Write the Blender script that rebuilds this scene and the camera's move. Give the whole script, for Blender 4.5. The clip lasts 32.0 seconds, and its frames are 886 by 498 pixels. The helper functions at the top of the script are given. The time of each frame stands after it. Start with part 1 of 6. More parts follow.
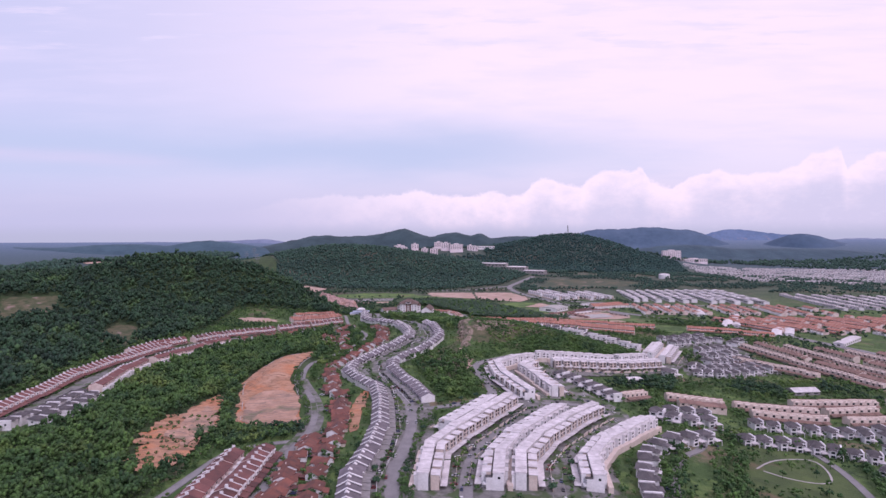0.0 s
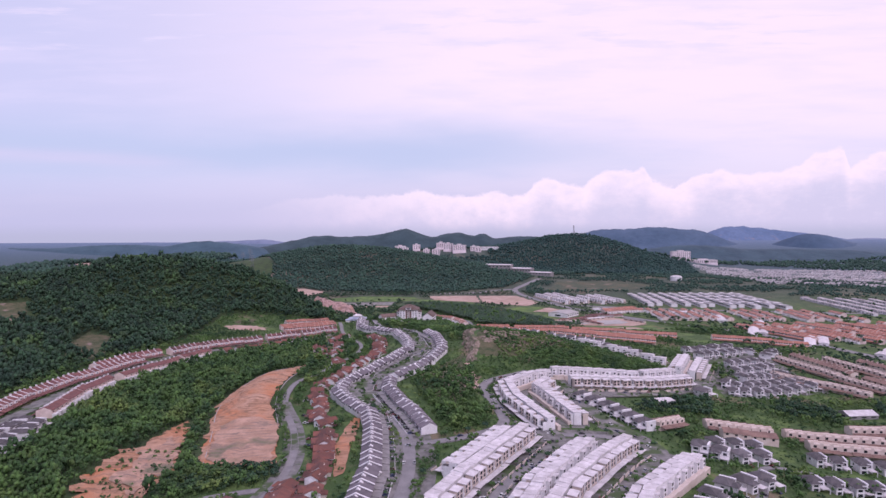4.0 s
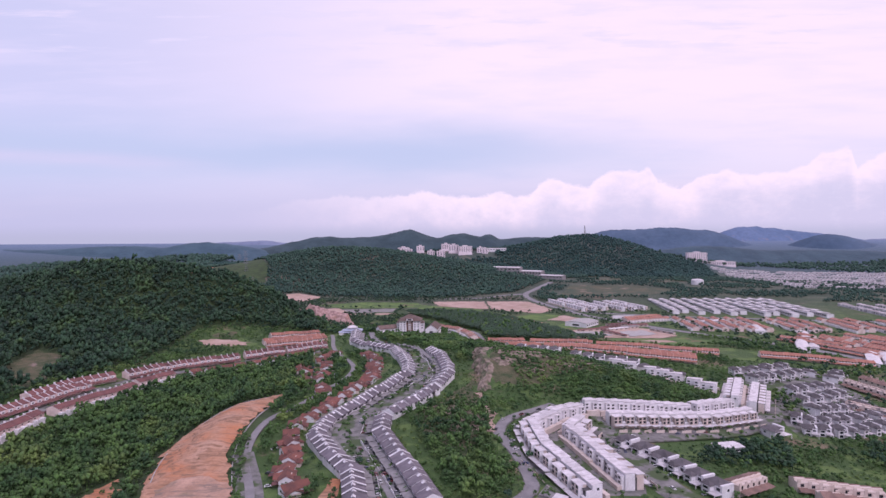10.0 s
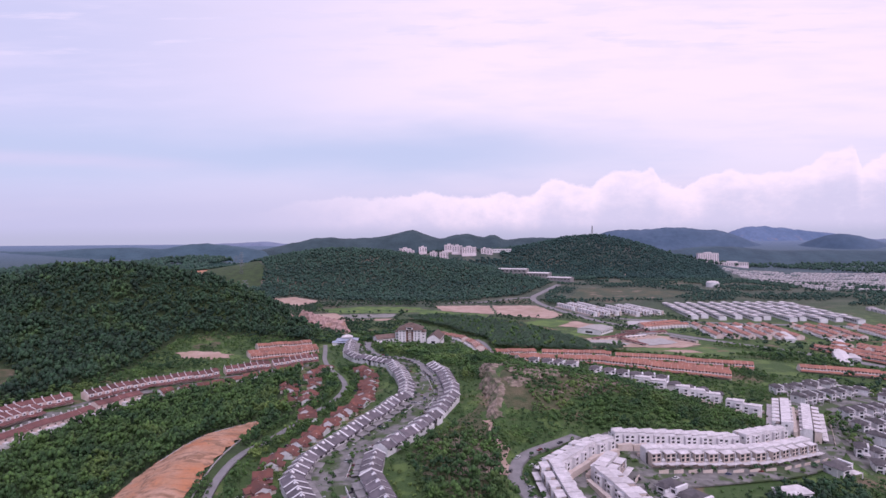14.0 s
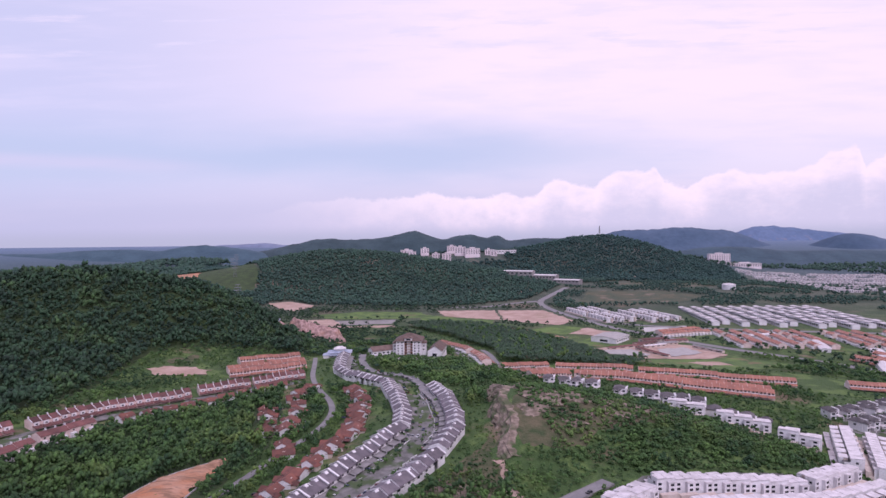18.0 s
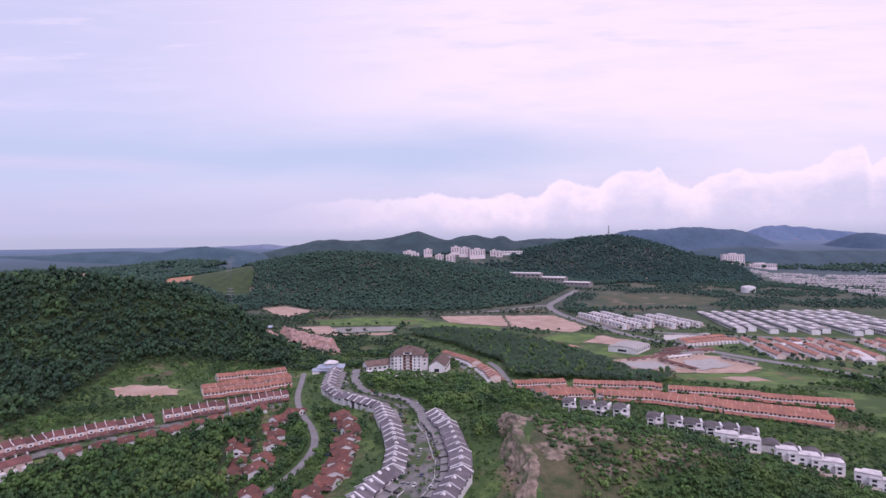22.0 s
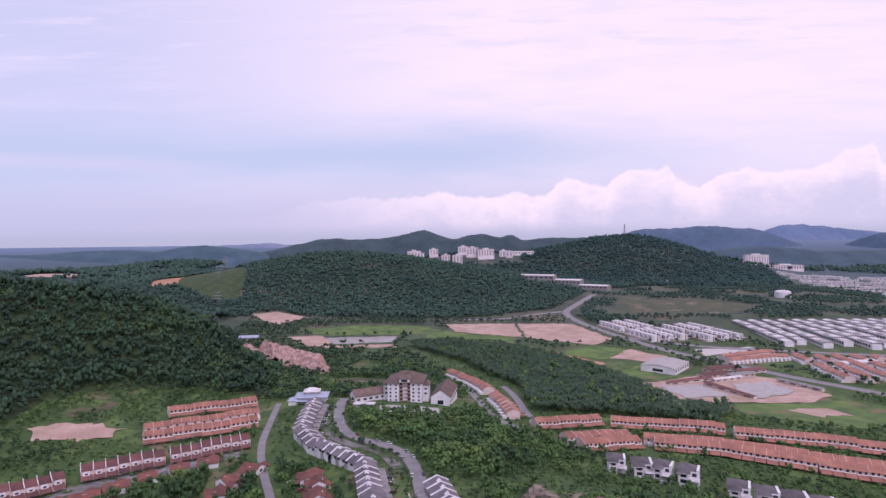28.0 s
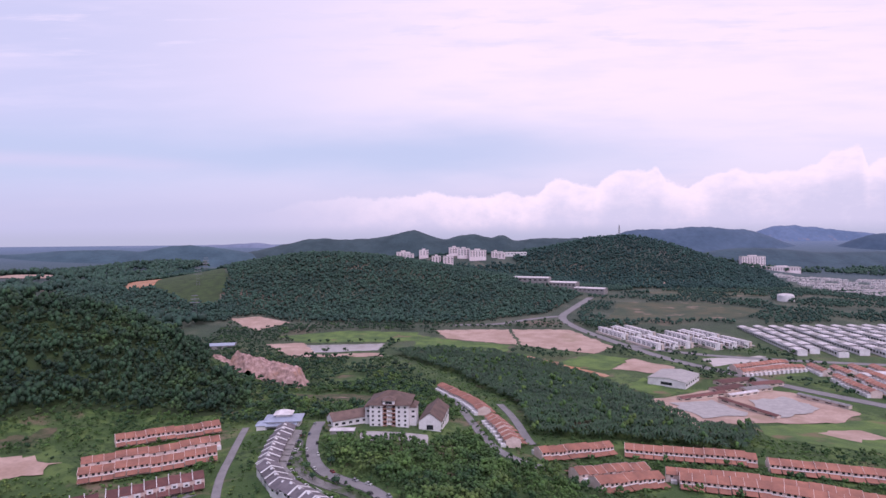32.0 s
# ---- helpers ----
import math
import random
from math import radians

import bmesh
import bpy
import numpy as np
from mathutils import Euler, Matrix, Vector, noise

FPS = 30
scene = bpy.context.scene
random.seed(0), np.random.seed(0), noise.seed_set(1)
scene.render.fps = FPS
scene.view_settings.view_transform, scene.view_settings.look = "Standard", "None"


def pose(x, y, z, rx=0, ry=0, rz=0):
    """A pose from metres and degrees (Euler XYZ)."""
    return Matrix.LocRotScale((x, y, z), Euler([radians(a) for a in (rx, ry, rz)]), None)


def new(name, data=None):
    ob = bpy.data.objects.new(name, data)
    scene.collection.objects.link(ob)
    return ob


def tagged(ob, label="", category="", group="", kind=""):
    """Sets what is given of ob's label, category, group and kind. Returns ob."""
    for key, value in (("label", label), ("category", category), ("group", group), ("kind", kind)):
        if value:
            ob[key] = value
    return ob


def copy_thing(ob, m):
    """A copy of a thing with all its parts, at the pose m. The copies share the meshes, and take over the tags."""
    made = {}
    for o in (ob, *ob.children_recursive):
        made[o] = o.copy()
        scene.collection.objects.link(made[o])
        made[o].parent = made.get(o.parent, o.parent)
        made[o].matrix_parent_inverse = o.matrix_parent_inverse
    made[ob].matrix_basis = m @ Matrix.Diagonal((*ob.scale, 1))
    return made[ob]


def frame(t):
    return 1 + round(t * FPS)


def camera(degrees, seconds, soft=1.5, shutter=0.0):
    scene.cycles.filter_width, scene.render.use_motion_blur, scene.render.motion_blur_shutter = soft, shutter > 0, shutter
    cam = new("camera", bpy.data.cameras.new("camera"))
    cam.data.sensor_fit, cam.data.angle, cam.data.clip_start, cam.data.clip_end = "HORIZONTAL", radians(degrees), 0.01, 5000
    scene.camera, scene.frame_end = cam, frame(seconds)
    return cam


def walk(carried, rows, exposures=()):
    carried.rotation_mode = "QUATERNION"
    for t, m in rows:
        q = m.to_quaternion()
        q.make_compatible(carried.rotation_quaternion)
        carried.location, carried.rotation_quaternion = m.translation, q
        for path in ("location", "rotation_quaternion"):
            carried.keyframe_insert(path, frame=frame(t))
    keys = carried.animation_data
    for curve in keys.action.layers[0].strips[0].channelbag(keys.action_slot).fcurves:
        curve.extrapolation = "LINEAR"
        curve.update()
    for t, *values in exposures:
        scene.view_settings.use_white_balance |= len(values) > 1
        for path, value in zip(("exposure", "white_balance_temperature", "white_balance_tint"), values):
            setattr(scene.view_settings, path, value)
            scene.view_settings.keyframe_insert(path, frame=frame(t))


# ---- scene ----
cam = camera(74.4, 32.0)
PATH = [
    (0, pose(-0.03, 0.10, 120.07, 88.374, 0, -0.658) @ pose(0, 0, 0, 0, 0, -0.222)),
    (1, pose(-0.04, 19.18, 120.27, 88.357, 0, -0.588) @ pose(0, 0, 0, 0, 0, -0.238)),
    (2, pose(-0.09, 38.16, 120.44, 88.357, 0, -0.540) @ pose(0, 0, 0, 0, 0, -0.247)),
    (3, pose(-0.16, 57.07, 120.57, 88.366, 0, -0.497) @ pose(0, 0, 0, 0, 0, -0.252)),
    (3.5, pose(-0.20, 66.49, 120.62, 88.373, 0, -0.474) @ pose(0, 0, 0, 0, 0, -0.254)),
    (5.5, pose(-0.38, 103.99, 120.78, 88.403, 0, -0.353) @ pose(0, 0, 0, 0, 0, -0.262)),
    (6, pose(-0.42, 113.32, 120.81, 88.410, 0, -0.316) @ pose(0, 0, 0, 0, 0, -0.265)),
    (7, pose(-0.50, 131.93, 120.85, 88.424, 0, -0.235) @ pose(0, 0, 0, 0, 0, -0.272)),
    (8, pose(-0.57, 150.48, 120.87, 88.435, 0, -0.148) @ pose(0, 0, 0, 0, 0, -0.284)),
    (9, pose(-0.61, 168.99, 120.88, 88.446, 0, -0.060) @ pose(0, 0, 0, 0, 0, -0.300)),
    (10, pose(-0.63, 187.47, 120.88, 88.456, 0, 0.028) @ pose(0, 0, 0, 0, 0, -0.320)),
    (11, pose(-0.63, 205.93, 120.87, 88.467, 0, 0.111) @ pose(0, 0, 0, 0, 0, -0.345)),
    (12, pose(-0.60, 224.37, 120.86, 88.479, 0, 0.190) @ pose(0, 0, 0, 0, 0, -0.375)),
    (13, pose(-0.55, 242.83, 120.85, 88.494, 0, 0.263) @ pose(0, 0, 0, 0, 0, -0.410)),
    (14, pose(-0.47, 261.30, 120.84, 88.510, 0, 0.332) @ pose(0, 0, 0, 0, 0, -0.448)),
    (14.5, pose(-0.42, 270.55, 120.84, 88.519, 0, 0.365) @ pose(0, 0, 0, 0, 0, -0.469)),
    (16.5, pose(-0.19, 307.66, 120.85, 88.559, 0, 0.500) @ pose(0, 0, 0, 0, 0, -0.557)),
    (17, pose(-0.12, 316.98, 120.86, 88.570, 0, 0.536) @ pose(0, 0, 0, 0, 0, -0.579)),
    (18, pose(0.02, 335.66, 120.89, 88.591, 0, 0.613) @ pose(0, 0, 0, 0, 0, -0.625)),
    (19, pose(0.16, 354.43, 120.94, 88.610, 0, 0.699) @ pose(0, 0, 0, 0, 0, -0.669)),
    (20, pose(0.30, 373.30, 121.01, 88.626, 0, 0.795) @ pose(0, 0, 0, 0, 0, -0.710)),
    (21, pose(0.41, 392.27, 121.10, 88.637, 0, 0.903) @ pose(0, 0, 0, 0, 0, -0.747)),
    (22, pose(0.50, 411.35, 121.22, 88.642, 0, 1.020) @ pose(0, 0, 0, 0, 0, -0.777)),
    (23, pose(0.55, 430.54, 121.37, 88.639, 0, 1.146) @ pose(0, 0, 0, 0, 0, -0.798)),
    (24, pose(0.55, 449.85, 121.56, 88.628, 0, 1.274) @ pose(0, 0, 0, 0, 0, -0.809)),
    (25, pose(0.48, 469.28, 121.77, 88.609, 0, 1.401) @ pose(0, 0, 0, 0, 0, -0.807)),
    (25.5, pose(0.41, 479.04, 121.90, 88.597, 0, 1.461) @ pose(0, 0, 0, 0, 0, -0.801)),
    (27.5, pose(-0.09, 518.36, 122.50, 88.537, 0, 1.663) @ pose(0, 0, 0, 0, 0, -0.731)),
    (28, pose(-0.29, 528.25, 122.68, 88.522, 0, 1.698) @ pose(0, 0, 0, 0, 0, -0.701)),
    (29, pose(-0.79, 548.11, 123.07, 88.498, 0, 1.746) @ pose(0, 0, 0, 0, 0, -0.623)),
    (30, pose(-1.44, 568.05, 123.52, 88.490, 0, 1.760) @ pose(0, 0, 0, 0, 0, -0.520)),
    (30.5, pose(-1.83, 578.04, 123.76, 88.496, 0, 1.755) @ pose(0, 0, 0, 0, 0, -0.458)),
    (31, pose(-1.83, 583.72, 123.76, 88.509, 0, 1.599) @ pose(0, 0, 0, 0, 0, -0.549)),
    (31.5, pose(-1.83, 587.21, 123.76, 88.487, 0, 1.164) @ pose(0, 0, 0, 0, 0, -0.510)),
    (32, pose(-1.83, 589.93, 123.76, 88.509, 0, 0.760) @ pose(0, 0, 0, 0, 0, -0.555)),
]
walk(cam, PATH, [(0, 0.0, 6120, 20), (32, 0.0, 6120, 20)])

# ---- world, sun, exposure ----
SUN_UP, SUN_TURN = 46, 158


def make_world():
    w = bpy.data.worlds.new("sky")
    scene.world = w
    w.use_nodes = True
    nt = w.node_tree
    nt.nodes.clear()
    N, L = nt.nodes.new, nt.links.new
    out = N("ShaderNodeOutputWorld")
    sky = N("ShaderNodeTexSky")
    sky.sky_type = "NISHITA"
    sky.sun_disc = False
    sky.sun_elevation, sky.sun_rotation = radians(SUN_UP), radians(SUN_TURN)
    sky.air_density, sky.dust_density = 1.0, 2.0
    co = N("ShaderNodeTexCoord")
    sep = N("ShaderNodeSeparateXYZ")
    L(co.outputs["Generated"], sep.inputs[0])

    def math_(op, a, b=0.0, c=None):
        n = N("ShaderNodeMath")
        n.operation = op
        for i, v in enumerate((a, b, c)):
            if v is None:
                continue
            if isinstance(v, (int, float)):
                n.inputs[i].default_value = v
            else:
                L(v, n.inputs[i])
        return n.outputs[0]

    def step_(v, a, b):
        n = N("ShaderNodeMapRange")
        n.interpolation_type = "SMOOTHSTEP"
        L(v, n.inputs[0])
        n.inputs[1].default_value, n.inputs[2].default_value = a, b
        return n.outputs[0]

    def blend(f, a, b):
        n = N("ShaderNodeMix")
        n.data_type = "RGBA"
        for v, s in ((f, n.inputs[0]), (a, n.inputs[6]), (b, n.inputs[7])):
            if isinstance(v, float):
                s.default_value = v
            elif isinstance(v, tuple):
                s.default_value = (*v, 1)
            else:
                L(v, s)
        return n.outputs[2]

    def noise_(vec, scale, detail, rough, lac=2.0):
        n = N("ShaderNodeTexNoise")
        L(vec, n.inputs["Vector"])
        n.inputs["Scale"].default_value, n.inputs["Detail"].default_value = scale, detail
        n.inputs["Roughness"].default_value, n.inputs["Lacunarity"].default_value = rough, lac
        return n.outputs["Fac"]

    # bearing, and height over the horizon on a plane to the north
    bearing = math_("ARCTAN2", sep.outputs[0], sep.outputs[1])
    high = math_("DIVIDE", sep.outputs[2], math_("MAXIMUM", sep.outputs[1], 0.35))
    plane = N("ShaderNodeCombineXYZ")
    L(bearing, plane.inputs[0])
    L(high, plane.inputs[1])

    def stretched(sx, sy, turn):
        n = N("ShaderNodeMapping")
        L(plane.outputs[0], n.inputs[0])
        n.inputs["Rotation"].default_value = (0, 0, radians(turn))
        n.inputs["Scale"].default_value = (sx, sy, 1)
        return n.outputs[0]

    def hump(v, mid, wide):
        d = math_("DIVIDE", math_("SUBTRACT", v, mid), wide)
        return math_("EXPONENT", math_("MULTIPLY", math_("MULTIPLY", d, d), -1.0))

    big = noise_(stretched(1.6, 6.0, 4), 1.6, 4, 0.5)
    soft_ = noise_(stretched(2.2, 12.0, 5), 2.4, 6, 0.55)
    fine = noise_(stretched(3.0, 22.0, 9), 2.2, 8, 0.62)
    # high pinkish cloud, lilac towards the west
    col = blend(step_(bearing, -0.66, 0.10), (0.66, 0.655, 0.855), (1.05, 0.87, 0.965))
    col = blend(math_("MULTIPLY", step_(soft_, 0.42, 0.72), 0.45), col, (0.84, 0.76, 0.93))
    # ragged lilac wisps far up
    wisp = math_("MULTIPLY", step_(fine, 0.50, 0.70), hump(high, 0.345, 0.055))
    col = blend(math_("MULTIPLY", wisp, 0.62), col, (0.74, 0.71, 0.90))
    pale = math_("MULTIPLY", step_(fine, 0.56, 0.72), hump(high, 0.36, 0.07))
    col = blend(math_("MULTIPLY", pale, 0.35), col, (1.05, 0.87, 0.96))
    # a long blue gap over the heaps, closing towards the east
    line = math_("MULTIPLY_ADD", bearing, -0.015, math_("MULTIPLY_ADD", big, 0.10, 0.085))
    gap = hump(high, line, 0.062)
    gap = math_("MULTIPLY", gap, math_("MULTIPLY_ADD", step_(bearing, -0.05, 0.55), -0.62, 0.95))
    col = blend(gap, col, (0.55, 0.61, 0.80))
    # one pink streak low in the west
    bar = hump(math_("MULTIPLY_ADD", math_("ADD", bearing, 0.6), 0.075, high), 0.134, 0.013)
    bar = math_("MULTIPLY", bar, math_("SUBTRACT", 1.0, step_(bearing, -0.52, -0.30)))
    col = blend(math_("MULTIPLY", bar, math_("MULTIPLY_ADD", soft_, 0.9, 0.1)), col, (0.74, 0.66, 0.84))
    # grey-lilac air under it
    under = math_("SUBTRACT", 1.0, step_(high, 0.035, 0.125))
    col = blend(math_("MULTIPLY", under, 0.75), col, (0.56, 0.55, 0.75))
    # heaped cloud low over the horizon, higher towards the east
    outline = N("ShaderNodeValToRGB")
    L(math_("DIVIDE", math_("SUBTRACT", bearing, -0.3182), 0.9685), outline.inputs[0])
    tops = ((0.000, 0.041), (0.074, 0.060), (0.140, 0.067), (0.189, 0.062), (0.238, 0.066), (0.298, 0.076), (0.338, 0.064), (0.397, 0.066), (0.437, 0.071), (0.452, 0.062), (0.486, 0.070), (0.496, 0.084), (0.513, 0.094), (0.536, 0.092), (0.547, 0.084), (0.582, 0.081), (0.597, 0.097), (0.619, 0.107), (0.660, 0.105), (0.678, 0.112), (0.691, 0.090), (0.726, 0.078), (0.764, 0.101), (0.797, 0.109), (0.817, 0.100), (0.878, 0.105), (0.906, 0.119), (0.921, 0.135), (0.956, 0.145), (0.964, 0.111), (1.000, 0.141))
    ramp_ = outline.color_ramp
    for k, (at_, top_) in enumerate(tops):
        el = ramp_.elements[0] if k == 0 else ramp_.elements[-1] if k == len(tops) - 1 else ramp_.elements.new(at_)
        el.position = at_
        el.color = (top_, top_, top_, 1)
    lumps = noise_(stretched(1.0, 1.25, 0), 19.0, 6, 0.62)
    curls = noise_(stretched(1.0, 1.4, 0), 60.0, 5, 0.6)
    top = math_("ADD", outline.outputs[0], math_("MULTIPLY_ADD", curls, 0.016, math_("MULTIPLY_ADD", lumps, 0.020, -0.018)))
    depth = math_("SUBTRACT", top, high)
    heap = math_("MULTIPLY", step_(depth, -0.001, 0.0065), step_(bearing, -0.36, 0.08))
    heap = math_("MULTIPLY", heap, step_(sep.outputs[1], 0.2, 0.45))
    folds = math_("MULTIPLY_ADD", lumps, 0.10, depth)
    soft = blend(step_(folds, 0.045, 0.135), (1.06, 0.87, 0.97), (0.70, 0.65, 0.82))
    soft = blend(math_("MULTIPLY", step_(curls, 0.50, 0.66), 0.22), soft, (0.84, 0.76, 0.91))
    col = blend(heap, col, soft)
    rim = step_(high, -0.01, 0.022)
    col = blend(rim, (0.53, 0.53, 0.68), col)
    bg1, bg2, add = N("ShaderNodeBackground"), N("ShaderNodeBackground"), N("ShaderNodeAddShader")
    L(sky.outputs[0], bg1.inputs[0])
    bg1.inputs[1].default_value = 0.012
    L(col, bg2.inputs[0])
    bg2.inputs[1].default_value = 0.93
    L(bg1.outputs[0], add.inputs[0])
    L(bg2.outputs[0], add.inputs[1])
    L(add.outputs[0], out.inputs[0])


make_world()
sun = new("sun", bpy.data.lights.new("sun", "SUN"))
sun.data.energy, sun.data.angle, sun.data.color = 1.45, radians(16), (0.95, 0.92, 1.05)
sun.matrix_world = pose(0, 0, 400, 90 - SUN_UP, 0, 22)


# ---- materials ----
def mat(name, base, dark=None, scale=1.0, rough=0.8, metal=0.0, bump=0.0, spots=None, per_object=0.0, island=0.0, fine=None, bands=None):
    """A procedural surface: two noises mix base with dark, spots adds a third colour, and each object or island varies a little."""
    m = bpy.data.materials.new(name)
    m.use_nodes = True
    nt = m.node_tree
    N, L = nt.nodes.new, nt.links.new
    b = nt.nodes["Principled BSDF"]
    b.inputs["Roughness"].default_value, b.inputs["Metallic"].default_value = rough, metal
    geo = N("ShaderNodeNewGeometry")

    def nz(s, d=5):
        n = N("ShaderNodeTexNoise")
        L(geo.outputs["Position"], n.inputs["Vector"])
        n.inputs["Scale"].default_value, n.inputs["Detail"].default_value = s, d
        return n.outputs["Fac"]

    def ramp(v, a, c):
        n = N("ShaderNodeMapRange")
        L(v, n.inputs[0])
        n.inputs[1].default_value, n.inputs[2].default_value = a, c
        return n.outputs[0]

    def mix(f, a, c, kind="MIX"):
        n = N("ShaderNodeMix")
        n.data_type, n.blend_type = "RGBA", kind
        L(f, n.inputs[0])
        for v, s in ((a, n.inputs[6]), (c, n.inputs[7])):
            if isinstance(v, tuple):
                s.default_value = (*v, 1)
            else:
                L(v, s)
        return n.outputs[2]

    dark = dark or tuple(c * 0.72 for c in base)
    col = mix(ramp(nz(scale), 0.35, 0.65), dark, base)
    tint = mix(ramp(nz(scale * 7, 3), 0.3, 0.7), tuple(0.82 for _ in base), (1.0, 1.0, 1.0))
    one = N("ShaderNodeValue")
    one.outputs[0].default_value = 1.0
    col = mix(one.outputs[0], col, tint, "MULTIPLY")
    if spots:
        col = mix(ramp(nz(scale * 0.37 + 0.013, 6), spots[1], spots[1] + (spots[2] if len(spots) > 2 else 0.08)), col, spots[0])
    if bands:  # streaks drawn out along x, as rain and diggers leave them
        stretch = N("ShaderNodeMapping")
        L(geo.outputs["Position"], stretch.inputs[0])
        stretch.inputs["Scale"].default_value = bands[1]
        streak = N("ShaderNodeTexNoise")
        L(stretch.outputs[0], streak.inputs["Vector"])
        streak.inputs["Scale"].default_value, streak.inputs["Detail"].default_value, streak.inputs["Distortion"].default_value = 1.0, 5, 0.8
        col = mix(ramp(streak.outputs["Fac"], 0.48, 0.64), col, bands[0])
    if per_object or island:
        if island:
            rnd = geo.outputs["Random Per Island"]
        else:
            rnd = N("ShaderNodeObjectInfo").outputs["Random"]
        k = per_object or island
        g = N("ShaderNodeMapRange")
        L(rnd, g.inputs[0])
        g.inputs[3].default_value, g.inputs[4].default_value = 1 - k, 1 + k
        hue = N("ShaderNodeHueSaturation")
        L(col, hue.inputs["Color"])
        L(g.outputs[0], hue.inputs["Value"])
        col = hue.outputs[0]
    L(col, b.inputs["Base Color"])
    if bump:
        bm_ = N("ShaderNodeBump")
        bm_.inputs["Strength"].default_value, bm_.inputs["Distance"].default_value = 0.7, bump
        L(nz(fine or scale * 5, 4), bm_.inputs["Height"])
        L(bm_.outputs[0], b.inputs["Normal"])
    return m


GRASS = mat("grass", (0.135, 0.215, 0.050), (0.060, 0.115, 0.032), 0.05, 0.95, bump=0.5, fine=0.6, spots=((0.17, 0.13, 0.07), 0.60))
SCRUB = mat("scrub_ground", (0.05, 0.085, 0.025), (0.03, 0.05, 0.018), 0.06, 0.95, bump=0.6, fine=0.5)
FOREST = mat("forest_leaves", (0.036, 0.086, 0.038), (0.013, 0.040, 0.022), 0.035, 0.85, island=0.42, bump=0.6, fine=1.6, spots=((0.060, 0.115, 0.036), 0.56, 0.14))
# Woods far off: bluish distance haze is mixed into the leaf colour.
FAR_FOREST_HAZE = mat("haze_tinted_far_leaves", (0.043, 0.096, 0.064), (0.026, 0.064, 0.049), 0.016, 0.85, island=0.30)
# Same forest on the farther ridge, with more blue haze in the colour.
RIDGE_LEAF_HAZE = mat("haze_tinted_ridge_leaves", (0.036, 0.086, 0.071), (0.022, 0.058, 0.053), 0.014, 0.9, island=0.28)
LEAF = mat("tree_leaves", (0.085, 0.165, 0.038), (0.022, 0.064, 0.022), 0.04, 0.85, island=0.34, bump=0.5, fine=2.4, spots=((0.125, 0.185, 0.045), 0.55, 0.16))
PALM = mat("palm_leaves", (0.036, 0.084, 0.036), (0.022, 0.058, 0.028), 0.03, 0.7, island=0.35)
BARK = mat("bark", (0.16, 0.13, 0.10), None, 1.0, 0.9)
EARTH = mat("orange_earth", (0.52, 0.315, 0.220), (0.44, 0.225, 0.130), 0.06, 0.95, bump=2.0, fine=0.35, spots=((0.47, 0.185, 0.085), 0.46, 0.20), bands=((0.25, 0.140, 0.085), (0.035, 0.22, 0.5)))
WEATHERED = mat("weathered_earth", (0.52, 0.325, 0.240), (0.40, 0.235, 0.160), 0.08, 0.95, bump=1.6, fine=0.5, spots=((0.17, 0.155, 0.095), 0.54, 0.12), bands=((0.25, 0.175, 0.135), (0.04, 0.30, 0.5)))
PINK = mat("pale_earth", (0.52, 0.37, 0.31), (0.40, 0.27, 0.215), 0.045, 0.95, bump=0.4, fine=0.3, spots=((0.30, 0.22, 0.15), 0.55, 0.2))
ROCK = mat("brown_rock", (0.35, 0.270, 0.215), (0.13, 0.10, 0.075), 0.22, 0.9, bump=1.0, fine=0.5, spots=((0.075, 0.090, 0.040), 0.47, 0.14))
QUARRY = mat("pale_quarry_rock", (0.55, 0.37, 0.345), (0.27, 0.17, 0.15), 0.2, 0.9, bump=1.2, fine=0.4, spots=((0.40, 0.22, 0.15), 0.55, 0.2))
ASPHALT = mat("worn_asphalt", (0.27, 0.255, 0.26), (0.21, 0.20, 0.205), 0.12, 0.9)
CONCRETE = mat("concrete", (0.46, 0.43, 0.42), (0.36, 0.34, 0.33), 0.2, 0.9)
WATER = mat("muddy_water", (0.40, 0.36, 0.34), (0.36, 0.33, 0.32), 0.02, 0.15)
WHITE = mat("white_paint", (0.82, 0.79, 0.81), (0.68, 0.65, 0.66), 0.15, 0.7)
WHITE_ROOF = mat("white_sheet_roof", (0.74, 0.69, 0.71), (0.52, 0.48, 0.49), 0.22, 0.45, per_object=0.10, spots=((0.40, 0.36, 0.35), 0.62, 0.2))
# Dark grey for the lower surfaces between bays and main wall.
GAP = mat("dark_gap_grey", (0.12, 0.11, 0.11), (0.07, 0.065, 0.065), 0.3, 0.85)
CREAM = mat("cream_wall", (0.68, 0.575, 0.52), (0.58, 0.47, 0.41), 0.2, 0.8)
PINK_WALL = mat("pink_wall", (0.76, 0.61, 0.57), (0.62, 0.47, 0.43), 0.2, 0.8)
GREY_TILE = mat("grey_roof_tile", (0.175, 0.150, 0.168), (0.115, 0.10, 0.115), 0.25, 0.75, bump=0.05, fine=4.0, per_object=0.22)
RED_TILE = mat("red_roof_tile", (0.200, 0.072, 0.052), (0.115, 0.050, 0.042), 0.2, 0.8, bump=0.05, fine=4.0, per_object=0.3)
MAROON_TILE = mat("maroon_roof_tile", (0.175, 0.070, 0.063), (0.115, 0.050, 0.048), 0.2, 0.8, bump=0.05, fine=4.0, per_object=0.3)
ORANGE_TILE = mat("orange_roof_tile", (0.385, 0.165, 0.115), (0.255, 0.115, 0.086), 0.12, 0.8, bump=0.05, fine=4.0, per_object=0.14)
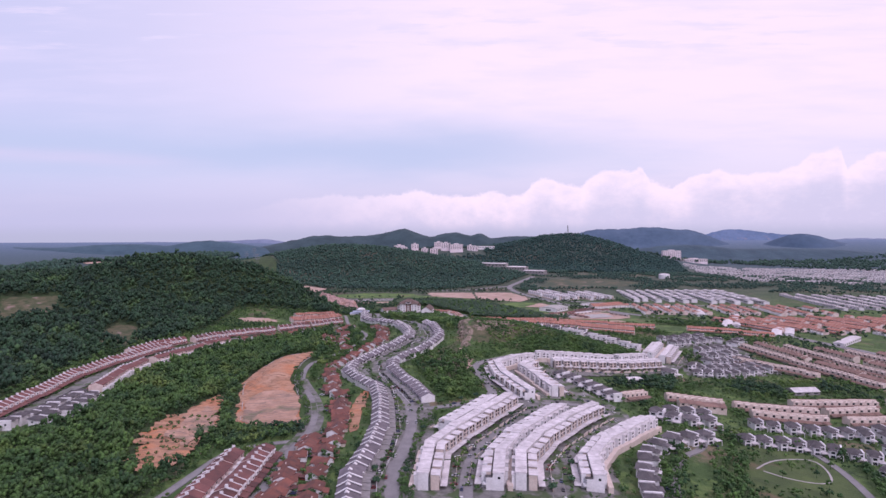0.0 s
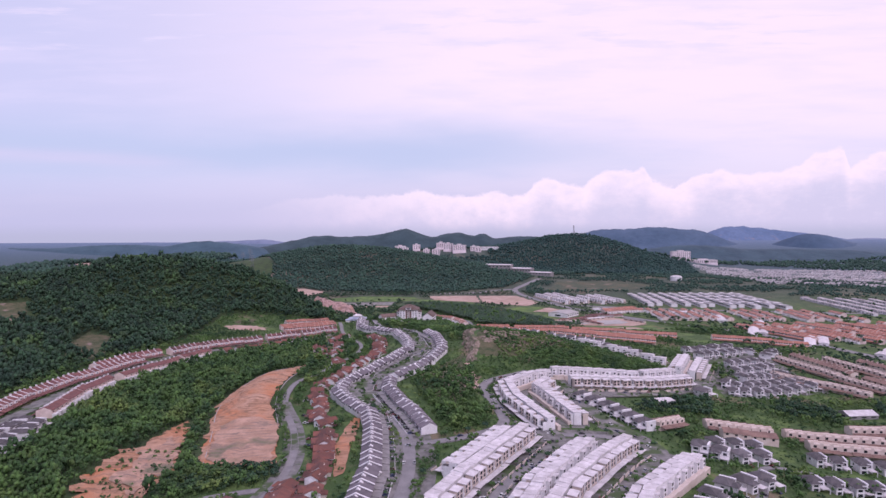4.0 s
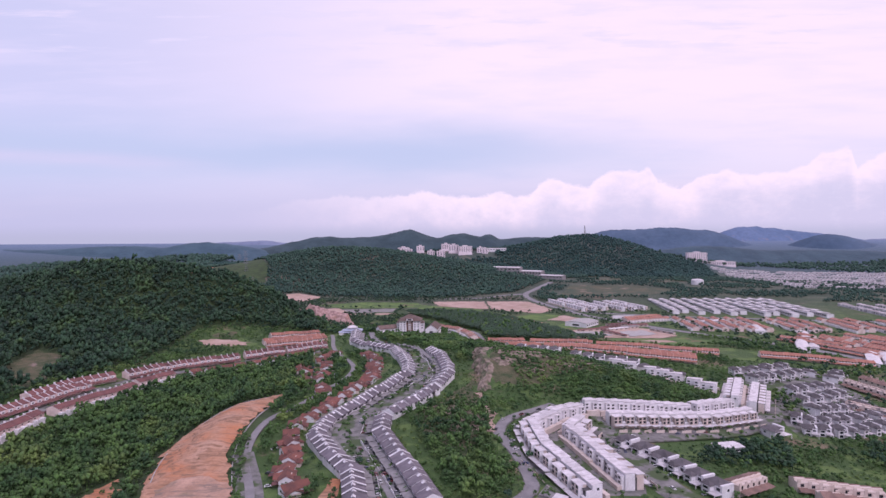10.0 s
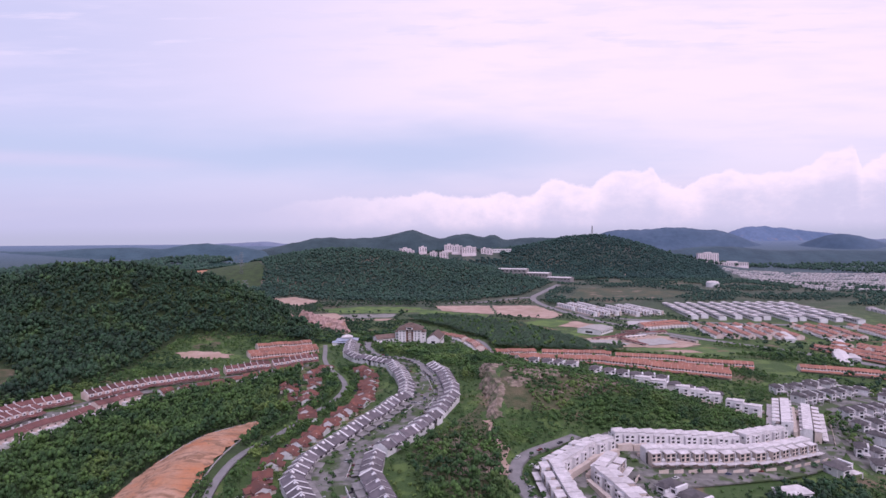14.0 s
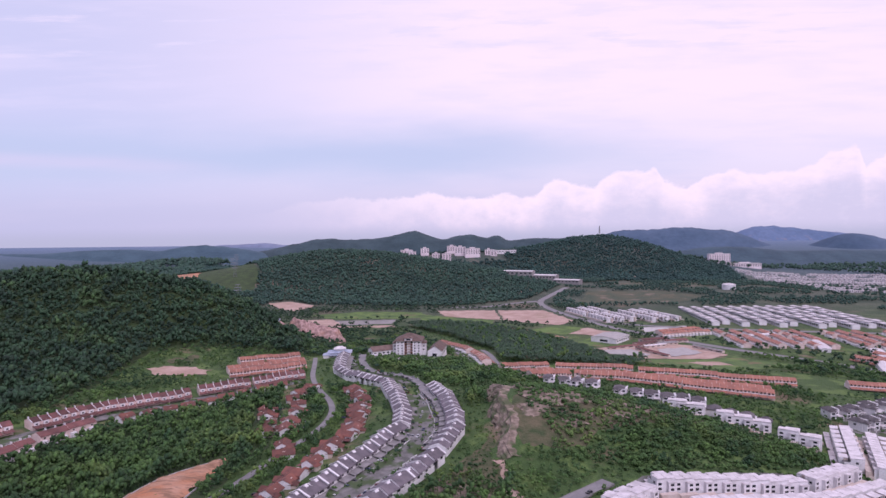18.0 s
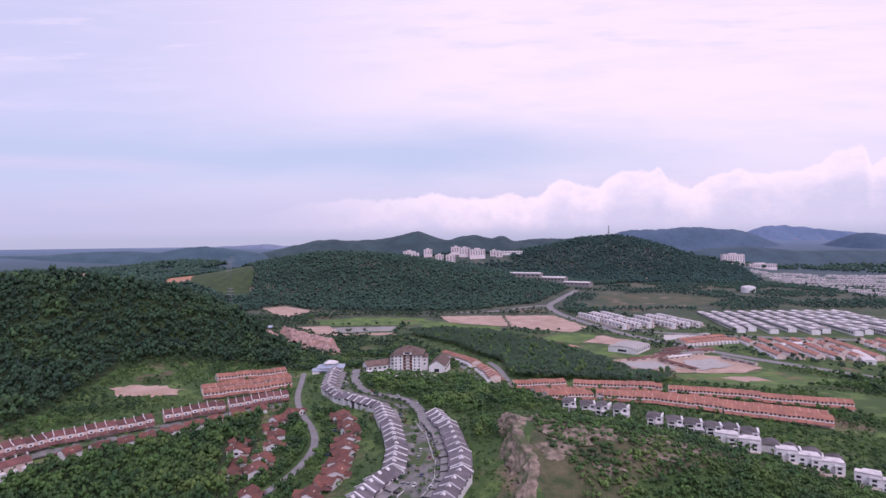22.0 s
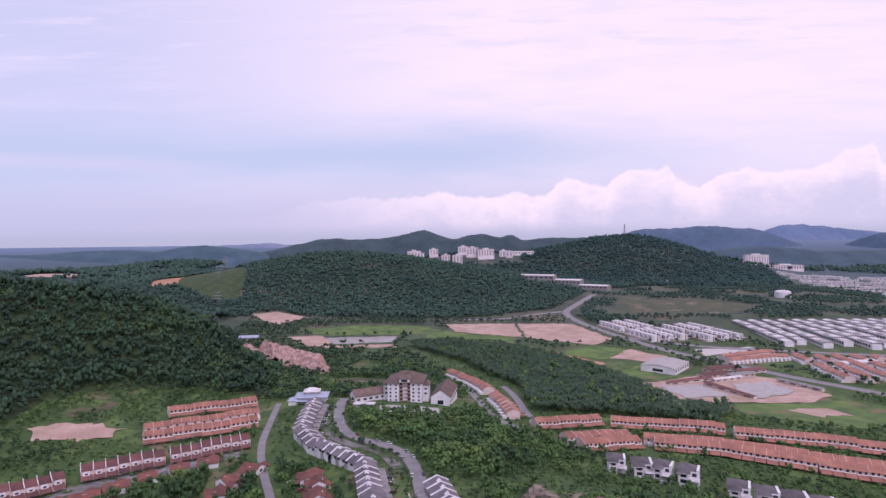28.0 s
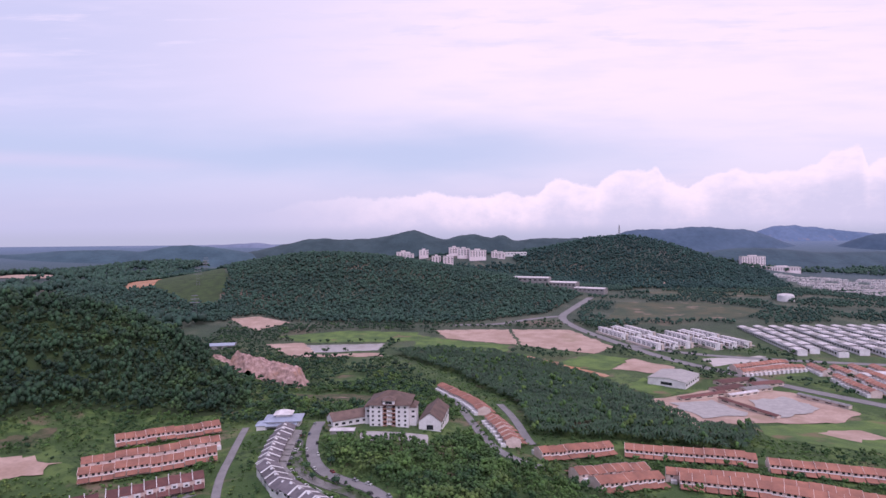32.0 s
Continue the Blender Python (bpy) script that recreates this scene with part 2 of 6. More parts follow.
SLATE = mat("dark_slate_roof", (0.135, 0.120, 0.128), (0.085, 0.076, 0.082), 0.2, 0.8, bump=0.05, fine=4.0, per_object=0.25)
TAN_TILE = mat("tan_roof_tile", (0.26, 0.160, 0.130), (0.17, 0.105, 0.088), 0.15, 0.8, bump=0.05, fine=4.0, per_object=0.2)
BROWN_TILE = mat("brown_roof_tile", (0.19, 0.125, 0.105), (0.12, 0.08, 0.07), 0.2, 0.8, bump=0.05, fine=4.0, per_object=0.2)
GLASS = mat("dark_window_glass", (0.035, 0.038, 0.045), (0.02, 0.022, 0.03), 0.5, 0.12)
SHADE = mat("porch_and_shade_grey", (0.30, 0.28, 0.28), (0.20, 0.19, 0.19), 0.3, 0.8)
BLUE_ROOF = mat("blue_grey_roof", (0.40, 0.44, 0.55), (0.32, 0.36, 0.46), 0.2, 0.5)
STEEL = mat("dull_grey_steel", (0.20, 0.21, 0.23), (0.14, 0.15, 0.17), 0.3, 0.6)
METAL = mat("galvanised_metal", (0.40, 0.40, 0.42), None, 1.0, 0.4, 0.8)


def ground_mat():
    """Grass, scrub and bare soil in patches; beyond the estates mostly dark scrub and woodland floor, greyed and then
    blued with distance as painted haze.
    """
    m = bpy.data.materials.new("open_ground")
    m.use_nodes = True
    nt = m.node_tree
    N, L = nt.nodes.new, nt.links.new
    b = nt.nodes["Principled BSDF"]
    b.inputs["Roughness"].default_value = 0.95
    geo = N("ShaderNodeNewGeometry")
    sep = N("ShaderNodeSeparateXYZ")
    L(geo.outputs["Position"], sep.inputs[0])

    def nz(s, d=6, r=0.55):
        n = N("ShaderNodeTexNoise")
        L(geo.outputs["Position"], n.inputs["Vector"])
        n.inputs["Scale"].default_value, n.inputs["Detail"].default_value, n.inputs["Roughness"].default_value = s, d, r
        return n.outputs["Fac"]

    def ramp(v, a, c):
        n = N("ShaderNodeMapRange")
        n.interpolation_type = "SMOOTHSTEP"
        L(v, n.inputs[0])
        n.inputs[1].default_value, n.inputs[2].default_value = a, c
        return n.outputs[0]

    def mix(f, a, c):
        n = N("ShaderNodeMix")
        n.data_type = "RGBA"
        L(f, n.inputs[0])
        for v, s in ((a, n.inputs[6]), (c, n.inputs[7])):
            if isinstance(v, tuple):
                s.default_value = (*v, 1)
            else:
                L(v, s)
        return n.outputs[2]

    near = mix(ramp(nz(0.22, 8, 0.7), 0.38, 0.62), (0.026, 0.056, 0.017), (0.092, 0.150, 0.042))
    near = mix(ramp(nz(0.028), 0.36, 0.54), near, (0.050, 0.098, 0.024))
    near = mix(ramp(nz(0.045, 7, 0.6), 0.50, 0.62), near, (0.106, 0.168, 0.044))
    near = mix(ramp(nz(0.019, 8, 0.65), 0.55, 0.67), near, (0.20, 0.150, 0.100))
    far = mix(ramp(nz(0.012), 0.4, 0.6), (0.045, 0.066, 0.046), (0.092, 0.105, 0.075))
    far = mix(ramp(nz(0.006, 8, 0.65), 0.56, 0.66), far, (0.17, 0.13, 0.10))
    out = mix(ramp(sep.outputs[1], 1150.0, 1800.0), near, far)
    # Haze put into the colour: bluer, then paler, with distance from the origin.
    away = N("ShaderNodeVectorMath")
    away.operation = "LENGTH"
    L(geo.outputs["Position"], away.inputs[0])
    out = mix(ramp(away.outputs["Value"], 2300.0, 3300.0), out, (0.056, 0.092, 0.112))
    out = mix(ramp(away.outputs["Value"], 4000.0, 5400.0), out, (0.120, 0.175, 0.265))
    L(out, b.inputs["Base Color"])
    bp = N("ShaderNodeBump")
    bp.inputs["Strength"].default_value, bp.inputs["Distance"].default_value = 0.9, 1.4
    L(nz(0.7, 5), bp.inputs["Height"])
    L(bp.outputs[0], b.inputs["Normal"])
    return m


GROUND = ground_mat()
HEATH = mat("brown_heath", (0.105, 0.100, 0.058), (0.052, 0.078, 0.046), 0.03, 0.95, bump=1.0, fine=0.3, spots=((0.20, 0.155, 0.115), 0.60, 0.08))
LAWN = mat("park_lawn", (0.085, 0.125, 0.036), (0.048, 0.080, 0.024), 0.05, 0.95, bump=0.6, fine=0.8, spots=((0.130, 0.105, 0.058), 0.54, 0.10))
YARD = mat("paved_yard", (0.25, 0.235, 0.23), (0.12, 0.12, 0.11), 0.16, 0.9, spots=((0.06, 0.09, 0.035), 0.50))
DRY = mat("dry_scrub_ground", (0.135, 0.115, 0.065), (0.045, 0.070, 0.024), 0.11, 0.95, bump=1.2, fine=0.7, spots=((0.25, 0.18, 0.15), 0.60, 0.08))
TOWER_WALL = mat("pinkish_white_wall", (0.84, 0.74, 0.77), (0.74, 0.62, 0.65), 0.05, 0.8)
FAR_WALL = mat("far_white_wall", (0.78, 0.74, 0.76), (0.64, 0.60, 0.62), 0.05, 0.8)
FAR_ROOF = mat("far_pale_roof", (0.55, 0.50, 0.50), (0.30, 0.26, 0.27), 0.03, 0.8)


# ---- ground ----
def ease(a, b, v):
    u = np.clip((v - a) / (b - a), 0, 1)
    return u * u * (3 - 2 * u)


HILLS = [  # x, y, height, spread x, spread y, turn in degrees
    (0, 800, 9, 55, 120, 0), (-66, 1020, 7, 60, 50, 0), (85, 985, -10, 75, 50, 0),
    (-215, 640, -13, 70, 190, 0), (-163, 625, 16, 22, 62, 6),
    (340, 900, 15, 150, 130, 0), (750, 1950, 18, 300, 250, 0),
    (-510, 1130, 83, 105, 92, 0), (-350, 1200, 60, 82, 74, 0), (-790, 1010, 70, 200, 190, 0),
    (-400, 2190, 103, 250, 190, 0), (0, 2170, 52, 250, 180, 0), (590, 2740, 130, 235, 180, 0), (0, 2650, 92, 290, 130, 0), (900, 2900, 55, 260, 200, 0),
    (-1150, 2900, 60, 260, 200, 0), (-1500, 2500, 45, 220, 160, 0), (-800, 2500, 40, 160, 200, 0), (-900, 1950, 45, 250, 170, 0),
]


def hgt(x, y):
    """Height of the bare ground."""
    x, y = np.asarray(x, float), np.asarray(y, float)
    east, north = ease(30, 360, x), ease(930, 1300, y)
    z = -24 - 28 * (1 - (1 - east) * (1 - north))
    for hx, hy, h, sx, sy, turn in HILLS:
        c, s = math.cos(math.radians(turn)), math.sin(math.radians(turn))
        u, v = (x - hx) * c + (y - hy) * s, (y - hy) * c - (x - hx) * s
        z = z + h * np.exp(-0.5 * ((u / sx) ** 2 + (v / sy) ** 2))
    # the rocky hill, cut off by a cliff on its west side
    z = z + 24 * np.exp(-0.5 * (((x - 95) / 85) ** 2 + ((y - 762 + (x - 95) * 0.12) / 47) ** 2)) * (0.2 + 0.8 * ease(31, 40, x + 3 * np.sin(y * 0.11)))
    return z + 98 * ease(3500, 5000, np.hypot(x, y - 300))


def part(name, bm, material, parent=None, label=""):
    """Links a bmesh as one mesh object, under a thing or a part."""
    me = bpy.data.meshes.new(name)
    bm.to_mesh(me)
    bm.free()
    me.materials.append(material)
    ob = new(name, me)
    ob.parent = parent
    return tagged(ob, label)


def sheet(name, verts, faces, material, parent=None, label="", smooth=False):
    me = bpy.data.meshes.new(name)
    verts, faces = np.asarray(verts, np.float32), np.asarray(faces, np.int32)
    me.vertices.add(len(verts))
    me.vertices.foreach_set("co", verts.ravel())
    n = faces.shape[1]
    me.loops.add(faces.size)
    me.loops.foreach_set("vertex_index", faces.ravel())
    me.polygons.add(len(faces))
    me.polygons.foreach_set("loop_start", np.arange(0, faces.size, n, dtype=np.int32))
    me.polygons.foreach_set("use_smooth", np.full(len(faces), smooth))
    me.update(calc_edges=True)
    me.validate()
    me.materials.append(material)
    ob = new(name, me)
    ob.parent = parent
    return tagged(ob, label)


def spread(start, stop, step, far, grow):
    mid = list(np.arange(start, stop + step, step))
    lo, hi, s = [], [], step
    while (mid[0] if not lo else lo[-1]) > -far:
        s *= grow
        lo.append((mid[0] if not lo else lo[-1]) - s)
        hi.append((mid[-1] if not hi else hi[-1]) + s)
    return np.array(lo[::-1] + mid + hi)


gx, gy = spread(-620, 620, 7, 5200, 1.07), spread(180, 1420, 7, 5200, 1.045)
GX, GY = np.meshgrid(gx, gy)
GZ = hgt(GX, GY)
idx = np.arange(GX.size).reshape(GX.shape)
quads = np.stack([idx[:-1, :-1], idx[:-1, 1:], idx[1:, 1:], idx[1:, :-1]], -1).reshape(-1, 4)
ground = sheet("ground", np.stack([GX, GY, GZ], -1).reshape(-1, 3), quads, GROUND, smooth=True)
tagged(ground, "green grass and bare soil over rolling land", "ground", kind="structure")

# what is taken, in squares of 3 m, so that no tree stands there
MX0, MY0, MS = -1000, 150, 3.0
taken = np.zeros((600, 700), bool)


def take(x, y, r):
    i0, i1 = int((x - r - MX0) / MS), int((x + r - MX0) / MS) + 1
    j0, j1 = int((y - r - MY0) / MS), int((y + r - MY0) / MS) + 1
    taken[max(j0, 0):max(j1, 0), max(i0, 0):max(i1, 0)] = True


def free(x, y):
    i, j = ((np.asarray(x) - MX0) / MS).astype(int), ((np.asarray(y) - MY0) / MS).astype(int)
    ok = (i >= 0) & (i < taken.shape[1]) & (j >= 0) & (j < taken.shape[0])
    res = np.ones(np.shape(i), bool)
    res[ok] = ~taken[j[ok], i[ok]]
    return res


def inside(x, y, poly):
    x, y = np.asarray(x, float), np.asarray(y, float)
    res = np.zeros(x.shape, bool)
    for (ax, ay), (bx, by) in zip(poly, poly[1:] + poly[:1]):
        cut = ((ay > y) != (by > y)) & (x < (bx - ax) * (y - ay) / (by - ay + 1e-9) + ax)
        res ^= cut
    return res


def smooth_line(pts, step, rounds=2):
    p = [Vector((*q, 0)) for q in pts]
    for _ in range(rounds):
        q = [p[0]]
        for a, b in zip(p, p[1:]):
            q += [a * 0.75 + b * 0.25, a * 0.25 + b * 0.75]
        p = q + [p[-1]]
    out, left = [p[0]], step
    for a, b in zip(p, p[1:]):
        length = (b - a).length
        pos = left
        while pos <= length:
            out.append(a.lerp(b, pos / length))
            pos += step
        left = pos - length
    return out


def road(name, pts, width, material=None, label="worn grey asphalt road with pale kerbs", lift=0.35, kerb=True):
    line = smooth_line(pts, 5.0)
    verts, faces = [], []
    half = width / 2
    prof = [(-half - 0.35, -0.9), (-half - 0.35, 0.16), (-half, 0.16), (-half, 0), (half, 0), (half, 0.16), (half + 0.35, 0.16), (half + 0.35, -0.9)]
    if not kerb:
        prof = [(-half, -0.9), (-half, 0), (half, 0), (half, -0.9)]
    for i, p in enumerate(line):
        d = (line[min(i + 1, len(line) - 1)] - line[max(i - 1, 0)]).normalized()
        n = Vector((d.y, -d.x, 0))
        z = max(float(hgt(p.x + n.x * s, p.y + n.y * s)) for s in (-half, 0, half)) + lift
        for u, v in prof:
            verts.append((p.x + n.x * u, p.y + n.y * u, z + v))
        take(p.x, p.y, half + 1.5)
    k = len(prof)
    for i in range(len(line) - 1):
        for j in range(k - 1):
            faces.append((i * k + j, i * k + k + j, i * k + k + j + 1, i * k + j + 1))
    ob = sheet(name, verts, faces, material or ASPHALT)
    return tagged(ob, label, "road", kind="structure")


def patch(name, outline, material, label, lift=0.3, step=6.0, wobble=0.0, relief=0.0, keep_free=True, category="ground"):
    """A piece of ground of another kind, draped on the land, with a ragged edge."""
    from mathutils.geometry import delaunay_2d_cdt
    edge = []
    for a, b in zip(outline, outline[1:] + outline[:1]):
        a, b = Vector(a), Vector(b)
        n = max(1, int((b - a).length / step))
        for i in range(n):
            p = a.lerp(b, i / n)
            edge.append(p + wobble * Vector((noise.noise((p.x * 0.09, p.y * 0.09, 3)) + 0.28 * noise.noise((p.x * 0.31, p.y * 0.31, 1)), noise.noise((p.x * 0.09, p.y * 0.09, 9)) + 0.28 * noise.noise((p.x * 0.31, p.y * 0.31, 6)))))
    n = len(edge)
    xs, ys = [p.x for p in edge], [p.y for p in edge]
    cand = [(x, y) for x in np.arange(min(xs), max(xs), step) for y in np.arange(min(ys), max(ys), step)]
    if cand:
        ca = np.array(cand)
        ok = inside(ca[:, 0], ca[:, 1], [tuple(p) for p in edge])
        cand = [Vector(c) for c, o in zip(cand, ok) if o]
    vs, _, fs, _, _, _ = delaunay_2d_cdt(edge + cand, [], [list(range(n))], 1, 0.05)
    verts = []
    for v in vs:
        z = float(hgt(v.x, v.y)) + lift
        if relief:
            z += relief * abs(noise.noise((v.x * 0.06, v.y * 0.06, 5))) + 0.5 * relief * abs(noise.noise((v.x * 0.17, v.y * 0.17, 2)))
        verts.append((v.x, v.y, z))
        if keep_free:
            take(v.x, v.y, step * 0.5)
    ob = sheet(name, verts, [f for f in fs if len(f) == 3], material, smooth=True)
    return tagged(ob, label, category, kind="structure")


ROADS = [
    ("estate_road", 7.5, [(-23, 240), (-23, 300), (-28, 345), (-22, 381), (-18, 432), (-23, 490), (-38, 533), (-48, 561), (-64, 601), (-70, 630), (-62, 660), (-45, 697), (-29, 718), (-20, 745), (-17, 783), (-20, 822), (-29, 878), (-45, 913), (-64, 926), (-84, 944), (-97, 975), (-105, 1025), (-108, 1060)]),
    ("estate_road", 7, [(-22, 470), (10, 478), (50, 505), (49, 540), (46, 570), (38, 595), (40, 614), (50, 634), (68, 649), (92, 668)]),
    ("street", 7, [(14, 250), (15, 310), (19, 360), (36, 405), (72, 460), (80, 495), (50, 510)]),
    ("street", 7, [(64, 250), (66, 310), (73, 360), (94, 400), (140, 452), (148, 486), (120, 499), (90, 492), (66, 500)]),
    ("street", 6.5, [(148, 486), (133, 515), (122, 555), (117, 604), (175, 626), (235, 650), (285, 690), (300, 730), (312, 790)]),
    ("village_road", 4.4, [(-96, 250), (-99, 340), (-99, 386), (-93, 420), (-97, 466), (-112, 520), (-134, 568), (-138, 640), (-128, 685), (-116, 730), (-100, 760), (-95, 800), (-104, 840), (-125, 885), (-143, 932), (-152, 984), (-166, 1050)]),
    ("lane", 5, [(-158, 290), (-149, 345), (-141, 393), (-115, 402), (-98, 405)]),
    ("hill_road", 6, [(0, 1202), (12, 1072), (24, 1005), (42, 974), (60, 962)]),
    ("hill_road", 6, [(44, 1150), (50, 1090), (54, 1029), (57, 1012)]),
    ("park_road", 4.5, [(262, 330), (284, 400), (284, 452), (256, 466), (222, 474), (206, 440), (190, 413), (168, 395), (140, 342), (130, 300)]),
    ("terrace_lane", 6, [(-338, 420), (-342, 520), (-346, 600), (-340, 690), (-318, 760), (-290, 812), (-240, 862), (-190, 900), (-150, 925)]),
    ("highway", 15, [(330, 1980), (250, 1830), (215, 1760), (222, 1655), (257, 1515), (296, 1385), (342, 1310), (380, 1235), (425, 1165), (500, 1050), (560, 900), (640, 700)]),
    ("highway", 13, [(270, 1490), (338, 1423), (403, 1392), (550, 1345), (800, 1290), (1100, 1230)]),
    ("highway", 12, [(215, 1770), (150, 1742), (87, 1690), (0, 1690)]),
]
for nm, w, pts in ROADS:
    road(nm, pts, w)
road("paved_yard", ROADS[0][2][:16], 34, YARD, "paved front yards with patches of grass", 0.12, False)
road("paved_yard", [(x - 9, y - 5) for x, y in ROADS[0][2][16:22]], 7, YARD, "paved front yards with patches of grass", 0.12, False)
road("paved_yard", ROADS[5][2][:7], 15, YARD, "paved front yards with patches of grass", 0.12, False)
for w, k in ((9, 1), (24, 2), (24, 3), (20, 4), (17, 10)):
    road("paved_yard", ROADS[k][2], w, YARD, "paved front yards with patches of grass", 0.12, False)

patch("earth_slope", [(-102, 436), (-155, 445), (-172, 503), (-197, 589), (-190, 640), (-170, 690), (-150, 725), (-146, 680), (-146, 628), (-143, 570), (-122, 512)], EARTH, "cut slope of bare orange earth", 0.4, 2.6, 5, 2.6)
patch("weathered_slope", [(-106, 441), (-150, 449), (-165, 500), (-170, 522), (-150, 536), (-128, 528), (-120, 508)], WEATHERED, "weathered pale foot of a cut earth slope", 0.85, 2.6, 6, 2.6)
patch("dry_scrub", [(-160, 340), (-190, 345), (-226, 412), (-240, 476), (-224, 516), (-205, 568), (-186, 510), (-160, 450)], DRY, "dry scrub round an eroded bank", 0.2, 5, 9, 0, False)
patch("earth_slope", [(-181, 352), (-214, 412), (-228, 476), (-215, 511), (-205, 555), (-188, 500), (-168, 445), (-167, 386)], EARTH, "eroded bank of bare orange soil", 0.4, 2.6, 12, 4.2)
patch("weathered_slope", [(-172, 400), (-196, 430), (-206, 480), (-198, 510), (-184, 488), (-170, 445)], WEATHERED, "weathered greyish gully in an eroded bank", 1.0, 2.6, 12, 4.2)
patch("dry_scrub", [(-152, 440), (-170, 503), (-195, 589), (-212, 570), (-196, 500), (-172, 445), (-170, 380), (-158, 400)], DRY, "dry brownish scrub between bare slopes", 0.15, 5, 8, 0, False)
patch("earth_strip", [(-72, 470), (-68, 530), (-62, 528), (-60, 470), (-58, 425), (-63, 420)], EARTH, "strip of bare soil behind terraces", 0.3, 4, 2, 0.3)
patch("paved_yard", [(-16, 285), (-14, 380), (36, 478), (66, 498), (150, 482), (176, 462), (112, 380), (102, 285)], YARD, "paved yards and back lanes between white terraces", 0.08, 8, 1, 0, False)
patch("paved_yard", [(72, 506), (48, 548), (50, 612), (88, 652), (112, 676), (262, 712), (284, 690), (225, 640), (132, 606), (122, 546), (114, 514)], YARD, "paved yards and back lanes between white terraces", 0.08, 8, 1, 0, False)
patch("park_lawn", [(180, 300), (186, 392), (212, 420), (240, 440), (276, 436), (284, 396), (262, 340), (250, 300)], LAWN, "patchy dark green park lawn", 0.1, 8, 5, 0, False)
road("park_path", [(216, 388), (235, 406), (252, 415), (276, 420), (272, 398), (258, 372), (231, 374), (216, 388)], 1.3, CONCRETE, "pale concrete path round a lawn", 0.15, False)
for pts in ([(-150, 440), (-168, 503), (-196, 589), (-189, 640), (-170, 690), (-152, 722)], [(-122, 516), (-141, 570), (-145, 628), (-146, 676)]):
    road("concrete_drain", pts, 0.55, CONCRETE, "pale concrete drain round a cut slope", 1.2, False)
PATCHES = [
    ("bare_soil", PINK, "bare brown soil by the pond", [(-300, 1520), (-240, 1530), (-200, 1440), (-110, 1450), (-100, 1425), (-230, 1420)]),
    ("bare_soil", DRY, "dry brown soil beside the quarry", [(-160, 1190), (-110, 1210), (-60, 1180), (-70, 1150), (-150, 1160)]),
    ("grass_field", GRASS, "rough green field", [(-60, 1600), (-20, 1560), (90, 1500), (80, 1450), (-60, 1480)]),
    ("dug_soil", EARTH, "strip of dug soil along a field", [(110, 1420), (190, 1300), (182, 1296), (100, 1416)]),
    ("grass_field", GRASS, "rough green field", [(260, 1090), (390, 1120), (430, 1060), (330, 1010), (250, 1050)]),
    ("bare_soil", PINK, "bare plot among gardens", [(300, 1075), (345, 1085), (352, 1060), (315, 1048)]),
    ("dry_land", HEATH, "dry brown scrub land beyond the highway", [(300, 1720), (520, 1690), (640, 1780), (560, 1900), (380, 1930)]),
    ("dry_land", HEATH, "dry brown scrub land beyond the highway", [(560, 1980), (760, 2000), (840, 2180), (640, 2260), (500, 2120)]),
    ("dry_land", HEATH, "dry brown scrub land under the far hill", [(330, 2120), (480, 2200), (640, 2340), (520, 2380), (330, 2260)]),
    ("cut_bank", PINK, "long pale cut bank under the far hill", [(470, 2290), (720, 2380), (730, 2400), (460, 2316)]),
    ("pale_field", PINK, "levelled field of pale bare earth", [(-30, 1640), (100, 1640), (103, 1500), (-10, 1560)]),
    ("pale_field", PINK, "levelled field of pale bare earth", [(107, 1640), (209, 1630), (245, 1480), (205, 1428), (108, 1496)]),
    ("paddock", GRASS, "mown green paddock", [(128, 1362), (199, 1428), (243, 1398), (198, 1328)]),
    ("bare_field", PINK, "bare brown field", [(205, 1336), (248, 1398), (286, 1345), (256, 1310)]),
    ("pitch", GRASS, "green sports pitch", [(186, 1240), (230, 1292), (240, 1226), (228, 1199)]),
    ("building_site", PINK, "pink earth building site", [(200, 1184), (305, 1245), (365, 1220), (382, 1138), (345, 1108), (264, 1100), (204, 1078)]),
    ("paved_court", CONCRETE, "pale concrete yard", [(300, 1184), (346, 1200), (352, 1152), (285, 1112)]),
    ("paved_court", CONCRETE, "pale concrete yard", [(215, 1170), (262, 1182), (272, 1128), (222, 1108)]),
    ("pale_pond", WATER, "shallow pale pond", [(338, 1392), (436, 1404), (420, 1376), (338, 1348)]),
    ("pond", WATER, "still muddy pond", [(-238, 1512), (-110, 1520), (-113, 1468), (-205, 1452)]),
    ("golf_green", GRASS, "bright green meadow", [(-300, 1590), (-189, 1640), (-60, 1620), (-60, 1540), (-240, 1530)]),
    ("earth_site", PINK, "cleared site of pale reddish earth", [(-440, 1740), (-390, 1760), (-315, 1716), (-357, 1640)]),
    ("bare_clearing", PINK, "hillside clearing of pale dry soil", [(-322, 948), (-290, 974), (-262, 962), (-258, 944), (-300, 934)]),
    ("bare_clearing", DRY, "hillside clearing of brown soil", [(-319, 985), (-300, 1019), (-290, 1000), (-308, 974)]),
    ("bare_clearing", DRY, "old quarry clearing high on the hill", [(-657, 885), (-601, 928), (-558, 873), (-603, 810)]),
]
for nm, m_, lb, pts in PATCHES:
    patch(nm, pts, m_, lb, 1.1 if nm == "paved_court" else 0.35, 5 if nm == "bare_clearing" else 9, 9 if nm == "bare_clearing" else 7, 0.5 if m_ in (EARTH, PINK) else 0.0)


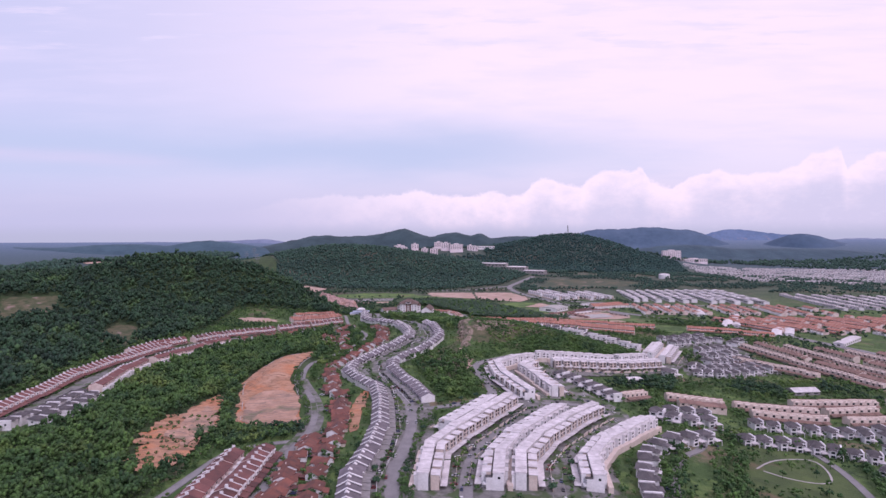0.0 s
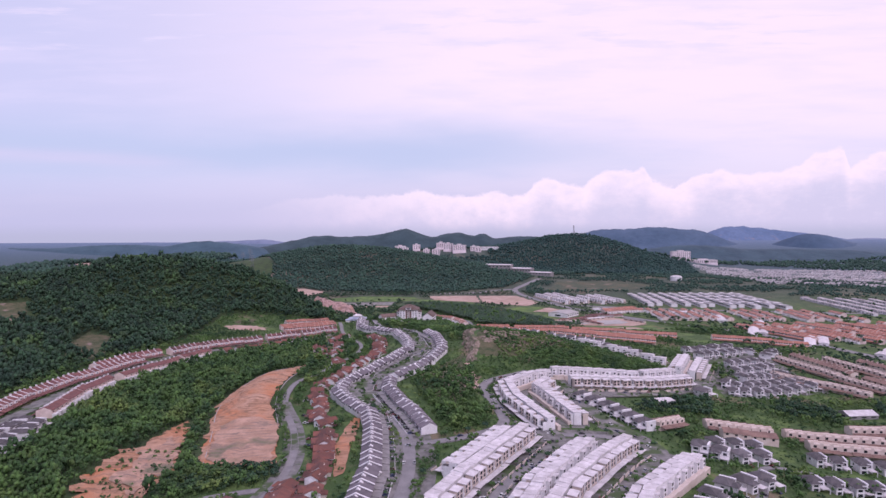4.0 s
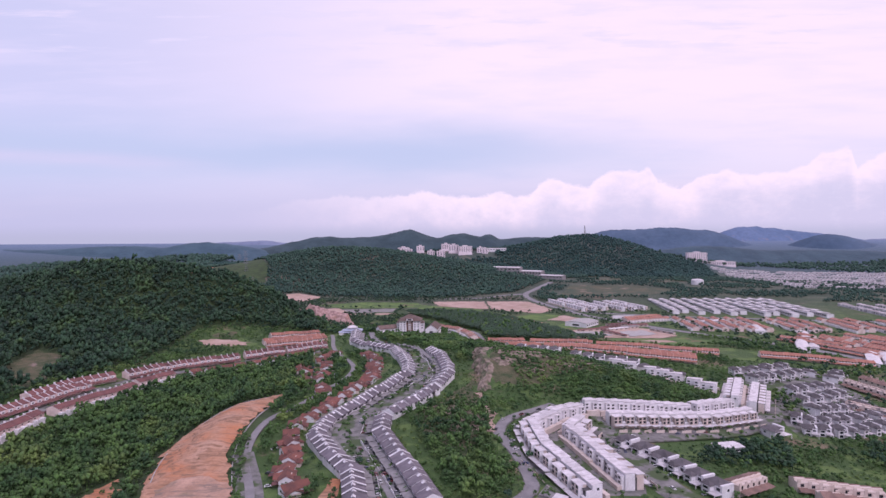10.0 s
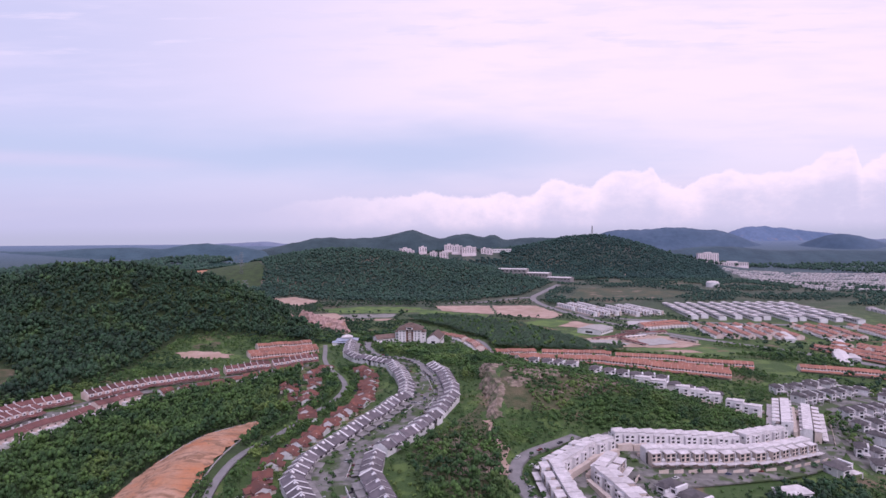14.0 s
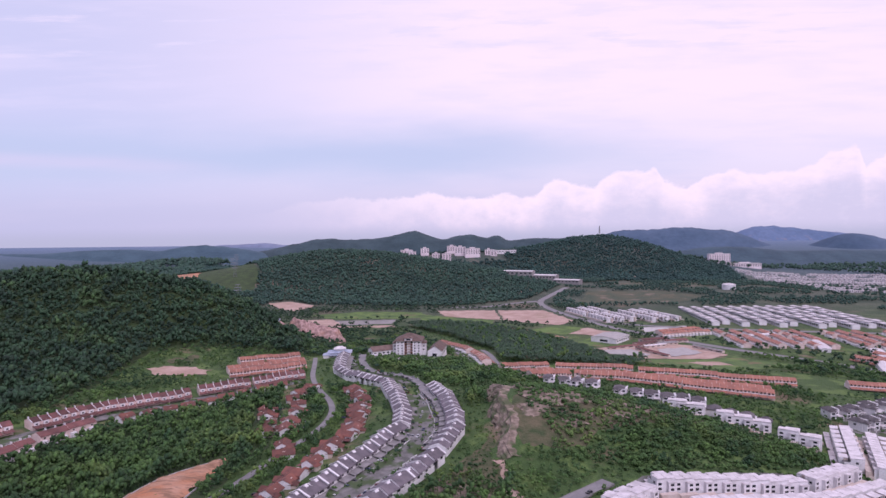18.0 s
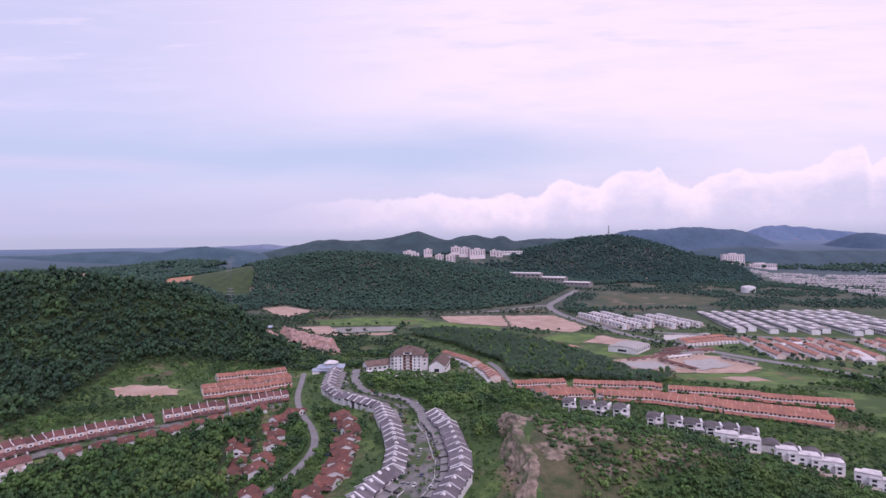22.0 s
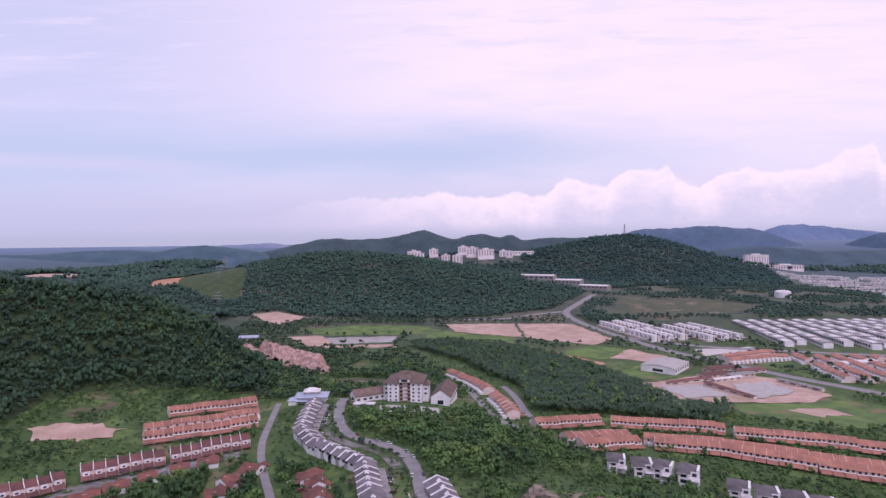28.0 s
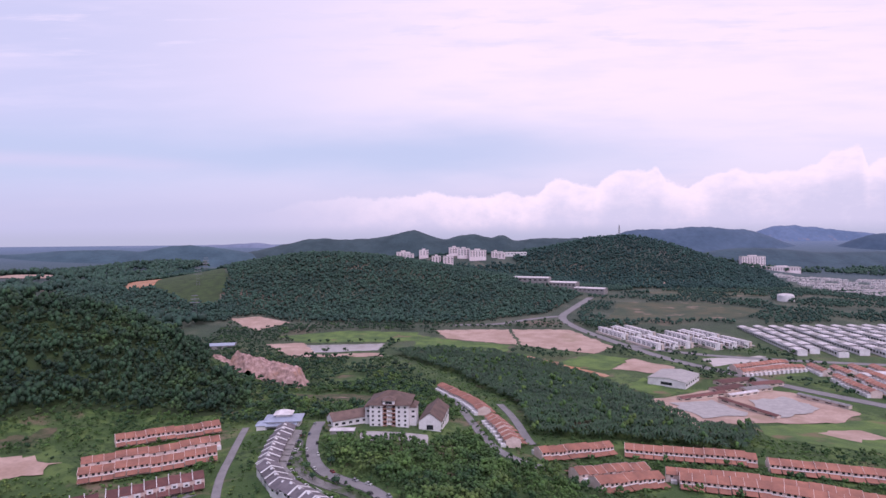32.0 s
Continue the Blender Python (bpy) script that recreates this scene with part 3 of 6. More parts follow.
# ---- houses ----
def add_box(bm, x0, x1, y0, y1, z0, z1):
    v = [bm.verts.new((x, y, z)) for z in (z0, z1) for y in (y0, y1) for x in (x0, x1)]
    for f in ((0, 2, 3, 1), (4, 5, 7, 6), (0, 1, 5, 4), (2, 6, 7, 3), (0, 4, 6, 2), (1, 3, 7, 5)):
        bm.faces.new([v[i] for i in f])


def box(*dims):
    bm = bmesh.new()
    add_box(bm, *dims)
    return bm


def prism(profile, x0, x1):
    """A profile in y, z drawn out along x."""
    bm = bmesh.new()
    a = [bm.verts.new((x0, y, z)) for y, z in profile]
    b = [bm.verts.new((x1, y, z)) for y, z in profile]
    bm.faces.new(a)
    bm.faces.new(b[::-1])
    n = len(profile)
    for i in range(n):
        j = (i + 1) % n
        bm.faces.new((a[j], a[i], b[i], b[j]))
    bmesh.ops.recalc_face_normals(bm, faces=bm.faces)
    return bm


def gable(x0, x1, y0, y1, ze, zr, t=0.2, ridge=None):
    """Two roof slopes with thickness; the ridge runs along x."""
    r = (y0 + y1) / 2 if ridge is None else ridge
    return prism([(y0, ze), (r, zr), (y1, ze), (y1, ze + t), (r, zr + t), (y0, ze + t)], x0, x1)


def hip(x0, x1, y0, y1, ze, zr, t=0.18):
    """A hipped roof with an eaves edge; the ridge runs along the longer side."""
    bm = bmesh.new()
    cx, cy = (x0 + x1) / 2, (y0 + y1) / 2
    run = min(x1 - x0, y1 - y0) / 2 * 0.96
    if x1 - x0 >= y1 - y0:
        ra, rb = (x0 + run, cy), (x1 - run, cy)
    else:
        ra, rb = (cx, y0 + run), (cx, y1 - run)
    lo = [bm.verts.new((x, y, ze)) for x, y in ((x0, y0), (x1, y0), (x1, y1), (x0, y1))]
    up = [bm.verts.new((x, y, ze + t)) for x, y in ((x0, y0), (x1, y0), (x1, y1), (x0, y1))]
    a, b = bm.verts.new((*ra, zr)), bm.verts.new((*rb, zr))
    bm.faces.new(lo[::-1])
    for i in range(4):
        j = (i + 1) % 4
        bm.faces.new((lo[i], lo[j], up[j], up[i]))
    if x1 - x0 >= y1 - y0:
        for f in ((up[0], up[1], b, a), (up[1], up[2], b), (up[2], up[3], a, b), (up[3], up[0], a)):
            bm.faces.new(f)
    else:
        for f in ((up[0], up[1], a), (up[1], up[2], b, a), (up[2], up[3], b), (up[3], up[0], a, b)):
            bm.faces.new(f)
    bmesh.ops.recalc_face_normals(bm, faces=bm.faces)
    return bm


def thing(name, label, category, group=""):
    return tagged(new(name), label, category, group)


def window(parent, x, y, z, w, h, along="x", out=-1):
    """A dark pane in a pale frame, proud of the wall at y (or x) on the side out."""
    d = 0.05
    if along == "x":
        part("window", box(x - w / 2, x + w / 2, y - (d if out < 0 else 0), y + (d if out > 0 else 0), z, z + h), GLASS, parent, "dark glass window")
    else:
        part("window", box(x - (d if out < 0 else 0), x + (d if out > 0 else 0), y - w / 2, y + w / 2, z, z + h), GLASS, parent, "dark glass window")


W = 6.7  # width of a terraced house


G = 8.4  # width of a grey-roofed house


def grey_terrace():
    o = thing("terraced_house", "white two-storey terraced house with dark grey tiled roof", "house", "grey-roofed terraces")
    part("wall", prism([(-6, -4), (-6, 6.0), (0.6, 8.7), (6, 6.0), (6, -4)], -G / 2, G / 2), WHITE, o)
    part("roof", gable(-G / 2 + 0.02, G / 2 - 0.02, -6.9, 6.7, 5.7, 8.75, ridge=0.6), GREY_TILE, o, "dark grey tiled roof")
    part("party_wall", gable(-G / 2 - 0.42, -G / 2 + 0.42, -7.0, 6.8, 5.9, 9.05, 0.3, ridge=0.6), WHITE, o, "white raised party wall")
    part("roof_vent", prism([(-1.4, 8.0), (0.6, 9.5), (2.0, 8.0)], -0.8, 0.8), WHITE, o, "small white ridge gable")
    part("car_porch", prism([(-11.6, 2.6), (-6, 3.3), (-6, 3.1), (-11.6, 2.4)], -G / 2 + 0.4, G / 2 - 1.6), SHADE, o, "grey car porch roof")
    part("porch_post", box(-G / 2 + 0.5, -G / 2 + 0.85, -11.3, -10.9, -2, 2.5), WHITE, o)
    part("front_wall", box(-G / 2, G / 2 - 3.2, -14.9, -14.65, -2, 1.3), WHITE, o, "low white garden wall")
    window(o, -1.6, -6, 3.9, 2.2, 1.5)
    window(o, 2.2, -6, 3.9, 1.5, 1.5)
    window(o, -1.5, 6, 3.9, 1.7, 1.3, out=1)
    window(o, 2.0, 6, 3.9, 1.4, 1.3, out=1)
    return o


def orange_terrace():
    o = thing("row_house", "pink-walled terraced house with orange clay tile roof", "house", "orange-roofed terraces")
    part("wall", prism([(-5.5, -5), (-5.5, 5.9), (0, 8.0), (5.5, 5.9), (5.5, -5)], -W / 2, W / 2), PINK_WALL, o)
    part("roof", gable(-W / 2 + 0.02, W / 2 - 0.02, -6.2, 6.2, 5.6, 8.05), ORANGE_TILE, o, "orange clay tile roof")
    part("party_wall", gable(-W / 2 - 0.11, -W / 2 + 0.11, -6.3, 6.3, 5.72, 8.2, 0.2), PINK_WALL, o, "thin pale roof coping")
    part("car_porch", prism([(-10.8, 2.2), (-5.5, 3.5), (-5.5, 3.3), (-10.8, 2.0)], -W / 2 + 0.3, W / 2 - 0.3), ORANGE_TILE, o, "sloping orange car porch roof")
    part("back_extension", box(-W / 2 + 0.2, 0.6, 5.5, 9.0, -4, 3.1), WHITE, o, "low white back extension")
    part("front_band", box(-W / 2 + 0.2, W / 2 - 0.2, -6.1, -5.5, 3.0, 3.7), WHITE, o, "white balcony band")
    window(o, -1.4, -5.5, 3.95, 1.7, 1.4)
    window(o, 1.6, -5.5, 3.95, 1.4, 1.4)
    window(o, 0, 5.5, 3.9, 1.6, 1.2, out=1)
    return o


def maroon_terrace():
    o = thing("maroon_row_house", "pinkish terraced house with maroon tiled roof", "house", "maroon-roofed terraces")
    part("wall", prism([(-6, -5), (-6, 6.1), (0, 8.4), (6, 6.1), (6, -5)], -W / 2, W / 2), PINK_WALL, o)
    part("roof", gable(-W / 2 + 0.02, W / 2 - 0.02, -6.4, 6.7, 5.9, 8.45), MAROON_TILE, o, "maroon tiled roof")
    part("back_extension", box(-0.4, W / 2 - 0.2, 6.0, 9.6, -4, 3.2), WHITE, o, "low white back extension")
    part("party_wall", prism([(-6.6, 5.9), (-6.6, 6.6), (-1.4, 8.3), (-1.4, 9.9), (0.5, 9.9), (0.5, 8.0)], -W / 2 - 0.2, -W / 2 + 0.2), WHITE, o, "white coping with an upstand on the ridge")
    part("car_porch", prism([(-11.4, 2.2), (-6, 3.5), (-6, 3.3), (-11.4, 2.0)], -W / 2 + 0.2, W / 2 - 0.5), MAROON_TILE, o, "maroon car porch roof")
    part("upper_bay", prism([(-7.0, 2.9), (-7.0, 5.7), (-6, 5.7), (-6, 2.9)], -2.2, 1.4), WHITE, o, "white upper bay")
    window(o, -0.4, -7.0, 3.7, 1.5, 1.1)
    window(o, 0.4, 6, 3.9, 1.4, 1.1, out=1)
    return o


def twin(profile, x0, x1, x2):
    """Two lengths of one profile with a narrow gap between them."""
    bm = prism(profile, x0, x1)
    other = bpy.data.meshes.new("second_half")
    two = prism(profile, x1 + 0.4, x2)
    two.to_mesh(other)
    two.free()
    bm.from_mesh(other)
    bpy.data.meshes.remove(other)
    return bm


WW = 11.4  # width of a pair of three-storey houses


def white_unit():
    o = thing("townhouse", "pair of white three-storey terraced houses with flat pale roofs", "house", "white terraces")
    part("wall", box(-WW / 2, WW / 2, -0.9, 5.2, -5, 9.6), WHITE, o)
    part("roof", twin([(-1.2, 9.62), (-1.2, 9.95), (5.6, 10.3), (5.6, 9.97)], -WW / 2 + 0.22, -0.2, WW / 2 - 0.22), WHITE_ROOF, o, "pale low-pitched sheet roof")
    part("front_bay", box(-WW / 2 + 0.7, 1.9, -6.9, -2.2, -5, 8.5), CREAM, o, "cream projecting bay")
    part("bay_roof", prism([(-7.4, 8.5), (-7.4, 8.85), (-2.1, 9.1), (-2.1, 8.75)], -WW / 2 + 0.35, 2.2), WHITE_ROOF, o, "pale bay roof")
    part("recess_wall", box(2.3, WW / 2, -4.8, -0.9, -5, 7.2), WHITE, o, "white recessed wall")
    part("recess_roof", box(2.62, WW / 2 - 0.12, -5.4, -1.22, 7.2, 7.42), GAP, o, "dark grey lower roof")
    part("gutter", box(-WW / 2 + 0.05, 2.3, -2.2, -0.9, -5, 7.2), GAP, o, "dark grey valley between bay and main wall")
    part("fin", box(2.25, 2.6, -7.5, -4.8, -5, 8.6), WHITE, o, "white party fin")
    part("balcony", box(2.75, WW / 2 - 0.05, -6.6, -4.8, 2.9, 3.9), WHITE, o, "white balcony parapet")
    part("car_porch", box(-WW / 2 + 0.3, WW / 2 - 0.8, -11.4, -7.6, 2.7, 2.95), WHITE_ROOF, o, "flat car porch roof")
    part("rear_bay", box(-4.7, -0.6, 5.2, 7.3, -5, 8.3), WHITE, o, "white rear bay")
    part("rear_bay_roof", box(-4.95, -0.35, 5.65, 7.6, 8.3, 8.55), WHITE_ROOF, o, "flat rear bay roof")
    part("back_extension", box(-WW / 2 + 0.3, WW / 2 - 0.3, 7.31, 10.2, -5, 3.1), CREAM, o, "low back extension")
    part("front_wall", box(-WW / 2, WW / 2 - 4, -15.6, -15.35, -3, 1.4), CREAM, o, "low garden wall")
    for x in (-3.5, 0.3):
        window(o, x, -6.9, 3.6, 2.3, 1.9)
        window(o, x, -6.9, 6.2, 2.3, 1.7)
    window(o, 4.1, -4.8, 4.0, 2.5, 2.9)
    for x in (-3.4, 3.0):
        back = 7.3 if x < 0 else 5.2
        window(o, x + 0.7, back, 6.3, 2.0, 1.4, out=1)
        window(o, x + 0.7, back, 3.7, 2.0, 1.4, out=1)
    window(o, WW / 2, 2.5, 6.5, 1.5, 1.4, along="y", out=1)
    return o


def semi_detached():
    o = thing("semi_detached_house", "white two-storey house with dark grey hipped roofs", "house", "white hipped houses")
    part("wall", box(-5.2, 5.2, -4.6, 5.0, -6, 6.4), WHITE, o)
    part("roof", hip(-6.1, 4.4, -4.6, 6.1, 6.42, 9.2), SLATE, o, "dark grey hipped roof")
    part("parapet", box(4.0, 5.3, -4.7, 5.1, 6.42, 7.5), WHITE, o, "white side parapet")
    part("front_bay", box(-4.6, 0.6, -8.0, -4.6, -6, 6.0), WHITE, o, "white projecting front")
    part("bay_roof", hip(-5.3, 1.3, -9.0, -3.4, 6.0, 8.0), SLATE, o, "dark grey hipped bay roof")
    part("fascia", box(-5.35, 1.35, -9.06, -8.9, 5.75, 6.05), WHITE, o, "white roof fascia")
    part("car_porch", box(0.8, 5.8, -10.6, -4.6, 2.8, 3.05), WHITE_ROOF, o, "flat car porch roof")
    part("porch_post", box(5.2, 5.6, -10.8, -10.4, -4, 2.8), WHITE, o)
    window(o, -2.0, -8.0, 3.7, 2.8, 1.9)
    window(o, -2.0, -8.0, 0.5, 3.0, 2.0)
    window(o, 3.0, -4.6, 3.6, 2.2, 1.9)
    window(o, -5.2, 0.5, 3.5, 1.8, 1.5, along="y", out=-1)
    window(o, 5.2, 0.5, 3.5, 1.6, 1.4, along="y", out=1)
    return o


def bungalow():
    o = thing("bungalow", "white house with red gabled tile roofs", "house", "red-roofed houses")
    part("wall", prism([(-4.8, -4), (-4.8, 4.7), (0, 7.3), (4.8, 4.7), (4.8, -4)], -5.6, 5.6), WHITE, o)
    part("roof", gable(-5.9, 5.9, -5.7, 5.7, 4.35, 7.35), RED_TILE, o, "red gabled tile roof")
    part("gable_window", box(-5.66, -5.6, -1.2, 1.2, 2.4, 4.2), GLASS, o, "dark glass window")
    part("wing", box(-5.2, 0.6, -8.4, -4.8, -4, 3.2), CREAM, o, "low front wing")
    bm = prism([(-6.0, 3.2), (-2.3, 5.6), (1.4, 3.2), (1.4, 3.4), (-2.3, 5.85), (-6.0, 3.4)], -9.3, -2.5)
    bm.transform(Matrix(((0, 1, 0, 0), (1, 0, 0, 0), (0, 0, 1, 0), (0, 0, 0, 1))))
    bmesh.ops.recalc_face_normals(bm, faces=bm.faces)
    part("wing_roof", bm, RED_TILE, o, "red gabled front roof")
    bm = prism([(-5.2, 3.1), (-2.3, 5.3), (0.6, 3.1)], -8.45, -8.2)
    bm.transform(Matrix(((0, 1, 0, 0), (1, 0, 0, 0), (0, 0, 1, 0), (0, 0, 0, 1))))
    bmesh.ops.recalc_face_normals(bm, faces=bm.faces)
    part("gable_face", bm, WHITE, o, "white gable")
    part("rear_wing", box(0.8, 5.0, 4.8, 8.0, -4, 3.6), CREAM, o, "low rear wing")
    part("rear_roof", hip(0.2, 5.7, 3.0, 8.8, 3.6, 6.2), RED_TILE, o, "red hipped rear roof")
    part("dormer", prism([(1.0, 4.6), (1.0, 6.2), (3.2, 6.2)], -0.8, 0.8), CREAM, o, "cream dormer")
    part("car_porch", prism([(-9.5, 2.5), (-4.8, 2.9), (-4.8, 2.75), (-9.5, 2.35)], 1.6, 5.8), MAROON_TILE, o, "low car porch roof")
    window(o, -2.4, -8.4, 1.1, 2.0, 1.3)
    window(o, 3.4, -4.8, 1.9, 1.8, 1.5)
    window(o, 0.5, 4.8, 2.0, 2.0, 1.3, out=1)
    return o


def tan_terrace():
    o = thing("cream_row_house", "cream terraced house with brown tiled roof", "house", "cream terraces")
    part("wall", prism([(-5.5, -6), (-5.5, 6.6), (-1.5, 6.6), (-1.5, 7.6), (0, 8.0), (5.5, 5.9), (5.5, -6)], -W / 2, W / 2), CREAM, o)
    part("roof", gable(-W / 2 + 0.02, W / 2 - 0.02, -1.6, 6.2, 5.7, 8.1, ridge=-0.2), TAN_TILE, o, "brown tiled roof")
    part("parapet", box(-W / 2 + 0.1, -W / 2 + 2.2, -5.6, -5.2, 6.6, 8.2), CREAM, o, "stepped cream parapet")
    part("car_porch", prism([(-10.5, 2.6), (-5.5, 3.5), (-5.5, 3.3), (-10.5, 2.4)], -W / 2 + 0.3, W / 2 - 0.3), TAN_TILE, o, "brown car porch roof")
    window(o, -0.2, -5.5, 3.9, 2.2, 1.9)
    window(o, 0.6, 5.5, 3.7, 2.0, 1.6, out=1)
    return o


def far_house():
    o = thing("far_house", "small pale house in a far estate", "house")
    part("wall", box(-6, 6, -5, 5, -6, 6), FAR_WALL, o)
    part("roof", hip(-6.6, 6.6, -5.6, 5.6, 6, 8.2), FAR_ROOF, o)
    part("window", box(-3.5, -1.2, -5.06, -5, 1, 4.5), GLASS, o)
    part("window", box(1.2, 3.5, -5.06, -5, 1, 4.5), GLASS, o)
    return o


class Kind:
    """Builds a thing once, at its first place, and copies it after that."""

    def __init__(self, build):
        self.build, self.first = build, None

    def put(self, m):
        if self.first is None:
            self.first = self.build()
            self.first.matrix_basis = m
            return self.first
        return copy_thing(self.first, m)


class Joined:
    """The same houses far off, joined into one mesh with the materials of their parts."""

    def __init__(self, kind, name, label):
        self.kind, self.name, self.label, self.at = kind, name, label, []

    def put(self, m):
        self.at.append(m)

    def finish(self):
        verts, faces, mats, slots, base = [], [], [], [], 0
        for o in self.kind.first.children:
            me = o.data
            co = np.array([(*v.co, 1.0) for v in me.vertices])
            if me.materials[0] not in mats:
                mats.append(me.materials[0])
            slot = mats.index(me.materials[0])
            for m in self.at:
                verts.append((co @ np.array(m).T)[:, :3])
                for p in me.polygons:
                    faces.append([base + i for i in p.vertices])
                    slots.append(slot)
                base += len(co)
        me = bpy.data.meshes.new(self.name)
        me.from_pydata(np.concatenate(verts).tolist(), [], faces)
        for m in mats:
            me.materials.append(m)
        me.polygons.foreach_set("material_index", slots)
        return tagged(new(self.name, me), self.label, "houses", kind="stuff")


GREY, ORANGE, MAROON = Kind(grey_terrace), Kind(orange_terrace), Kind(maroon_terrace)
FAR_MAROON = Joined(MAROON, "far_maroon_terraces", "rows of maroon-roofed terraces under a wooded hill")
FAR_ORANGE = Joined(ORANGE, "far_orange_terraces", "rows of orange-roofed terraces in the valley")
FARH = Kind(far_house)
WHITE3, SEMI, BUNG, TAN = Kind(white_unit), Kind(semi_detached), Kind(bungalow), Kind(tan_terrace)

FAR_TAN = Joined(TAN, "far_cream_terraces", "rows of cream terraces with brown roofs")
FAR_TOWN = Joined(FARH, "far_town", "pale houses of a far town")
FAR_SEMI = Joined(SEMI, "far_white_houses", "many white houses with grey roofs in a far estate")
FAR_WHITE = Joined(WHITE3, "far_white_terraces", "white three-storey terraces at the end of the estate")


PLACED = []  # every house with its pose


def row(kind, pts, pitch, side=1, lift=0.0, room=9, skip=(), jitter=0.0):
    """Houses wall to wall along each leg of a line; side 1: they face the right of the way, -1: the left."""
    k, bump = 0, 0.0
    for a, b in zip(pts, pts[1:]):
        a, b = Vector(a), Vector(b)
        d = b - a
        n = max(1, round(d.length / pitch))
        turn = math.degrees(math.atan2(d.y, d.x)) + (180 if side < 0 else 0)
        for i in range(n):
            k += 1
            if k in skip:
                continue
            p = a.lerp(b, (i + 0.5) / n)
            z = float(hgt(p.x, p.y)) + lift
            if kind in (GREY, MAROON, ORANGE, WHITE3):
                bump = ((i % 5) - 2) * 0.42 if kind is GREY else (i // 3 % 2) * 0.7
                z += bump
            elif kind in (FAR_MAROON, FAR_ORANGE, FAR_TAN):
                z += (i // 4 % 3) * 0.5
            m = pose(p.x + random.uniform(-jitter, jitter), p.y + random.uniform(-jitter, jitter), z, 0, 0, turn + random.uniform(-11, 11) * jitter + (random.choice((0, 0, 90)) if kind is BUNG else 0))
            if not jitter:
                m = m @ Matrix.Diagonal((d.length / n / pitch, 1, 1, 1))
            else:
                m = m @ Matrix.Diagonal((random.uniform(0.82, 1.02) * (random.uniform(0.95, 1.35) if kind is BUNG else 1), random.uniform(0.85, 1.08), random.uniform(0.85, 1.08), 1))
            kind.put(m)
            PLACED.append((kind, m))
            for s in (-6, 0, 6):
                take(p.x - math.sin(radians(turn)) * s, p.y + math.cos(radians(turn)) * s, room - 3)


# grey-roofed terraces on both sides of the estate road
row(GREY, [(-46, 288), (-47, 300), (-50, 336)], G)
row(GREY, [(-49, 338), (-44, 372), (-42, 412)], G)
row(GREY, [(-41, 414), (-44, 450), (-48, 490)], G)
row(GREY, [(-48, 492), (-56, 530)], G)
row(GREY, [(-58, 533), (-72, 556), (-90, 592)], G)
row(GREY, [(-92, 596), (-89, 626)], G)
row(GREY, [(-88, 632), (-78, 655), (-58, 695), (-36, 738)], G)
row(GREY, [(-35, 741), (-36, 772)], G)
row(GREY, [(-37, 775), (-47, 826)], G)
row(GREY, [(-49, 830), (-58, 868)], G)
row(GREY, [(-62, 880), (-100, 918)], G)
row(GREY, [(-102, 922), (-116, 944)], G)
row(GREY, [(-118, 950), (-125, 1018)], G)
row(GREY, [(-8, 492), (-28, 548), (-44, 590)], G, -1)
row(GREY, [(-46, 600), (-46, 622)], G, -1)
row(GREY, [(-43, 636), (-27, 660), (-10, 688)], G, -1)
row(GREY, [(-8, 698), (3, 728), (3, 752)], G, -1)
row(GREY, [(2, 757), (-5, 800), (-14, 830)], G, -1)

# white three-storey terraces
row(WHITE3, [(-6, 322), (-2, 372), (17, 408), (44, 452), (62, 484)], WW, 1)
row(WHITE3, [(32, 322), (37, 358), (55, 397), (99, 463)], WW, -1)
row(WHITE3, [(49, 322), (54, 357), (74, 396), (118, 458), (132, 474)], WW, 1)
row(WHITE3, [(89, 324), (94, 356), (113, 391), (166, 452)], WW, -1)
row(WHITE3, [(80, 500), (63, 556), (60, 602), (88, 636), (106, 650)], WW, -1)
row(FAR_WHITE, [(112, 660), (156, 667), (204, 675)], WW, -1)
row(FAR_WHITE, [(210, 680), (252, 704)], WW, -1)
row(WHITE3, [(108, 520), (90, 600), (104, 622)], WW, 1)
row(FAR_WHITE, [(127, 636), (178, 648), (216, 660), (264, 686)], WW, 1)
row(FAR_WHITE, [(262, 716), (300, 785)], WW, -1)
row(FAR_WHITE, [(278, 706), (316, 772)], WW, 1)
row(SEMI, [(124, 598), (148, 560), (164, 522)], 13, 1)

row(FAR_WHITE, [(6, 414), (33, 458), (45, 480)], WW, -1)
# maroon terraces under the wooded hill
row(FAR_MAROON, [(-352, 440), (-357, 515), (-365, 588), (-359, 647), (-338, 735)], W, 1)
row(FAR_SEMI, [(-322, 432), (-318, 475), (-323, 530)], 10.5, -1, jitter=1.6)
row(FAR_MAROON, [(-319, 545), (-328, 612), (-326, 650)], W, -1)
row(FAR_MAROON, [(-322, 662), (-310, 706), (-298, 742)], W, -1)
row(FAR_SEMI, [(-308, 440), (-304, 480), (-311, 530)], 13, 1, jitter=1.6)
row(FAR_MAROON, [(-364, 690), (-352, 738), (-332, 768)], W, 1)
row(MAROON, [(-324, 776), (-293, 828), (-244, 874)], W, 1)
row(MAROON, [(-240, 884), (-200, 910)], W, 1)
row(MAROON, [(-197, 912), (-152, 936)], W, 1)
row(MAROON, [(-301, 752), (-282, 788)], W, -1)
row(BUNG, [(-272, 803), (-250, 830), (-226, 850), (-190, 886), (-160, 905)], 17, -1, jitter=1.5)
row(ORANGE, [(-232, 942), (-160, 976)], W, 1)
row(ORANGE, [(-240, 957), (-168, 1000)], W, -1)
row(ORANGE, [(-243, 1000), (-184, 1040)], W, 1)
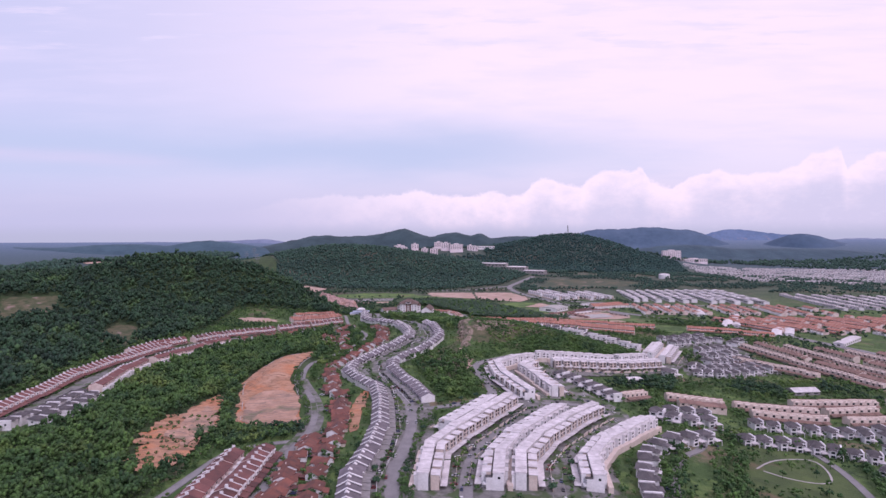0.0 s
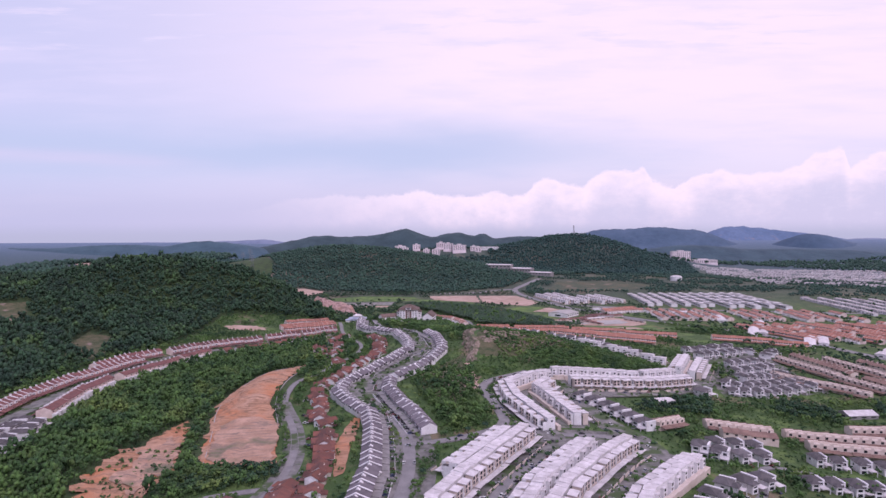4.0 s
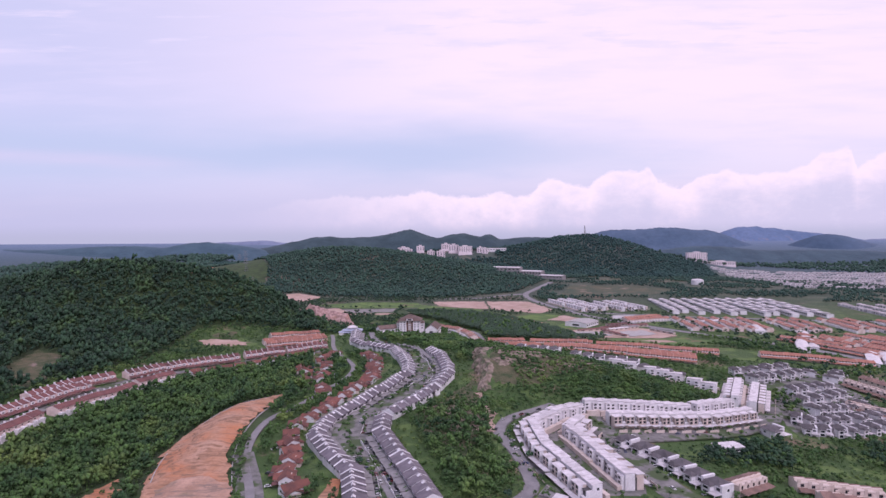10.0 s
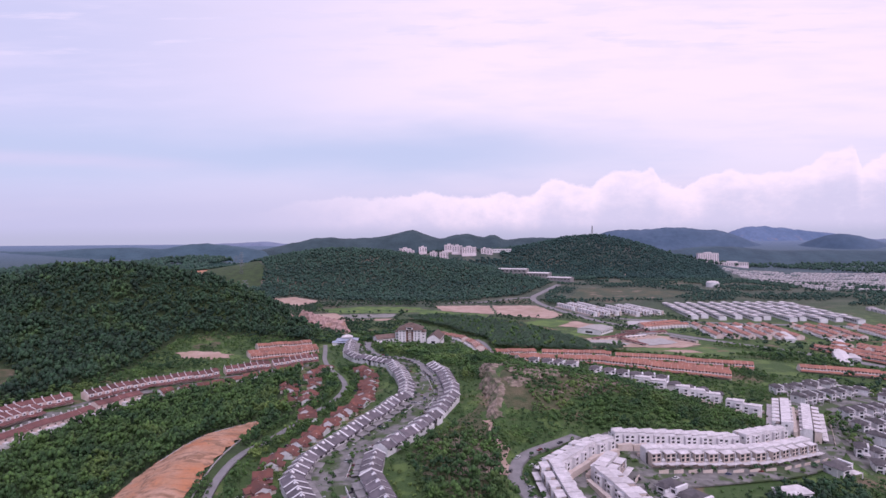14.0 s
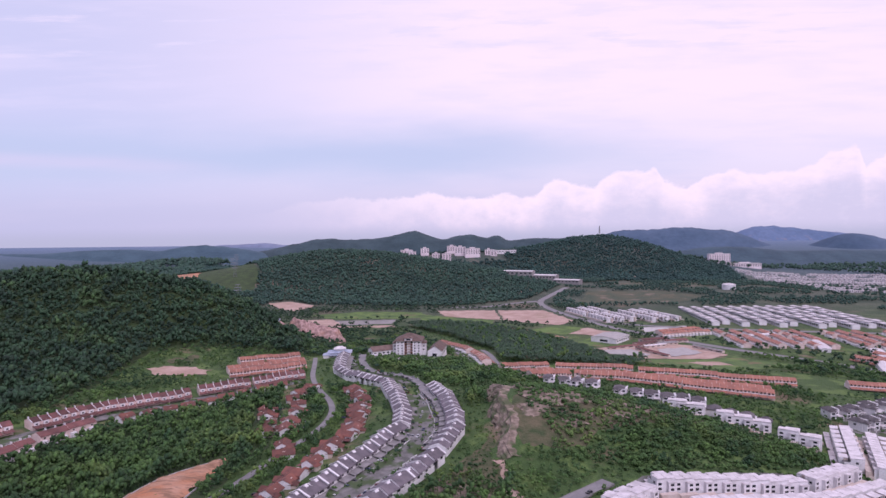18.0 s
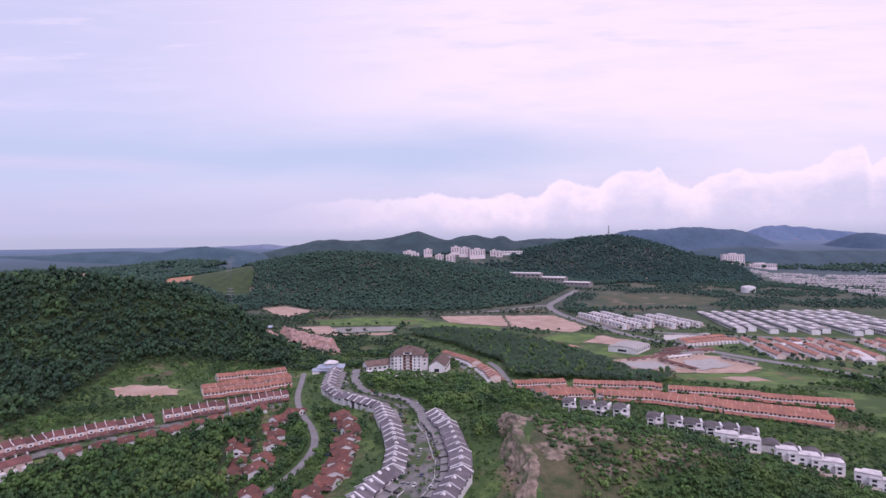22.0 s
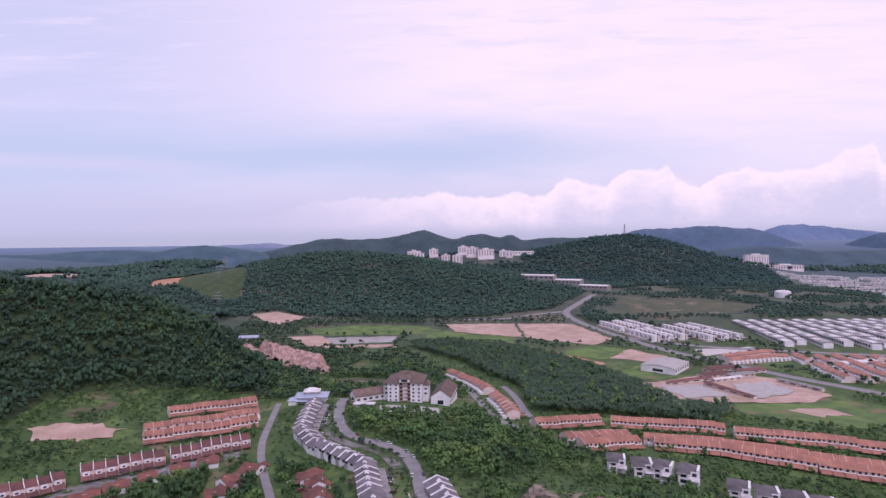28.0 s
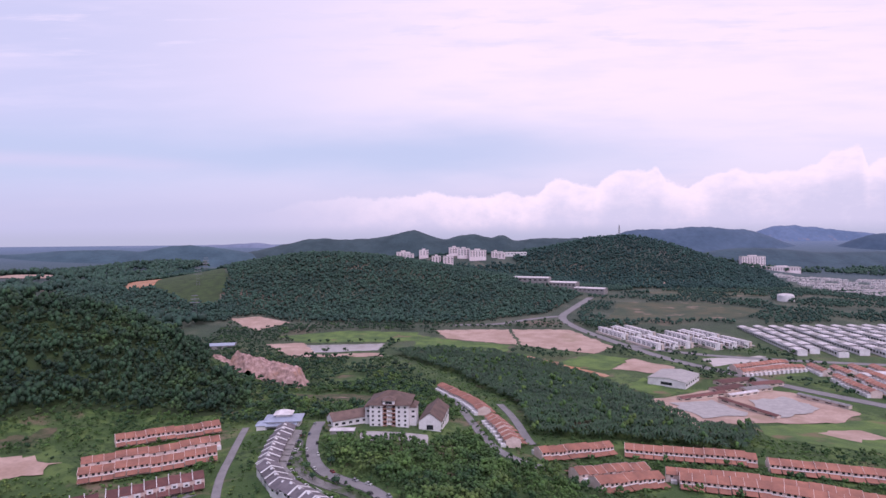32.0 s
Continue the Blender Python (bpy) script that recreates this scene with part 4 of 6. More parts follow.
row(MAROON, [(-131, 290), (-130, 372)], W, -1)
row(MAROON, [(-114, 290), (-112, 380)], W, 1)

# red-roofed houses along the village road
row(BUNG, [(-69, 285), (-68, 311), (-71, 333), (-70, 368), (-70, 388), (-73, 436), (-83, 496)], 16, -1, jitter=2.0)
row(BUNG, [(-90, 300), (-88, 360), (-86, 410)], 17, 1, jitter=1.6)
row(BUNG, [(-86, 508), (-98, 548), (-110, 600), (-110, 640), (-102, 668), (-90, 692), (-80, 720), (-72, 744), (-71, 800), (-82, 850), (-92, 876)], 16, -1, jitter=2.2)
row(BUNG, [(-140, 760), (-146, 800), (-160, 838)], 20, 1, jitter=1.6)
row(BUNG, [(-112, 712), (-116, 744)], 18, 1, jitter=1.4)
row(BUNG, [(-124, 762), (-127, 800), (-128, 826), (-146, 862), (-128, 896)], 19, 1, jitter=1.2)

# orange terraces over the valley
row(ORANGE, [(57, 990), (112, 1012)], W, 1)
row(FAR_ORANGE, [(122, 1008), (203, 983)], W, 1)
row(FAR_ORANGE, [(206, 974), (350, 928)], W, 1)
row(ORANGE, [(72, 944), (122, 965)], W, -1)
row(ORANGE, [(80, 926), (124, 945)], W, 1)
row(FAR_ORANGE, [(132, 955), (182, 939)], W, -1)
row(FAR_ORANGE, [(182, 939), (228, 917), (304, 890)], W, -1)
row(FAR_ORANGE, [(136, 943), (182, 927)], W, 1)
row(FAR_ORANGE, [(182, 927), (226, 904), (300, 877)], W, 1)
row(ORANGE, [(-13, 1235), (17, 1148), (26, 1095)], W, -1)
row(ORANGE, [(30, 1068), (38, 1030), (42, 1005)], 8.5, -1)

# white hipped houses
row(SEMI, [(86, 880), (112, 872), (135, 862)], 12, 1, 2.6, jitter=0.8)
row(SEMI, [(142, 846), (168, 838), (214, 822)], 11.5, 1, 2.6, jitter=0.8)
row(SEMI, [(206, 808), (250, 790)], 13, -1, jitter=0.6)
row(WHITE3, [(176, 806), (200, 795)], WW, -1, -1)
row(FAR_WHITE, [(206, 788), (240, 773)], WW, -1, -1)
row(FAR_WHITE, [(243, 768), (265, 752)], WW, -1, -1)
row(SEMI, [(114, 300), (128, 359), (148, 396), (178, 424), (212, 442)], 17, 1, jitter=1.2)
row(SEMI, [(181, 490), (203, 476), (236, 487)], 14, 1, jitter=0.8)
row(FAR_SEMI, [(233, 444), (283, 440), (330, 420)], 13.5, 1, jitter=0.8)
row(SEMI, [(255, 650), (272, 657)], 14, 1)
for pts_ in ([(296, 668), (330, 664), (364, 676), (400, 690)], [(300, 692), (332, 686), (362, 698), (398, 712)], [(330, 716), (362, 722), (394, 736)], [(336, 742), (362, 748), (398, 764)], [(344, 770), (400, 790)]):
    row(FAR_SEMI, pts_, 12, 1, jitter=2.0)
for pts_ in ([(322, 806), (360, 818), (410, 838)], [(318, 832), (352, 842), (396, 860)], [(412, 812), (440, 836)]):
    row(FAR_SEMI, pts_, 13, 1, jitter=1.8)
patch("paved_yard", [(286, 656), (405, 676), (420, 800), (412, 850), (330, 836), (318, 800), (342, 784), (302, 722)], YARD, "paved yards between white houses", 0.1, 8, 4, 0, False)

# cream terraces
row(FAR_TAN, [(284, 520), (345, 508)], W, 1)
row(FAR_TAN, [(362, 508), (425, 506)], W, 1)
row(FAR_TAN, [(222, 530), (262, 524)], W, -1)
row(FAR_SEMI, [(345, 470), (400, 458), (450, 430)], 14, 1, jitter=1.0)
row(FAR_SEMI, [(340, 440), (400, 425)], 14, 1, jitter=1.0)
row(FAR_SEMI, [(262, 488), (320, 480), (380, 482)], 14, 1, jitter=1.0)
row(FAR_SEMI, [(196, 500), (240, 506)], 14, 1, jitter=0.8)
row(FAR_SEMI, [(310, 400), (330, 350)], 14, 1, jitter=1.0)
row(TAN, [(169, 530), (196, 549)], W, 1)
row(TAN, [(218, 550), (270, 545)], W, 1)
row(FAR_TAN, [(280, 544), (351, 530)], W, 1)
row(FAR_TAN, [(344, 560), (423, 554)], W, 1)
row(FAR_TAN, [(360, 533), (409, 536)], W, 1)
row(FAR_TAN, [(378, 732), (437, 658)], W, 1)
row(FAR_TAN, [(425, 800), (480, 613)], W, 1)

# far rows, joined
def gaps(n, share):
    """Some houses left out of a long row, in short runs."""
    out = set()
    for k in range(n):
        if random.random() < share:
            out |= {k, k + 1}
    return out


for x in range(452, 830, 24):
    if x % 100 < 80:
        row(FAR_ORANGE, [(x, 1330 - (x - 452) * 0.12), (x - 14, 1196 - (x - 452) * 0.12)], W, 1 if x % 2 else -1, skip=gaps(24, 0.07))
for x in range(505, 900, 25):
    row(FAR_ORANGE, [(x + 22, 1130 - (x % 3) * 16), (x + 60, 930 + (x % 4) * 12)], W, 1 if x % 2 else -1, skip=gaps(34, 0.07))
row(FAR_ORANGE, [(350, 1322), (430, 1348)], W, 1)
row(FAR_ORANGE, [(348, 1300), (436, 1322)], W, -1)
row(FAR_ORANGE, [(400, 925), (520, 890)], W, 1)
for k in range(6):
    row(FAR_TAN, [(452 + k * 36, 815 - k * 10), (500 + k * 37, 590 - k * 8)], W, 1 if k % 2 else -1, skip=gaps(36, 0.09))
row(FAR_TAN, [(440, 560), (520, 545)], W, 1)
row(FAR_TAN, [(435, 535), (520, 520)], W, 1)
FARH.put(pose(905, 1505, float(hgt(905, 1505))))
for k in range(13):  # pale houses in the far estates
    y = 1880 + 62 * k + (k % 3) * 14
    x0 = 1000 + 9 * k
    while x0 < 2050:
        n = random.randint(4, 11)
        row(FAR_TOWN, [(x0, y + (x0 - 1000) * -0.16), (x0 + 14 * n, y + (x0 + 14 * n - 1000) * -0.16)], 13.5, 1, jitter=0.8)
        x0 += 14 * n + random.uniform(14, 60)
for k in range(10):
    row(FAR_TOWN, [(900 + 36 * k, 1510 - 8 * k), (880 + 36 * k, 1240)], 13, 1, jitter=0.4)
for k in range(5):
    row(FAR_TOWN, [(900, 1120 - 42 * k), (1300, 1060 - 42 * k)], 13, 1, jitter=0.6)
for k in range(3):
    for x0, y0, x1, y1 in ((258, 1605, 306, 1450), (356, 1560, 392, 1448)):
        row(FAR_WHITE, [(x0 + 24 * k, y0 + 6 * k), (x0 + 24 * k + (x1 - x0) * 0.45, y0 + 6 * k + (y1 - y0) * 0.45)], WW, 1 if k % 2 else -1)
        row(FAR_WHITE, [(x0 + 24 * k + (x1 - x0) * 0.55, y0 + 6 * k + (y1 - y0) * 0.55), (x1 + 24 * k, y1 + 6 * k)], WW, 1 if k % 2 else -1)
for j_ in (FAR_TOWN, FAR_MAROON, FAR_ORANGE, FAR_TAN, FAR_SEMI, FAR_WHITE):
    j_.finish()


def far_terrace(x0, y0, x1, y1):
    o = thing("terrace_row", "long white terrace with pale grey sheet roofs", "houses", "white terraces across the highway")
    d = Vector((x1 - x0, y1 - y0))
    n = d.length / 2
    zc = float(hgt((x0 + x1) / 2, (y0 + y1) / 2))
    o.matrix_basis = pose((x0 + x1) / 2, (y0 + y1) / 2, zc, 0, 0, math.degrees(math.atan2(d.y, d.x)))
    part("wall", prism([(-6.6, -9), (-6.6, 5.4), (0, 6.8), (6.6, 5.4), (6.6, -9)], -n, n), WHITE, o)
    k = int(n / 10)
    for i in range(k):
        a = -n + 2 * n * i / k
        up, out_ = (i * 7 % 3) * 0.8, (i * 5 % 4) * 0.9
        part("roof", gable(a + 1.2, a + 2 * n / k - 1.2, -8.0 + out_, 6.4 + out_ * 0.5, 5.8 + up, 7.2 + up, 0.5), (WHITE_ROOF, WHITE_ROOF, CONCRETE)[(i + int(x0)) % 3], o, "pale grey sheet roof")
    for s in (-1, 1):
        bm = bmesh.new()
        for i in range(int(n / 3.5)):
            a = -n + 2 + i * 7
            add_box(bm, a, a + 4.5, s * 6.6 - 0.05, s * 6.6 + 0.05, 1.0, 4.6)
        tagged(part("window_band", bm, GLASS, o, "dark openings"), kind="stuff")


for i in range(11):
    x = 486 + 28 * i
    far_terrace(x + 22 - i, 1618, x - 4 * (i % 3), 1404 - 7 * i + 18 * (i % 2))


# ---- landmarks ----
def apartment():
    o = thing("apartment_block", "five-storey white apartment block with broad brown hipped roof", "building")
    for x0, x1 in ((-15, -5), (5, 15)):
        part("wall", box(x0, x1, 0, 26, -6, 16.5), WHITE, o)
        for z in (0.6, 3.9, 7.2, 10.5, 13.8):
            for xw in (x0 + 2.6, x1 - 2.6):
                pane = part("window", box(xw - 0.8, xw + 0.8, -0.05, 0, z, z + 1.5), GLASS, o, "dark glass window")
                part("sill", box(xw - 1.0, xw + 1.0, -0.25, -0.001, z - 0.18, z - 0.02), WHITE, pane, "white window sill")
    part("core_wall", box(-5, 5, 3.5, 24, -6, 16.5), CREAM, o, "cream recessed core")
    part("roof", hip(-17, 17, -2, 28, 16.5, 24.5, 0.35), BROWN_TILE, o, "broad brown hipped tile roof")
    for k, z in enumerate((-0.6, 2.7, 6.0, 9.3, 12.6)):
        for xb in (-5, 1.8):
            bal = part("balcony", box(xb, xb + 3.2, 0.6, 3.5, z, z + 1.2), ORANGE_TILE, o, "orange balcony parapet")
            part("handrail", box(xb, xb + 3.2, 0.5, 0.7, z + 1.2, z + 1.34), WHITE, bal, "white handrail")
        part("landing", box(-1.8, 1.8, 1.6, 3.5, z - 0.15 + 1.4, z + 2.3), WHITE, o, "white stair landing")
        window(o, -3.4, 3.5, z + 1.3, 2.4, 1.7)
        window(o, 3.4, 3.5, z + 1.3, 2.4, 1.7)
    for x in (-2.0, 1.7):
        part("stair_pier", box(x, x + 0.3, 1.2, 3.5, -6, 16.4), WHITE, o)
    part("dormer", prism([(-1.2, 16.6), (-1.2, 20.2), (7.0, 20.2), (7.0, 16.6)], -4.5, 4.5), WHITE, o, "white roof dormer")
    part("dormer_window", box(-2.6, 2.6, -1.27, -1.2, 17.6, 19.4), GLASS, o, "dark dormer window")
    part("dormer_roof", hip(-5.4, 5.4, -2.4, 9, 20.2, 22.6), BROWN_TILE, o, "brown hipped dormer roof")
    for x0, x1 in ((15, 20), (-20, -15)):
        part("side_wing", box(x0, x1, 8, 22, -6, 12.5), WHITE, o, "lower white side wing")
        part("side_roof", hip(x0 - 0.8, x1 + 0.8, 7, 23, 12.5, 15.0), BROWN_TILE, o, "brown hipped side roof")
        window(o, (x0 + x1) / 2, 8, 8.6, 2.2, 1.5)
        window(o, (x0 + x1) / 2, 8, 4.6, 2.2, 1.5)
    return o


def hall(label, w, d, h, rise, wall_mat, roof_mat, name="hall", windows=5):
    o = thing(name, label, "building")
    part("wall", prism([(-d / 2, -7), (-d / 2, h), (0, h + rise * 0.9), (d / 2, h), (d / 2, -7)], -w / 2, w / 2), wall_mat, o)
    part("roof", gable(-w / 2 - 0.6, w / 2 + 0.6, -d / 2 - 0.8, d / 2 + 0.8, h - 0.2, h + rise, 0.3), roof_mat, o)
    for i in range(windows):
        window(o, -w / 2 + w * (i + 0.5) / windows, -d / 2, h * 0.4, w / windows * 0.5, h * 0.3)
    window(o, -w / 2, 0, h * 0.3, d * 0.3, h * 0.4, along="y", out=-1)
    return o


def at(o, x, y, turn=0, up=0.0, room=12, size=1.0):
    o.matrix_basis = pose(x, y, float(hgt(x, y)) + up, 0, 0, turn) @ Matrix.Scale(size, 4)
    take(x, y, room)
    return o


at(apartment(), -50, 1030, -3, 0, 22)
at(hall("low white wing with long brown tiled roof", 28, 15, 6, 4.5, WHITE, BROWN_TILE), -84, 1042, 30, 0, 14)
at(hall("white gabled wing with brown tiled roof", 40, 17, 9, 6.5, WHITE, BROWN_TILE), -16, 1046, 82, 0, 18)
at(hall("open white car shelter with flat roof", 17, 6, 2.6, 0.3, SHADE, WHITE_ROOF, "car_shelter", 1), -82, 1012, 0, 0, 9)
patch("apartment_yard", [(-66, 992), (-30, 994), (-18, 985), (-20, 1012), (-70, 1014)], CONCRETE, "pale concrete yard of the apartments", 0.4, 6, 1)


def clubhouse():
    o = thing("clubhouse", "clubhouse with blue-grey hipped roofs", "building")
    part("wall", box(-13, 13, -8, 8, -6, 5), WHITE, o)
    part("roof", hip(-15, 15, -10, 10, 5, 8.2, 0.3), BLUE_ROOF, o, "blue-grey hipped roof")
    part("lantern", box(-5.5, 5.5, -3.6, 3.6, 6, 9.0), WHITE, o, "white raised lantern")
    part("lantern_roof", hip(-7.5, 7.5, -5.6, 5.6, 9.0, 12.2, 0.25), WHITE_ROOF, o, "pale pyramid roof")
    bm = bmesh.new()
    bmesh.ops.create_cone(bm, cap_ends=True, segments=8, radius1=0.35, radius2=0.05, depth=3)
    bmesh.ops.translate(bm, verts=bm.verts, vec=(0, 0, 13))
    part("finial", bm, METAL, o)
    part("wing", box(-19, -11, -12, -2, -6, 3.4), WHITE, o)
    part("wing_roof", hip(-20, -10, -13, -1, 3.4, 5.6), BLUE_ROOF, o)
    part("canopy", box(-12, 12, -15, -8, 3.2, 3.6), BLUE_ROOF, o, "blue-grey canopy")
    for x in (-8, -3, 3, 8):
        window(o, x, -8, 1, 2.2, 2.4)
    return o


at(clubhouse(), -136, 1050, 6, 1, 20)

# the towers on the far hill
def tower_block(w, d, h, label, name="apartment_tower"):
    o = thing(name, label, "building", "far apartments")
    part("wall", box(-w / 2, w / 2, -d / 2, d / 2, -25, h), TOWER_WALL, o)
    part("roof", box(-w / 2 - 0.5, w / 2 + 0.5, -d / 2 - 0.5, d / 2 + 0.5, h, h + 1.2), CONCRETE, o)
    part("plant_room", box(-w / 6, w / 6, -d / 4, d / 4, h + 1.2, h + 5), TOWER_WALL, o)
    n = max(2, int(w / 9))
    for i in range(n):
        x = -w / 2 + w * (i + 0.5) / n
        # Flat grey strip, slightly proud: the shade of a hollow given as colour.
        part("recess", box(x - 1.2, x + 1.2, -d / 2 - 0.1, -d / 2 + 0.5, 2, h - 2), SHADE, o, "grey strip standing in for a shaded hollow with windows")
        for k in range(3):
            z = 3 + (h - 5) * k / 3
            part("window", box(x + 1.6, x + 3.6, -d / 2 - 0.12, -d / 2 + 0.1, z, z + 2.2), GLASS, o)
    return o


CLEAR = [(214, 2150), (296, 2128), (340, 2080), (380, 2060)]
for x, y, z, w, h in ((-185, 2560, 46, 48, 26), (-165, 2545, 40, 34, 26), (-118, 2620, 52, 34, 24), (-70, 2430, 36, 30, 26), (-32, 2420, 34, 34, 28), (-12, 2640, 58, 40, 26), (20, 2590, 52, 44, 30), (66, 2570, 48, 62, 28), (130, 2600, 44, 30, 24), (150, 2590, 40, 26, 22)):
    o = tower_block(w * 0.92, 18, h * 0.82, "white high-rise apartment block on a wooded hill")
    x += 22
    o.matrix_basis = pose(x, y, max(float(hgt(x, y)) - 2, z - 4), 0, 0, random.uniform(-12, 12))
    CLEAR.append((x, y))
o = hall("low white blocks on the ridge", 90, 18, 9, 1.5, WHITE, WHITE_ROOF, "hill_block", 8)
at(o, 215, 2610, -4, 2, 10)
for x, y, w, d, h, tn in ((214, 2150, 96, 40, 12, -22), (296, 2128, 70, 44, 12, -26), (352, 2070, 76, 36, 9, -30)):
    at(hall("long low factory with white sheet roof", w, d, h, 2.0, SHADE, WHITE_ROOF, "factory", 7), x, y, tn, 2, 34)
o = tower_block(84, 30, 34, "large white hospital block on rising ground", "hospital")
at(o, 1135, 2806, -6, 4)
o = tower_block(120, 40, 14, "lower white wing of the hospital", "hospital_wing")
at(o, 1230, 2780, -6, 2)


def strut(bm, a, b, half):
    """One leaning square bar from a up to b."""
    v = [bm.verts.new((p.x + half * sx, p.y + half * sy, p.z)) for p in (a, b) for sx, sy in ((-1, -1), (1, -1), (1, 1), (-1, 1))]
    bm.faces.new(v[3::-1])
    bm.faces.new(v[4:])
    for i in range(4):
        j = (i + 1) % 4
        bm.faces.new((v[i], v[j], v[4 + j], v[4 + i]))


def mast():
    o = thing("lattice_mast", "red and white lattice mast on a hilltop", "mast")
    for sx, sy in ((-1, -1), (1, -1), (1, 1), (-1, 1)):
        bm = bmesh.new()
        a, b = Vector((sx * 3.0, sy * 3.0, -4)), Vector((sx * 0.7, sy * 0.7, 46))
        strut(bm, a, b, 0.45)
        part("leg", bm, METAL, o)
    for k in range(6):
        r = 2.7 - 0.38 * k
        part("brace", box(-r, r, -r, r, 2 + 8 * k, 2.5 + 8 * k), METAL, o)
    return o


at(mast(), 628, 2780, 20)


def water_tank():
    o = thing("water_tank", "round white water tank with a domed top", "tank")
    bm = bmesh.new()
    bmesh.ops.create_cone(bm, cap_ends=True, segments=32, radius1=17, radius2=17, depth=16)
    bmesh.ops.translate(bm, verts=bm.verts, vec=(0, 0, 4))
    part("shell", bm, WHITE, o)
    bm = bmesh.new()
    bmesh.ops.create_uvsphere(bm, u_segments=32, v_segments=10, radius=17.4)
    bmesh.ops.delete(bm, geom=[v for v in bm.verts if v.co.z < -0.1], context="VERTS")
    for v in bm.verts:
        v.co.z = v.co.z * 0.28 + 12
    part("dome", bm, WHITE_ROOF, o, "shallow white dome")
    return o


at(water_tank(), 748, 1905)
at(hall("broad grey-roofed sports hall", 52, 42, 8, 2.5, WHITE, CONCRETE, "sports_hall", 6), 256, 1268, 52, 0, 30)
at(hall("open white pavilion with a curved roof", 40, 22, 5, 4, SHADE, WHITE_ROOF, "pavilion", 3), 385, 606, 4, 0, 16, 0.7)
for x, y, w, d, tn in ((322, 1262, 46, 14, 20), (352, 1250, 40, 12, 15), (300, 1230, 40, 14, 25), (330, 1228, 34, 12, 18), (258, 1196, 60, 7, 22), (372, 1178, 50, 6, -62), (305, 1206, 40, 5, 22), (282, 1150, 66, 5, -68)):
    at(hall("low site shed with dull sheet roof", w, d, 3.5, 1.0, CREAM, random.choice((MAROON_TILE, SHADE, WHITE_ROOF)), "site_shed", 4), x, y, tn, 0.3, 8)
for x, y, w, d, tn in ((545, 1195, 76, 13, 66), (585, 1130, 64, 13, 66), (512, 1018, 90, 14, 62), (540, 1040, 70, 12, 62), (548, 930, 84, 13, 58), (575, 940, 60, 12, 58), (620, 870, 84, 14, 40), (690, 800, 90, 14, 25), (505, 1285, 50, 14, 15)):
    at(hall("long white shop block with low sheet roof", w, d, 5, 1.2, WHITE, WHITE_ROOF, "shop_block", 8), x, y, tn, 0, 10)
at(hall("grey-roofed shed by the pond", 44, 24, 6, 2, SHADE, BLUE_ROOF, "shed", 3), -362, 1492, 10, 0, 22)
at(hall("low white pump house with flat roof", 18, 11, 4.5, 0.4, WHITE, WHITE_ROOF, "pump_house", 2), 205, 607, 12, 0, 8)


def rock_mass(name, x, y, w, d, h, turn, label, seed, stone=None):
    """A broken cliff: a block of stepped, ridged stone with a steep face to local -y."""
    nx, ny = max(8, int(w / 1.5)), max(8, int(d / 1.5))
    verts, faces = [], []
    m = pose(x, y, 0, 0, 0, turn)
    for j in range(ny + 1):
        for i in range(nx + 1):
            u, v = i / nx * 2 - 1, j / ny * 2 - 1
            wob = noise.noise((u * 3 + seed, v * 2, 1)) * 0.35
            rise = min(1, max(0, (v + 1 + wob) / 0.7)) ** 0.7 * min(1, max(0, (1 - abs(u) + wob * 0.6) / 0.3)) * min(1, max(0, (1 - v) / 0.25))
            steps = math.floor(rise * 6 + noise.noise((u * 5, v * 5, seed)) * 0.8) / 6
            p = m @ Vector((u * w / 2, v * d / 2 + noise.noise((u * 9, v * 9, seed + 4)) * 1.5, 0))
            k = 0.55 * rise + 0.45 * max(0, steps)
            z = float(hgt(p.x, p.y)) - 1.0 + h * k + k * (3.2 * noise.noise((p.x * 0.16, p.y * 0.16, seed + 7)) + 2.0 * noise.noise((p.x * 0.45, p.y * 0.45, seed)))
            verts.append((p.x, p.y, z))
            take(p.x, p.y, 1.5)
    k = nx + 1
    for j in range(ny):
        for i in range(nx):
            a = j * k + i
            faces += [(a, a + 1, a + k + 1), (a, a + k + 1, a + k)]
    return tagged(sheet(name, verts, faces, stone or QUARRY), label, "rock")




